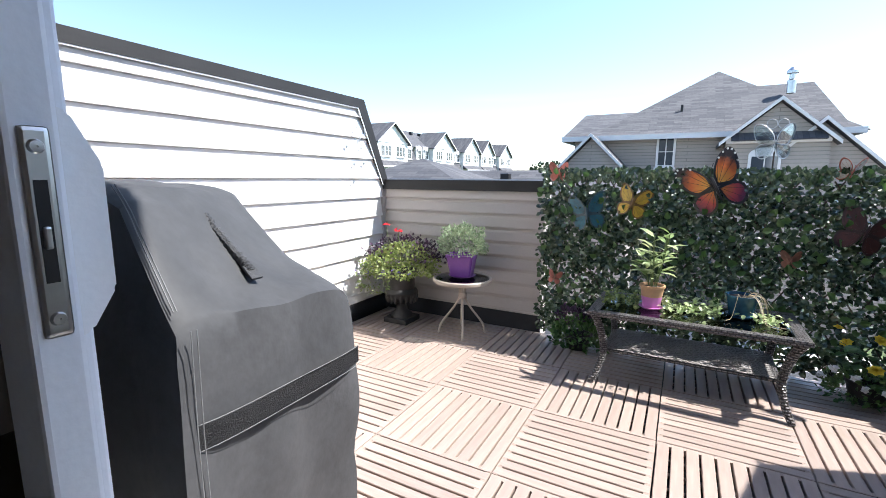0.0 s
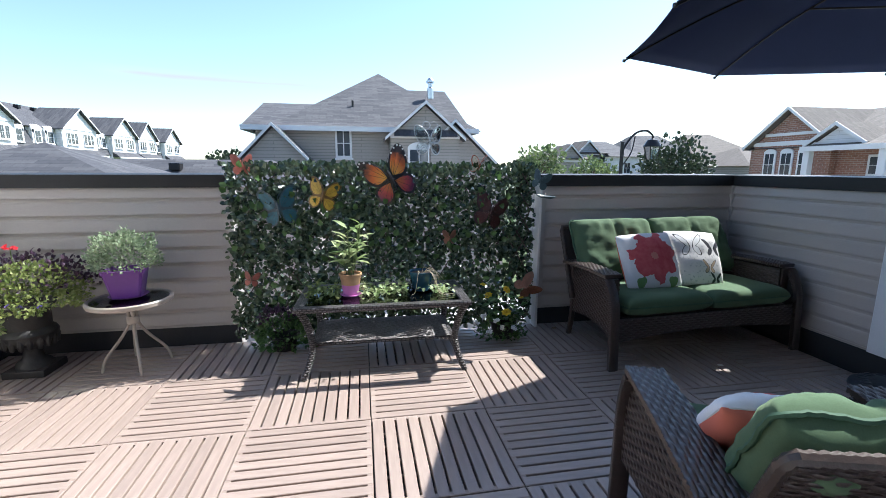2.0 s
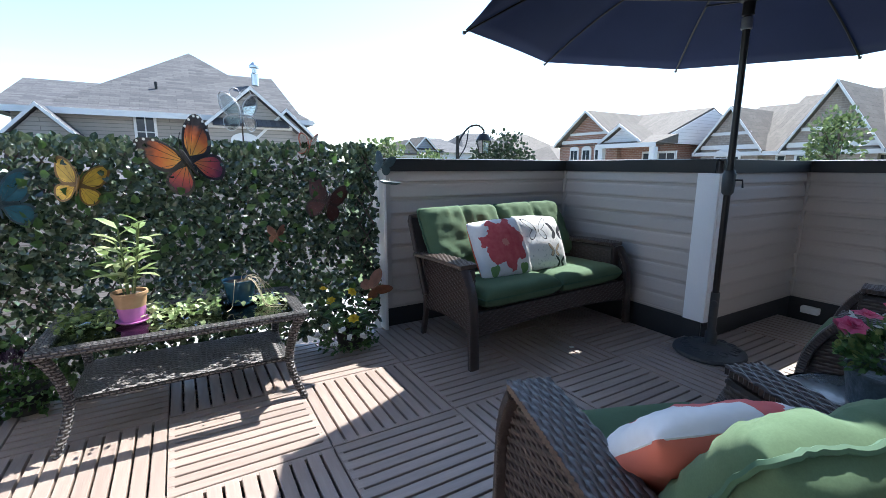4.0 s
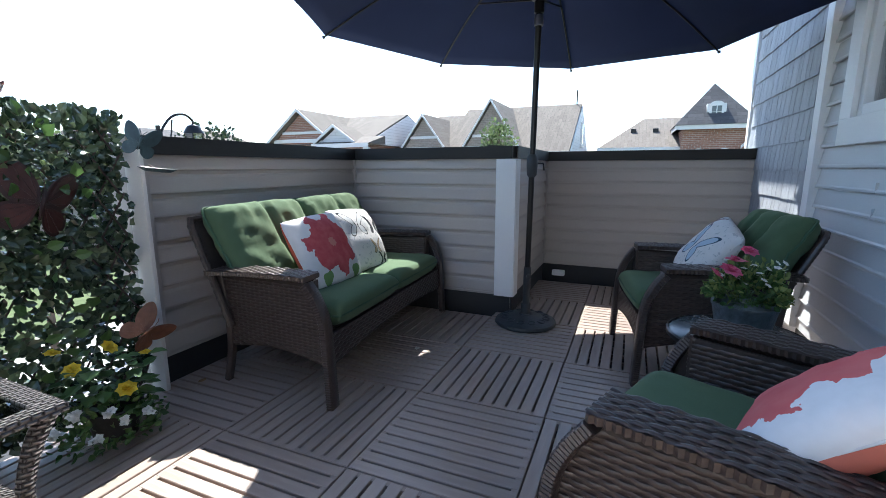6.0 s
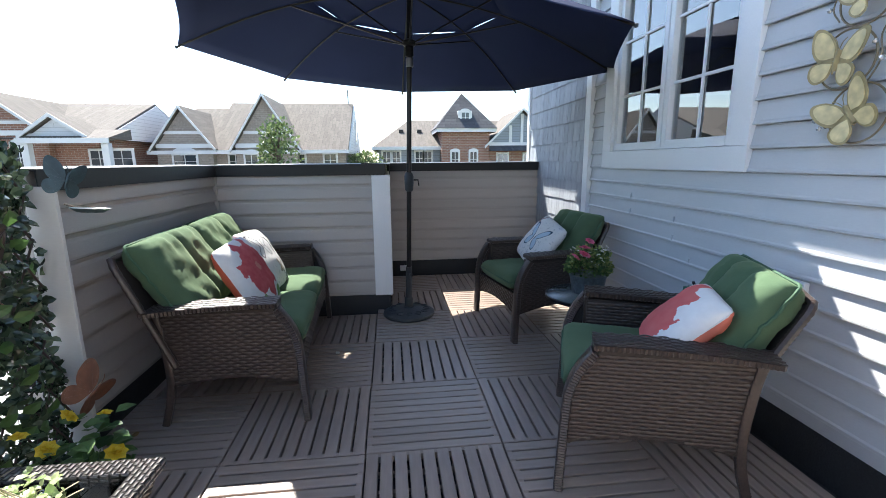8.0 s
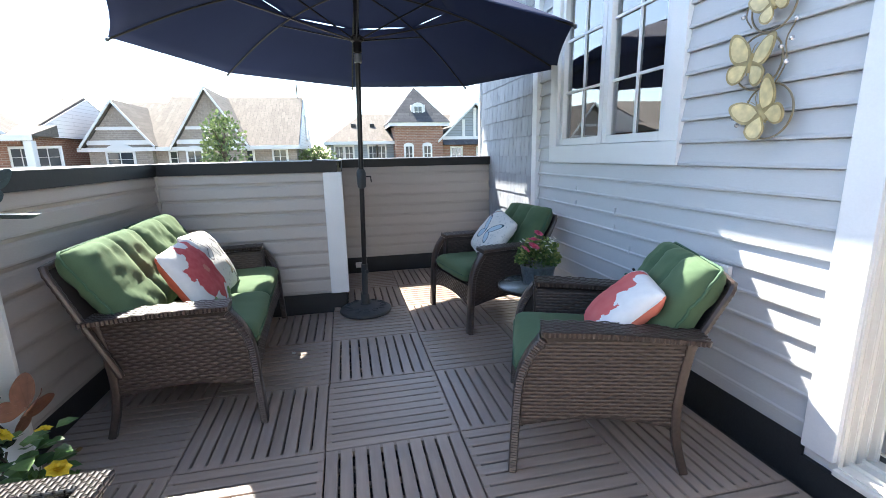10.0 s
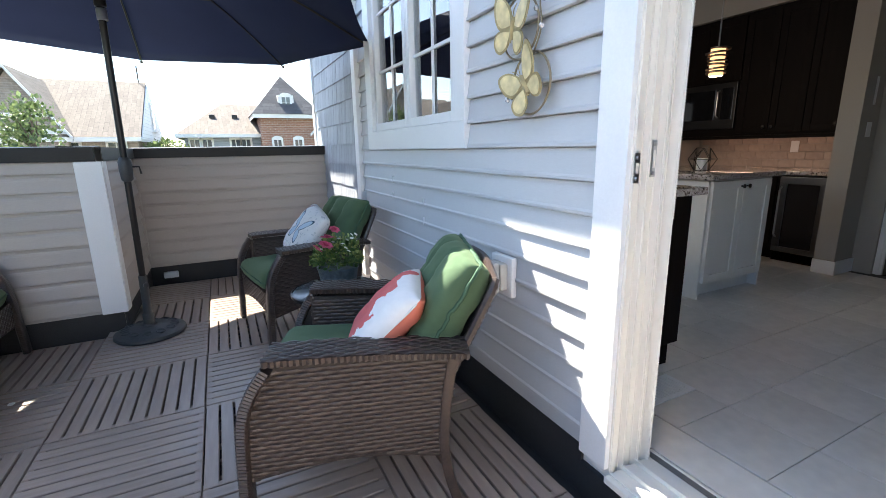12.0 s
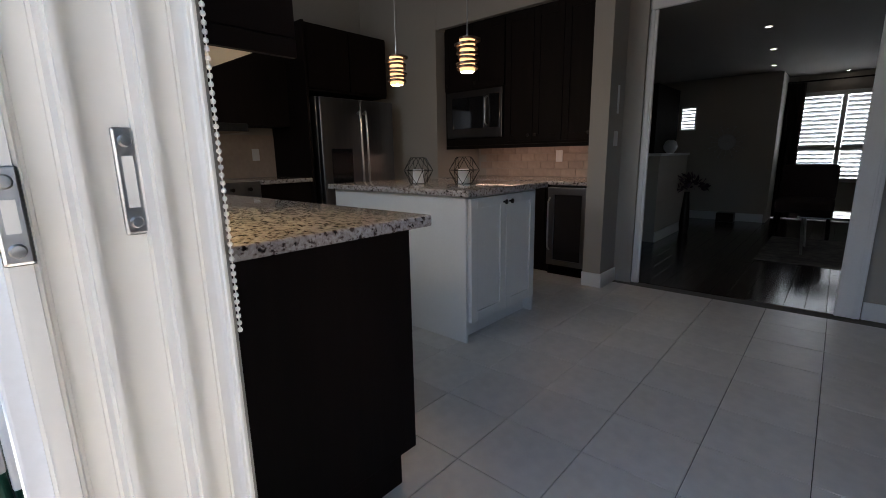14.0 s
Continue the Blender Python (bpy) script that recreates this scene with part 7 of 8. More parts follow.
part("light_strip", box(1.55, -3.55, 1.240, 2.75, -3.51, 1.254, 0.003), glow_mat("warm_under_cabinet_light", (1.0, 0.66, 0.50), 1.5), wcab, "glowing strip light under the cabinet")
mic = thing("microwave", "stainless built-in microwave with black window", "microwave")
part("frame", box(2.225, NY - 0.019, 1.325, 2.86, NY + 0.012, 1.745, 0.004), M_STEELDARK, mic)
part("window", box(2.42, NY + 0.012, 1.41, 2.79, NY + 0.018, 1.69, 0.003), M_DARKGLASS, mic)
part("control_panel", box(2.25, NY + 0.012, 1.41, 2.36, NY + 0.017, 1.70, 0.002), M_DARKGLASS, mic)
part("handle", tube([(2.385, NY + 0.012, 1.43), (2.385, NY + 0.045, 1.45), (2.385, NY + 0.045, 1.66), (2.385, NY + 0.012, 1.68)], 0.007, 8), M_SILVER, mic, smooth=True)
ncab = thing("base_cabinet", "espresso base cabinet in the niche", "cabinet")
part("body", box(1.775, -3.845, KZ + 0.10, 2.98, NY - 0.02, CT - 0.085, 0.003), M_ESPRESSO, ncab)
part("toe_kick", box(1.775, -3.845, KZ, 2.98, NY - 0.08, KZ + 0.099), M_ESPRESSO, ncab)
for k in range(2):
    shaker(ncab, 1.79 + 0.60 * k, 2.38 + 0.60 * k, KZ + 0.12, CT - 0.10, NY - 0.02, M_ESPRESSO, face=1)
solid("niche_worktop", box(1.385, -3.845, CT - 0.082, 2.982, NY + 0.005, CT - 0.05, 0.006), M_GRANITE, "granite worktop in the niche", "worktop")
wine = thing("wine_cooler", "stainless wine cooler with dark glass door", "wine cooler")
part("body", box(1.40, -3.80, KZ + 0.001, 1.765, NY - 0.03, CT - 0.09, 0.004), M_KNOB, wine)
d = part("door_frame", box(1.405, NY - 0.029, KZ + 0.09, 1.76, NY + 0.006, KZ + 0.135, 0.004), M_STEEL, wine)
for b in ((1.405, CT - 0.16, 1.76, CT - 0.10), (1.405, KZ + 0.135, 1.46, CT - 0.16), (1.705, KZ + 0.135, 1.76, CT - 0.16)):
    part("frame_bar", box(b[0], NY - 0.029, b[1], b[2], NY + 0.006, b[3], 0.004), M_STEEL, d)
part("door_glass", box(1.458, NY - 0.02, KZ + 0.13, 1.707, NY - 0.012, CT - 0.155), M_DARKGLASS, d)
part("handle", tube([(1.735, NY + 0.006, KZ + 0.22), (1.735, NY + 0.04, KZ + 0.25), (1.735, NY + 0.04, 0.78), (1.735, NY + 0.006, 0.81)], 0.008, 8), M_SILVER, wine, smooth=True)
part("kick_grille", box(1.405, NY - 0.05, KZ + 0.01, 1.76, NY - 0.03, KZ + 0.08, 0.002), M_KNOB, wine)
bsplash = thing("backsplash", "stone tile backsplash lit by the strip light", "backsplash", kind="structure")
st_me = mesh_of("splash_tile", box(0.0015, 0, 0.0015, 0.148, 0.008, 0.0735, 0.0015, 1), M_SPLASH)
for r in range(4):
    for c in range(11):
        x = 1.385 + c * 0.1495 - (0.0747 if r % 2 else 0)
        if x < 1.38 or x + 0.149 > 2.98:
            continue
        part("splash_tile", st_me, None, bsplash, at=pose(x, -3.848, CT - 0.05 + r * 0.075))
part("outlet_plate", box(1.97, -3.840, 1.09, 2.04, -3.833, 1.20, 0.003), M_WHITE, bsplash)
jars = thing("bottle", "clear glass bottle on the niche worktop", "bottle", at=pose(1.50, -3.45, CT - 0.05))
part("glass", lathe([(0, 0.002), (0.03, 0.002), (0.032, 0.10), (0.012, 0.15), (0.012, 0.19), (0.009, 0.19), (0.009, 0.15), (0, 0.10)], 16), M_CLEAR, jars, smooth=True)
for z in (1.27, 1.55):
    solid("wall_switch", box(1.2285, -3.24, z - 0.055, 1.2345, -3.17, z + 0.055, 0.003) if z < 1.4 else box(1.2285, -3.23, z - 0.10, 1.2345, -3.20, z + 0.10, 0.003), M_WHITE, "white wall switch plate", "switch")
vent = thing("floor_register", "white metal floor vent beside the cabinet", "floor vent", at=pose(0.72, -0.36, KZ))
part("frame", box(-0.075, -0.16, 0.0, 0.075, 0.16, 0.006, 0.002), M_WHITE, vent)
for k in range(14):
    part("slat", box(-0.055, -0.142 + k * 0.0205, 0.006, 0.055, -0.130 + k * 0.0205, 0.009, 0.001), M_WHITE, vent)

# ---- the living room beyond ----
LY = -7.55
lwall = lambda name, *b: solid(name, box(*b), M_LWALL, "painted taupe living room wall", "wall", kind="structure")
solid("floor_living", box(-3.0, LY - 1.2, KZ - 0.2, 3.6, -3.405, KZ - 0.012), M_GROUT, "subfloor of the living room", "floor", kind="structure")
boards = thing("floor_boards", "dark stained hardwood floor", "floor", kind="structure")
for k in range(30):
    x = -1.2 + k * 0.11
    for y0, y1 in ((LY - 0.6, -6.1), (-6.098, -4.6), (-4.598, -3.41)):
        off = 0.35 * ((k * 37) % 7) / 7 - 0.17
        part("floor_board", box(x, y0 + (off if y0 > LY else 0), KZ - 0.011, x + 0.1085, y1 + (off if y1 < -3.5 else 0) - 0.002, KZ - 0.001, 0.001, 1), M_HARDWOOD, boards)
lwall("wall_living_back", 0.68, LY - 0.12, KZ, 3.5, LY, KC)
lwall("wall_living_jog", 0.66, LY - 0.75, KZ, 0.679, LY, KC)
for b in ((-3.0, KZ, 0.02 - 0.35, KC), (0.50, KZ, 0.66, KC), (-0.33, KZ, 0.50, 0.74), (-0.33, 1.92, 0.50, KC)):
    lwall("wall_living_window", b[0], LY - 0.85, b[1], b[2], LY - 0.75, b[3])
lwall("wall_living_side_west", -3.12, LY - 0.8, KZ, -3.0, -3.52, KC)
lwall("wall_living_side_east", 3.5, LY - 0.1, KZ, 3.62, -3.9, KC)
solid("ceiling_living", box(-3.1, LY - 0.9, 2.20, 3.6, -3.525, 2.32), M_LCEIL, "white living room ceiling, its dimness put into the colour", "ceiling", kind="structure")
for x, y in ((0.552, -4.72), (0.623, -5.82), (0.723, -6.956), (0.022, -8.15)):
    pl = thing("pot_light", "small recessed ceiling light, lit", "ceiling light", "living room pot lights", pose(x, y, 2.198))
    part("trim", lathe([(0.018, 0), (0.030, -0.003), (0.030, 0.001), (0.018, 0.001)], 20), M_WHITE, pl)
    part("lens", lathe([(0, -0.001), (0.0175, -0.001)], 20), glow_mat("pot_light_glow_" + str(len(bpy.data.materials)), (1.0, 0.93, 0.82), 5), pl)
# window with shutters, daylight behind it
lw = thing("window_2", "living room window with white louvred shutters", "window", kind="structure")
for b in ((-0.37, 0.70, -0.31, 1.96), (0.46, 0.70, 0.52, 1.96), (-0.31, 0.70, 0.46, 0.76), (-0.31, 1.90, 0.46, 1.96), (-0.02, 0.76, 0.035, 1.90), (-0.31, 1.15, -0.02, 1.19), (0.035, 1.15, 0.46, 1.19)):
    part("frame", box(b[0], LY - 0.752, b[1], b[2], LY - 0.715, b[3], 0.004), M_WHITE, lw)
for x0, x1 in ((-0.305, -0.025), (0.04, 0.455)):
    for k in range(19):
        part("louvre", box(x0, -0.026, -0.004, x1, 0.026, 0.004, 0.002), M_WHITE, lw, at=pose(0, LY - 0.742, 0.79 + k * 0.0595, 50, 0, 0))
solid("backdrop_street", box(-6, LY - 3.02, -1.0, 7, LY - 3.0, 4.5), glow_mat("bright_daylight_street", (0.85, 0.92, 1.0), 1.0), "bright daylight outside the living room window", "backdrop", kind="structure")
sw = thing("window_3", "small square window with white shutters", "window", kind="structure")
part("glass", box(1.68, LY + 0.002, 1.50, 1.86, LY + 0.006, 1.80), glow_mat("small_window_daylight", (0.85, 0.92, 1.0), 0.6), sw)
for k in range(6):
    part("louvre", box(1.68, LY + 0.008, 1.51 + k * 0.05, 1.86, LY + 0.014, 1.53 + k * 0.05, 0.002), M_WHITE, sw)
for b in ((1.655, 1.475, 1.68, 1.825), (1.86, 1.475, 1.885, 1.825), (1.68, 1.475, 1.86, 1.50), (1.68, 1.80, 1.86, 1.825)):
    part("frame", box(b[0], LY + 0.002, b[1], b[2], LY + 0.03, b[3], 0.003), M_WHITE, sw)
mir = thing("sunburst_mirror", "round silver sunburst wall mirror", "mirror", at=pose(1.235, LY + 0.012, 1.29))
part("glass", lathe([(0, 0.006), (0.11, 0.006), (0.115, 0.0), (0, 0)], 28, pose(0, 0, 0, -90, 0, 0)), M_SILVER, mir, smooth=True)
for k in range(16):
    a = radians(22.5 * k)
    r = 0.23 if k % 2 else 0.19
    ray_ = part("ray", tube([(0.11 * math.cos(a), 0.008, 0.11 * math.sin(a)), (r * math.cos(a), 0.008, r * math.sin(a))], 0.003, 5), M_SILVER, mir)
    part("bead", lathe([(0, -0.016), (0.016, 0), (0, 0.016)], 8, pose(r * math.cos(a), 0.012, r * math.sin(a))), M_SILVER, ray_)
hw = solid("wall_half", box(1.46, -6.35, KZ, 1.66, -5.15, 1.12), M_LWALL, "half-height living room wall", "wall", kind="structure")
solid("wall_half_cap", box(1.44, -6.37, 1.121, 1.68, -5.13, 1.15, 0.004), M_WHITE, "white ledge on the half-height wall", "ledge", kind="structure")
tv = thing("dark_cabinet", "tall dark cabinet behind the half wall", "cabinet")
part("body", box(1.75, -6.9, KZ, 2.2, -5.9, 2.0, 0.01), M_ESPRESSO, tv)
vase = solid("globe_vase", lathe([(0, 0), (0.04, 0), (0.075, 0.05), (0.08, 0.09), (0.06, 0.14), (0.03, 0.16), (0.025, 0.16), (0, 0.10)], 24), M_WHITE, "white globe vase on the half-height wall", "vase", smooth=True, at=pose(1.56, -5.9, 1.15))
ac = thing("accent_chair", "dark accent chair near the shuttered window", "chair", at=pose(0.22, -6.75, KZ, 0, 0, 0))
M_ACC = mat("dark_chair_fabric", (0.055, 0.035, 0.035), 0.9, bump=(60, 0.4))
part("seat", box(-0.28, -0.27, 0.28, 0.28, 0.30, 0.44, 0.05, 3), M_ACC, ac, smooth=True)
part("backrest", box(-0.28, -0.34, 0.40, 0.28, -0.22, 0.84, 0.05, 3), M_ACC, ac, smooth=True)
for x in (-0.24, 0.24):
    for y in (-0.26, 0.26):
        part("leg", tube([(x, y, 0.29), (x * 1.08, y * 1.08, 0.0)], 0.018, 8), M_ESPRESSO, ac, smooth=True)
rug = solid("area_rug", box(-0.55, -6.35, KZ - 0.0005, 0.46, -4.85, KZ + 0.009, 0.003), mat("mottled_grey_rug", (0.14, 0.125, 0.115), 0.95, grain=(14, 0.5), stain=(5, 0.5), bump=(90, 0.6)), "mottled grey area rug on the hardwood", "rug")
ct = thing("glass_table", "low living room table with chrome legs", "table", at=pose(-0.12, -5.55, KZ + 0.009))
part("top", box(-0.32, -0.32, 0.37, 0.32, 0.32, 0.385, 0.003), M_DARKGLASS, ct)
for x in (-0.28, 0.28):
    for y in (-0.28, 0.28):
        part("leg", tube([(x, y, 0.37), (x * 0.9, y * 0.9, 0.0)], 0.011, 8), M_SILVER, ct, smooth=True)
solid("floor_speaker", box(1.02, LY + 0.03, KZ, 1.24, LY + 0.2, KZ + 0.13, 0.01), M_KNOB, "small black box standing by the living room wall", "box")
for b in ((0.69, LY, 3.4, LY + 0.014), (1.445, -6.35, 1.4599, -5.15)):
    solid("baseboard", box(b[0], b[1], KZ, b[2], b[3], KZ + 0.12, 0.003), M_WHITE, "white painted baseboard", "baseboard", kind="structure")

cur = thing("curtain", "dark curtain hanging beside the shuttered window", "curtain", at=pose(0.60, LY - 0.66, KZ))
bm = bmesh.new()
rows_ = []
for k in range(33):
    x = -0.16 + 0.28 * k / 32
    rows_.append([bm.verts.new((x, 0.025 * math.sin(k * 1.4) + 0.01 * math.sin(k * 0.5), z)) for z in (0.02, 1.0, 1.95)])
for p_, q_ in zip(rows_, rows_[1:]):
    for k in range(2):
        bm.faces.new((p_[k], q_[k], q_[k + 1], p_[k + 1]))
bmesh.ops.solidify(bm, geom=bm.faces[:], thickness=0.004)
part("drape", bm, M_ACC, cur, smooth=True)
part("rod", tube([(-0.95, 0.0, 1.965), (0.12, 0.0, 1.965)], 0.011, 8), M_KNOB, cur, smooth=True)
rng = random.Random(71)
tallv = thing("vase_plant", "tall slim vase with dark leaves beside the half wall", "potted plant", at=pose(1.36, -6.05, KZ))
part("vase", lathe([(0, 0), (0.05, 0), (0.06, 0.1), (0.045, 0.35), (0.03, 0.5), (0.035, 0.52), (0.028, 0.52), (0, 0.4)], 20), M_KNOB, tallv, smooth=True)
leaves("foliage", mound(rng, (-0.03, 0, 0.60), 0.14, 0.14, 0.11, 60, 0.10, 0.05, -0.5), M_PLUM, tallv, 0.25)


# ---- the neighbourhood ----
GZ = -4.2
M_CONC = mat("pale_concrete", (0.46, 0.45, 0.43), 0.85, grain=(4, 0.1), stain=(0.3, 0.15), bump=(20, 0.2))
M_FASCIA = mat("white_fascia", (0.66, 0.66, 0.66), 0.5, grain=(5, 0.03), stain=(1, 0.05), bump=None)


def wedge(points, faces):
    bm = bmesh.new()
    vs = [bm.verts.new(p) for p in points]
    for f in faces:
        bm.faces.new([vs[i] for i in f])
    bmesh.ops.recalc_face_normals(bm, faces=bm.faces[:])
    return bm


def hip(x0, x1, y0, y1, ze, zr, rx0, rx1, ry0, ry1):
    """A closed roof from an eave rectangle up to a ridge line or point."""
    if abs(rx1 - rx0) < 0.01 and abs(ry1 - ry0) < 0.01:
        return wedge([(x0, y0, ze), (x1, y0, ze), (x1, y1, ze), (x0, y1, ze), (rx0, ry0, zr)], ((3, 2, 1, 0), (0, 1, 4), (1, 2, 4), (2, 3, 4), (3, 0, 4)))
    if abs(ry1 - ry0) < 0.01:
        return wedge([(x0, y0, ze), (x1, y0, ze), (x1, y1, ze), (x0, y1, ze), (rx0, ry0, zr), (rx1, ry1, zr)], ((3, 2, 1, 0), (0, 1, 5, 4), (1, 2, 5), (2, 3, 4, 5), (3, 0, 4)))
    return wedge([(x0, y0, ze), (x1, y0, ze), (x1, y1, ze), (x0, y1, ze), (rx0, ry0, zr), (rx1, ry1, zr)], ((3, 2, 1, 0), (0, 1, 4), (1, 2, 5, 4), (2, 3, 5), (3, 0, 4, 5)))


def edge_fascia(parent, x0, x1, y0, y1, ze, t=0.20):
    for b in ((x0, y0, x1, y0 + 0.03), (x0, y1 - 0.03, x1, y1), (x0, y0 + 0.03, x0 + 0.03, y1 - 0.03), (x1 - 0.03, y0 + 0.03, x1, y1 - 0.03)):
        part("gutter", box(b[0], b[1], ze - t, b[2], b[3], ze - 0.001), M_FASCIA, parent)


def facing(way, at):
    """Local frame of a facade: x to the viewer's right, -y towards the viewer. way: 'S' faces -y, 'W' faces -x, 'E' faces +x."""
    return Matrix.Translation(at) @ pose(0, 0, 0, 0, 0, {"S": 0, "W": -90, "E": 90}[way])


def gable(parent, f, half, z0, z1, depth, wall, roof, over=0.3, drop=0.0, band=True):
    """A gable that faces the viewer in the frame f: wall, roof slopes, white barge boards."""
    part("gable_wall", prism([(-half, z0 - drop), (half, z0 - drop), (half, z0), (0, z1), (-half, z0)], depth), wall, parent, at=f)
    k = (z1 - z0) / half
    e = half + over
    for s in (-1, 1):
        part("roof_slope", prism([(0, z1 + 0.05), (s * e, z1 + 0.05 - k * e), (s * e, z1 + 0.17 - k * e), (0, z1 + 0.17)], depth + over), roof, parent, at=f @ pose(0, -over, 0))
        part("barge_board", prism([(0, z1 + 0.05), (s * e, z1 + 0.05 - k * e), (s * e, z1 + 0.178 - k * e), (0, z1 + 0.178)], 0.05), M_FASCIA, parent, at=f @ pose(0, -over - 0.051, 0))
    if band:
        part("gable_band", box(-half, -0.05, z0 - 0.04, half, 0.0, z0 + 0.14), M_FASCIA, parent, at=f)


def pane_window(parent, f, x, z0, w, h, arch=False, bars=True):
    """A far window: casing, dark panes, bars, sill."""
    win = part("window", box(x - w / 2 - 0.09, -0.06, z0 - 0.09, x + w / 2 + 0.09, 0.0, z0 + h + 0.09, 0.01, 1), M_FASCIA, parent, at=f)
    m = Matrix.Identity(4)
    for k, (a, b) in enumerate(((x - w / 2, x - 0.02), (x + 0.02, x + w / 2))):
        for c, d in ((z0, z0 + h * 0.49), (z0 + h * 0.52, z0 + h)) if bars else ((z0, z0 + h),):
            part("pane", box(a, -0.072, c, b, -0.061, d), M_DARKPANE, win)
    if arch:
        part("window_arch", lathe([(0, 0), (w / 2 + 0.09, 0), (w / 2 + 0.09, 0.06), (0, 0.06)], 20, Matrix.Translation((x, -0.001, z0 + h + 0.05)) @ pose(0, 0, 0, 90, 0, 0) @ Matrix.Diagonal((1, 0.55, 1, 1))), M_FASCIA, win)
    part("sill", box(x - w / 2 - 0.13, -0.13, z0 - 0.17, x + w / 2 + 0.13, -0.0, z0 - 0.091), M_FASCIA, win)
    return win


def house_at(name, label):
    return thing(name, label, "house")


solid("ground", box(-1500, -1500, GZ - 0.1, 1500, 1500, GZ), M_GROUND, "mown lawn and gardens below the deck", "ground", kind="structure")
solid("road", box(-20, 3.8, GZ, 16.5, 17.5, GZ + 0.02), M_CONC, "pale concrete lane below the deck", "road", kind="structure")
under = thing("house_below_deck", "brick storey that carries the deck", "building", kind="structure")
part("wall", box(LEFT_X - 2.0, -9.5, GZ, FAR_X + 0.15, PAR_Y + 0.15, -0.255), M_BRICK, under)

# grey house behind the leaf screen
h = house_at("grey_house", "large grey sided house with dark shingle roof")
part("wall", box(-4.35, 20.0, GZ, 4.75, 30.5, 2.95), M_FARGREY, h)
part("roof", hip(-3.9, 5.35, 19.9, 32.0, 2.95, 6.45, 1.04, 1.04, 26.0, 26.0), M_SHINGLE, h)
part("roof_wing", hip(-4.85, 1.5, 19.55, 28.5, 2.95, 4.47, -4.72, 1.0, 24.0, 24.0), M_SHINGLE, h)
part("roof_ridge_wing", hip(0.8, 5.6, 22.0, 31.6, 2.95, 5.80, 2.0, 4.95, 27.0, 27.0), M_SHINGLE, h)
edge_fascia(h, -4.82, 5.15, 19.5, 30.9, 3.02)
f = facing("S", (-3.40, 18.6, 0))
gable(h, f, 2.55, 0.25, 2.85, 3.0, M_FARGREY, M_SHINGLE, 0.25, 4.4)
part("brace", box(-1.35, -0.06, -0.2, -1.20, 0, 1.4), M_FASCIA, h, at=f)
part("brace", box(1.20, -0.06, -0.2, 1.35, 0, 1.4), M_FASCIA, h, at=f)
f = facing("S", (2.62, 18.6, 0))
gable(h, f, 1.45, 2.55, 3.82, 3.5, M_FARGREY, M_SHINGLE, 0.22, 6.7)
part("pent_roof", prism([(-0.35, 2.58), (0, 2.86), (0, 2.58)], 2.6), M_SHINGLE, h, at=f @ pose(1.3, 0, 0, 0, 0, 90))
pane_window(h, f, -0.28, 1.05, 0.75, 1.0, True)
f2 = facing("S", (3.9, 18.9, 0))
gable(h, f2, 2.3, 0.95, 3.15, 3.0, M_FARGREY, M_SHINGLE, 0.25, 5.1, False)
f = facing("S", (0, 20.0, 0))
pane_window(h, f, -0.76, 1.82, 0.52, 1.04)
pipe = part("roof_vent", lathe([(0.16, 4.75), (0.16, 5.25), (0.10, 5.3), (0.10, 5.5), (0.2, 5.52), (0.2, 5.62), (0.08, 5.75), (0, 5.75)], 16, Matrix.Translation((3.5, 23.0, 0))), M_SILVER, h, smooth=True)
part("pipe_stack", tube([(-0.35, 22.0, 4.05), (-0.35, 22.0, 4.42)], 0.05, 8), M_POLE, h)

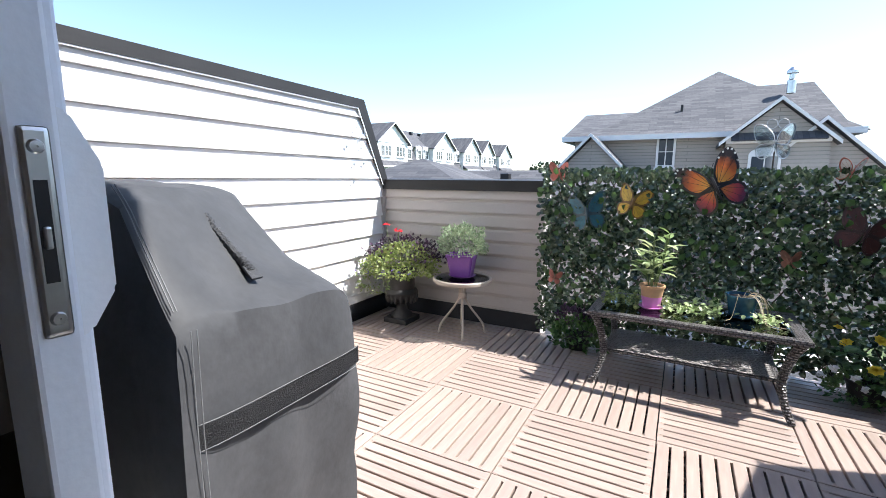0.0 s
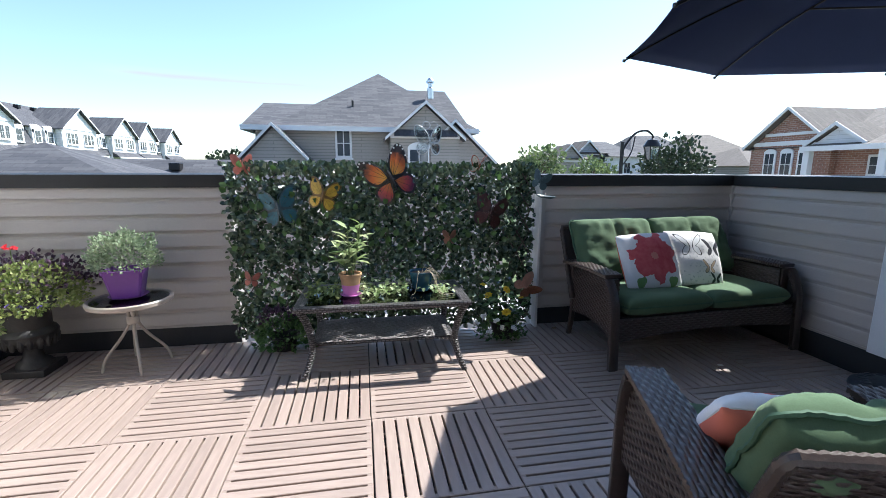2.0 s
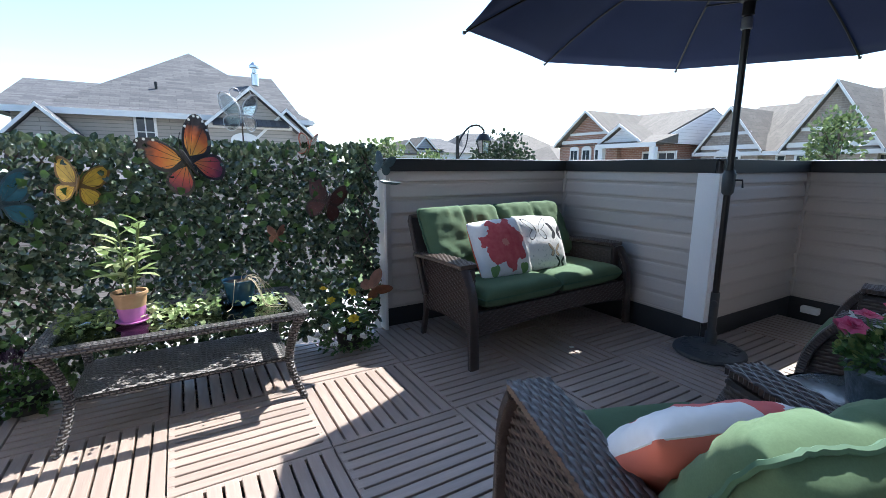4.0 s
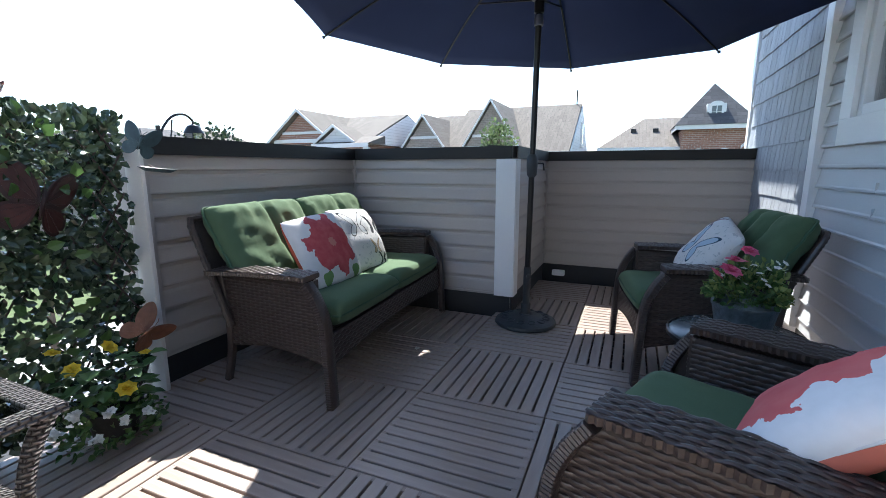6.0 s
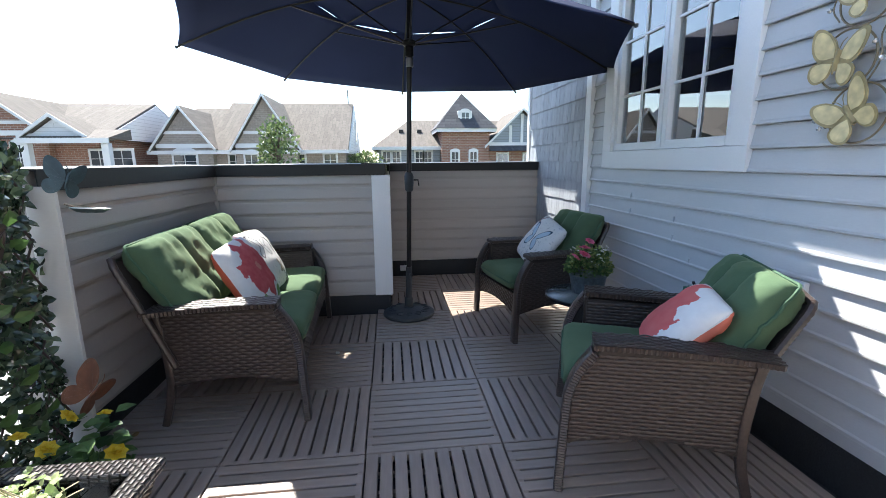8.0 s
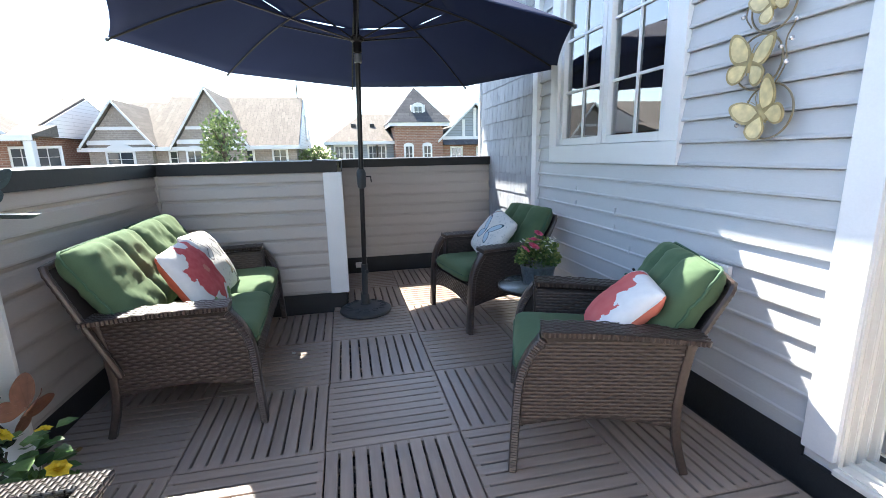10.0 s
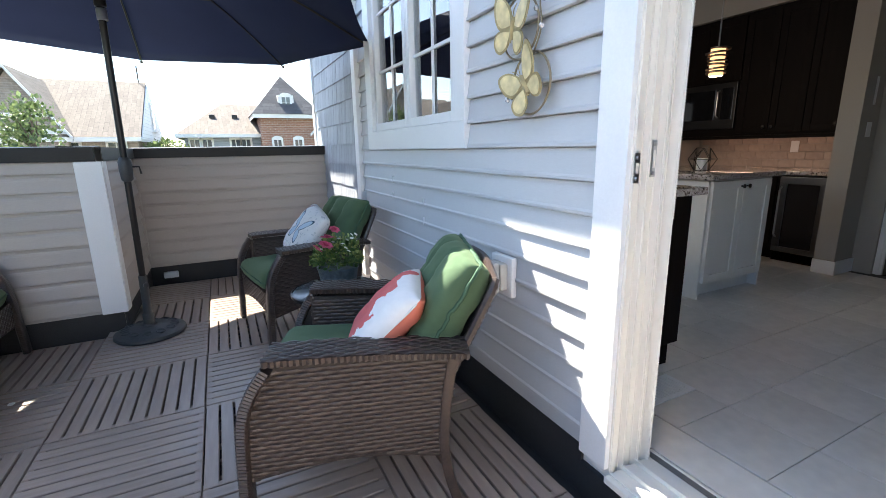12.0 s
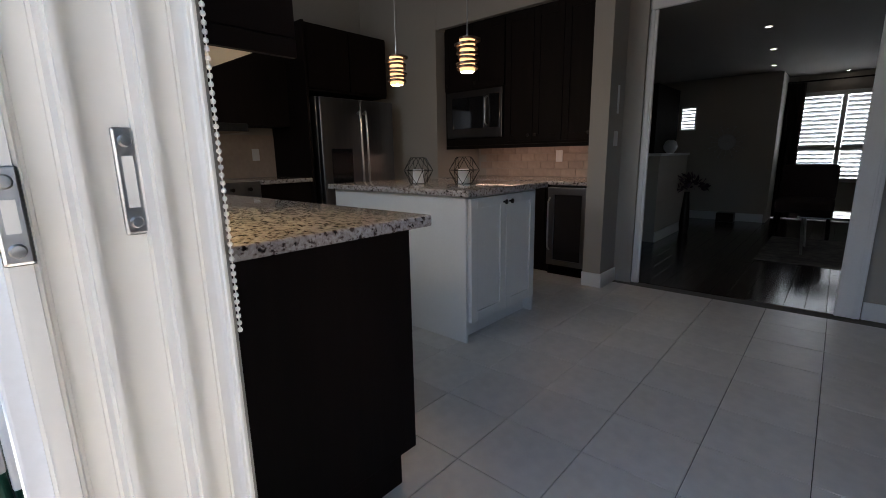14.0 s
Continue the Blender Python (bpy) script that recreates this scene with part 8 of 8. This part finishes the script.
# row of white townhouses to the west
for n, (yc, half, peak) in enumerate(((38.9, 2.75, 6.75), (50.1, 2.75, 6.75), (58.4, 2.6, 6.75), (64.2, 2.4, 6.8), (72.0, 2.7, 6.7))):
    h = house_at("white_townhouse", "white townhouse with steep gable and dark roof")
    y0 = 33.0 if n == 0 else yc - 4.2
    y1 = yc + (7.0 if n in (0,) else 4.1)
    part("wall", box(-36, y0, GZ, -28.2, y1, 4.9), M_FARWHITE, h)
    part("roof", wedge([(-27.6, y0, 4.75), (-27.6, y1, 4.75), (-36.6, y1, 4.75), (-36.6, y0, 4.75), (-32, y0, 7.15), (-32, y1, 7.15)], ((0, 1, 5, 4), (2, 3, 4, 5), (0, 4, 3), (1, 2, 5), (3, 2, 1, 0))), M_SHINGLE, h)
    part("mansard", prism([(0, 2.6), (0.9, 2.6), (0.15, 4.85), (0, 4.85)], y1 - y0), M_SHINGLE, h, at=pose(-28.2, y0, 0))
    f = facing("E", (-27.0, yc, 0))
    gable(h, f, half, 4.85, peak, 3.2, M_FARWHITE, M_SHINGLE, 0.3, 9.0)
    for dx in (-1.3, 1.3):
        for q in (-0.45, 0.1, 0.65):
            pane_window(h, f, dx + q - 0.1, 3.5, 0.36, 0.95)
    part("skirt_roof", prism([(-0.7, 2.45), (0.0, 3.0), (0.0, 2.45)], 2 * half + 0.4), M_SHINGLE, h, at=f @ pose(half + 0.2, 0, 0, 0, 0, 90))
    part("gutter", box(-half - 0.3, -0.85, 2.30, half + 0.3, -0.70, 2.47), M_FASCIA, h, at=f)
    for dy in ((-3.5, 3.6) if n in (1, 4) else (3.9, 6.1) if n == 0 else (-3.3,)):
        g = facing("E", (-27.55, yc + dy, 0))
        d = part("dormer", box(-0.62, 0, 3.0, 0.62, 1.2, 4.55, 0.02), M_FARWHITE, h, at=g)
        part("dormer_arch", lathe([(0, 0), (0.70, 0), (0.70, 1.2), (0, 1.2)], 24, Matrix.Translation((0, 1.2, 4.52)) @ pose(0, 0, 0, 90, 0, 0) @ Matrix.Diagonal((1, 0.6, 1, 1))), M_FARWHITE, d)
        pane_window(h, g, 0, 3.45, 0.62, 0.95, True)
    for q in (0.3, 0.55):
        part("roof_vent", box(-31.2, y0 + (y1 - y0) * q, 6.6, -30.8, y0 + (y1 - y0) * q + 0.35, 6.95, 0.03), M_POLE, h)

# dark hipped roofs just beyond the parapet
h = house_at("garage", "low building with dark hipped shingle roof")
part("wall", box(-9.2, 8.8, GZ, -4.0, 13.0, 0.75), M_FARGREY, h)
part("roof", hip(-9.5, -3.5, 8.4, 13.4, 0.72, 1.80, -6.75, -6.70, 11.0, 11.0), M_SHINGLE, h)
h = house_at("garage", "long low building with dark shingle roof")
part("wall", box(-11.2, 13.8, GZ, -1.4, 17.2, 0.8), M_FARGREY, h)
part("roof", hip(-11.6, -1.0, 13.45, 17.6, 0.75, 1.54, -9.5, -2.9, 15.2, 15.2), M_SHINGLE, h)
for x in (-3.3, -5.6):
    part("roof_vent", box(x, 14.3, 1.2, x + 0.3, 14.6, 1.42, 0.03), M_POLE, h)

# brick house to the north-east
h = house_at("brick_house", "red brick house with white porch and brown roof")
part("wall", box(18.2, 12.9, GZ, 26.5, 18.4, 2.25), M_BRICK, h)
part("roof", wedge([(17.8, 12.6, 2.2), (17.8, 18.4, 2.2), (26.9, 18.4, 2.2), (26.9, 12.6, 2.2), (22.2, 12.6, 3.95), (22.2, 18.4, 3.95)], ((0, 1, 5, 4), (2, 3, 4, 5), (0, 4, 3), (1, 2, 5), (3, 2, 1, 0))), M_SHINGLE2, h)
part("white_gable", wedge([(17.95, 12.58, 2.2), (26.7, 12.58, 2.2), (22.2, 12.58, 3.86), (17.95, 12.55, 2.2), (26.7, 12.55, 2.2), (22.2, 12.55, 3.86)], ((0, 2, 1), (3, 4, 5), (0, 1, 4, 3), (1, 2, 5, 4), (2, 0, 3, 5))), M_FARWHITE, h)
f = facing("W", (17.9, 16.2, 0))
gable(h, f, 1.75, 2.35, 3.72, 4.2, M_BRICK, M_SHINGLE2, 0.3, 6.4)
part("brick_band", box(-1.2, -0.05, 2.72, 1.2, 0, 2.84), M_FASCIA, h, at=f)
for x in (-0.85, -0.05, 0.75):
    pane_window(h, f, x, 1.02, 0.42, 0.95, True)
f = facing("W", (17.0, 13.2, 0))
part("porch_roof", prism([(-0.25, 2.15), (1.3, 2.55), (1.3, 2.15)], 2.9), M_SHINGLE2, h, at=f @ pose(1.45, 0, 0, 0, 0, 90))
part("porch_fascia", box(-1.5, -0.3, 1.98, 1.5, -0.24, 2.16), M_FASCIA, h, at=f)
gable(h, f @ pose(-0.5, 0.2, 0), 0.95, 2.2, 2.85, 1.4, M_FARWHITE, M_SHINGLE2, 0.18)
for x in (-1.3, 1.3):
    part("porch_post", box(x - 0.12, -0.2, GZ, x + 0.12, 0.04, 1.98, 0.01), M_FASCIA, h, at=f)
f = facing("W", (18.19, 13.2, 0))
pane_window(h, f, 0.3, 1.15, 0.6, 0.6)
pane_window(h, f, 1.1, 1.15, 0.7, 0.6)

# taupe house to the east
h = house_at("taupe_house", "taupe brick house with steep front gables")
part("wall", box(20.7, 3.9, GZ, 28.5, 12.0, 1.75), M_FARTAUPE, h)
part("roof", wedge([(20.2, 3.75, 1.72), (20.2, 9.9, 1.72), (28.8, 9.9, 1.72), (28.8, 3.75, 1.72), (24.5, 3.75, 4.30), (24.5, 9.9, 4.30)], ((0, 1, 5, 4), (2, 3, 4, 5), (0, 4, 3), (1, 2, 5), (3, 2, 1, 0))), M_SHINGLE2, h)
part("roof_low", wedge([(20.2, 9.9, 1.72), (20.2, 12.3, 1.72), (28.8, 12.3, 1.72), (28.8, 9.9, 1.72), (24.3, 9.9, 4.0), (24.3, 11.6, 4.0)], ((0, 1, 5, 4), (2, 3, 4, 5), (0, 4, 3), (1, 2, 5), (3, 2, 1, 0))), M_SHINGLE2, h)
part("end_gable", wedge([(20.35, 3.74, 1.72), (28.6, 3.74, 1.72), (24.5, 3.74, 4.2), (20.35, 3.70, 1.72), (28.6, 3.70, 1.72), (24.5, 3.70, 4.2)], ((0, 2, 1), (3, 4, 5), (0, 1, 4, 3), (1, 2, 5, 4), (2, 0, 3, 5))), M_FARWHITE, h)
pane_window(h, facing("S", (24.4, 3.70, 0)), 0, 2.3, 0.5, 1.0)
for yc, half, z0, z1, dp in ((7.28, 1.32, 1.95, 4.02, 4.0), (10.72, 1.15, 1.95, 3.50, 3.4)):
    f = facing("W", (20.3, yc, 0))
    gable(h, f, half, z0, z1, dp, M_FARTAUPE, M_SHINGLE2, 0.2, 6.1, True)
    part("gable_band", box(-half * 0.7, -0.05, z0 + 0.55, half * 0.7, 0, z0 + 0.67), M_FASCIA, h, at=f)
for y, w in ((10.72, 0.9), (8.75, 0.5), (7.95, 0.5), (6.0, 0.5), (4.6, 0.5)):
    pane_window(h, facing("W", (20.28 if y in (10.72, 7.95) else 20.69, y, 0)), 0, 1.05, w, 0.55, True)
edge_fascia(h, 20.15, 28.7, 3.72, 12.2, 1.80, 0.16)
part("antenna", tube([(24.5, 4.0, 4.3), (24.5, 4.0, 5.0)], 0.03, 6), M_POLE, h)

# grey and brick house with a pointed tower
h = house_at("tower_house", "blue-grey house with red brick tower and pointed roof")
part("wall", box(23.2, -9.0, GZ, 31, 2.45, 1.95), M_FARBLUE, h)
part("roof", hip(22.7, 31.5, -9.4, 2.8, 1.95, 3.62, 26.5, 26.5, -6.0, 0.75), M_SHINGLE2, h)
edge_fascia(h, 22.65, 31.4, -9.3, 2.78, 2.0, 0.16)
part("tower", box(22.3, -3.2, GZ, 25.0, -0.75, 2.72), M_BRICK, h)
edge_fascia(h, 22.0, 25.3, -3.5, -0.45, 2.86, 0.18)
part("tower_roof", hip(21.95, 25.35, -3.55, -0.4, 2.86, 4.75, 23.65, 23.65, -1.97, -1.97), M_SHINGLE, h)
f = facing("W", (22.45, -1.97, 0))
dm = part("dormer", box(-0.36, -0.02, 3.05, 0.36, 0.8, 3.75, 0.02), M_FASCIA, h, at=f)
pane_window(h, f, 0, 3.15, 0.36, 0.5, True)
f = facing("W", (22.3, -1.97, 0))
for x in (-0.55, 0.4):
    pane_window(h, f, x, 0.95, 0.32, 0.75, True)
f = facing("W", (22.5, -4.95, 0))
gable(h, f, 1.75, 2.05, 3.72, 4.0, M_FARBLUE, M_SHINGLE2, 0.25, 6.2)
for x in (-0.6, 0.0, 0.6):
    part("timber", box(x - 0.07, -0.06, 2.1, x + 0.07, 0.0, 3.6 - abs(x) * 0.95), M_FASCIA, h, at=f)
part("porch_roof", prism([(-0.6, 1.75), (0, 2.05), (0, 1.75)], 3.5), M_SHINGLE, h, at=f @ pose(1.75, 0, 0, 0, 0, 90))
part("brick_front", box(-1.7, -0.03, GZ, 1.7, 0.0, 1.75), M_BRICK, h, at=f)
for x in (-1.0, 0.4):
    pane_window(h, f @ pose(0, -0.03, 0), x, 0.95, 0.5, 0.65)
f = facing("W", (23.2, 1.0, 0))
for x in (-1.05, -0.55, 0.65, 1.1):
    pane_window(h, f, x, 1.05, 0.36, 0.7)
for y in (1.1, 0.1):
    part("roof_vent", box(24.6, y, 2.72, 24.9, y + 0.25, 2.98, 0.03), M_POLE, h)

# far houses between the near ones
rng = random.Random(5)
for x, y, w, zr, m in ((15.6, 32, 1.6, 3.05, M_FARGREY), (17.6, 33, 1.5, 3.45, M_FARBLUE), (20.2, 33, 2.2, 3.65, M_FARWHITE), (25.5, 34, 3.4, 4.3, M_FARWHITE), (30.2, 33, 3.2, 4.4, M_FARGREY), (11.5, 60, 4, 3.6, M_FARGREY), (-9.5, 80, 4.5, 4.0, M_BRICK), (27.5, 25.5, 2.2, 2.9, M_FARGREY)):
    h = house_at("far_house", "distant house with grey shingle roof")
    part("wall", box(x - w, y, GZ, x + w, y + 7, zr - w * 0.62), m, h)
    part("roof", hip(x - w - 0.35, x + w + 0.35, y - 0.4, y + 7.4, zr - w * 0.62, zr, x - 0.02 if zr < 3.5 else x - w * 0.4, x + 0.02 if zr < 3.5 else x + w * 0.4, y + 3.5, y + 3.5), M_SHINGLE if m is not M_FARGREY else M_SHINGLE2, h)
    if w < 2:
        gable(h, facing("S", (x, y - 0.1, 0)), w * 0.7, zr - w * 0.75, zr - 0.1, 2.5, m, M_SHINGLE2, 0.15, 3.0)
    pane_window(h, facing("S", (x, y, 0)), -w * 0.4, zr - w * 0.62 - 1.3, 0.5, 0.8)
    pane_window(h, facing("S", (x, y, 0)), w * 0.4, zr - w * 0.62 - 1.3, 0.5, 0.8)


def tree(name, label, x, y, top, rx, ry, rz, n, size, material, seed, trunk=0.11):
    r = random.Random(seed)
    t = thing(name, label, "tree", at=pose(x, y, GZ))
    hgt = top - GZ
    crown = hgt - rz
    line = curve([(0, 0, 0), (0.05, 0.03, crown * 0.4), (-0.04, 0.02, crown * 0.8), (0.02, 0, hgt - rz * 0.4)], 12)
    part("trunk", tube(line, [trunk * (1 - 0.75 * k / (len(line) - 1)) for k in range(len(line))], 8), M_BARK, t, smooth=True)
    spots = []
    for k in range(14):
        a, e = r.uniform(0, 6.28), r.uniform(-0.7, 0.9)
        d = Vector((math.cos(a) * math.cos(e) * rx, math.sin(a) * math.cos(e) * ry, math.sin(e) * rz)) * r.uniform(0.55, 0.85)
        base_ = Vector((0, 0, crown + d.z * 0.3 - rz * 0.3))
        tip = Vector((0, 0, crown)) + d
        part("limb", tube([base_, base_.lerp(tip, 0.5) + Vector((0, 0, 0.1)), tip], [trunk * 0.35, trunk * 0.2, trunk * 0.06], 6), M_BARK, t)
        spots += mound(r, tip, rx * 0.42, ry * 0.42, rz * 0.36, n // 20, size, 0, -1)
    spots += mound(r, (0, 0, crown), rx, ry, rz, n - len(spots), size, 0, -0.95)
    leaves("crown", spots, material, t, 0.45)
    return t


tree("tree", "slender light green tree beside the taupe house", 16.95, 5.95, 2.95, 0.85, 0.75, 1.5, 1500, 0.13, M_TREE, 51)
tree("tree", "light green tree behind the leaf screen", 5.75, 14.0, 2.10, 0.80, 0.8, 0.95, 1500, 0.13, M_TREE, 52)
tree("tree", "low bright green tree behind the leaf screen", 7.75, 14.0, 1.72, 0.72, 0.7, 0.7, 1200, 0.12, M_TREE, 53)
tree("tree", "dark leafy tree beside the street lamp", 10.65, 14.0, 2.50, 1.15, 1.1, 1.25, 2600, 0.14, M_TREEDARK, 54)
tree("tree", "small green tree between two houses", 21.5, 3.0, 1.75, 0.8, 0.9, 0.6, 900, 0.14, M_TREE, 55)
rng = random.Random(60)
sp = []
for k in range(60):
    x = rng.uniform(-26, -4) if k < 40 else rng.uniform(3, 14)
    sp += mound(rng, (x, rng.uniform(82, 95), rng.uniform(0.5, 3.2)), 2.2, 2.2, 1.9, 70, 0.7, 0, -0.6)
woods = leaves("far_woods", sp, M_TREEDARK, None, 0.5)
tagged(woods, "distant dark green trees beyond the houses", "trees", kind="stuff")

# street lamp
lampp = thing("street_lamp", "black street lamp with curved arm and glass lantern", "street lamp", at=pose(6.36, 10.18, GZ))
top = 1.95 - GZ
part("post", lathe([(0, 0), (0.13, 0), (0.13, 0.3), (0.07, 0.4), (0.05, 1.2), (0.045, top), (0, top)], 16), M_POLE, lampp, smooth=True)
part("arm", tube(curve([(0, 0, top - 0.25), (0.12, 0, top - 0.02), (0.35, 0, top + 0.22), (0.62, 0, top + 0.28), (0.80, 0, top + 0.18), (0.82, 0, top + 0.08)], 24), 0.026, 8), M_POLE, lampp, smooth=True)
part("brace", tube(curve([(0.02, 0, top - 0.6), (0.25, 0, top - 0.25), (0.33, 0, top + 0.14)], 12), 0.016, 8), M_POLE, lampp, smooth=True)
for k in range(4):
    a = radians(45 + 90 * k)
    part("lantern_bar", tube([(0.82 + 0.19 * math.cos(a), 0.19 * math.sin(a), top - 0.10), (0.82 + 0.12 * math.cos(a), 0.12 * math.sin(a), top - 0.42)], 0.012, 6), M_POLE, lampp)
part("lantern_roof", lathe([(0.0, top + 0.12), (0.05, top + 0.08), (0.12, top + 0.06), (0.21, top - 0.09), (0.21, top - 0.11), (0, top - 0.11)], 12, Matrix.Translation((0.82, 0, 0))), M_POLE, lampp, smooth=True)
part("lantern_glass", lathe([(0.175, top - 0.11), (0.11, top - 0.42), (0, top - 0.43)], 4, Matrix.Translation((0.82, 0, 0)) @ pose(0, 0, 0, 0, 0, 45)), M_CLEAR, lampp)
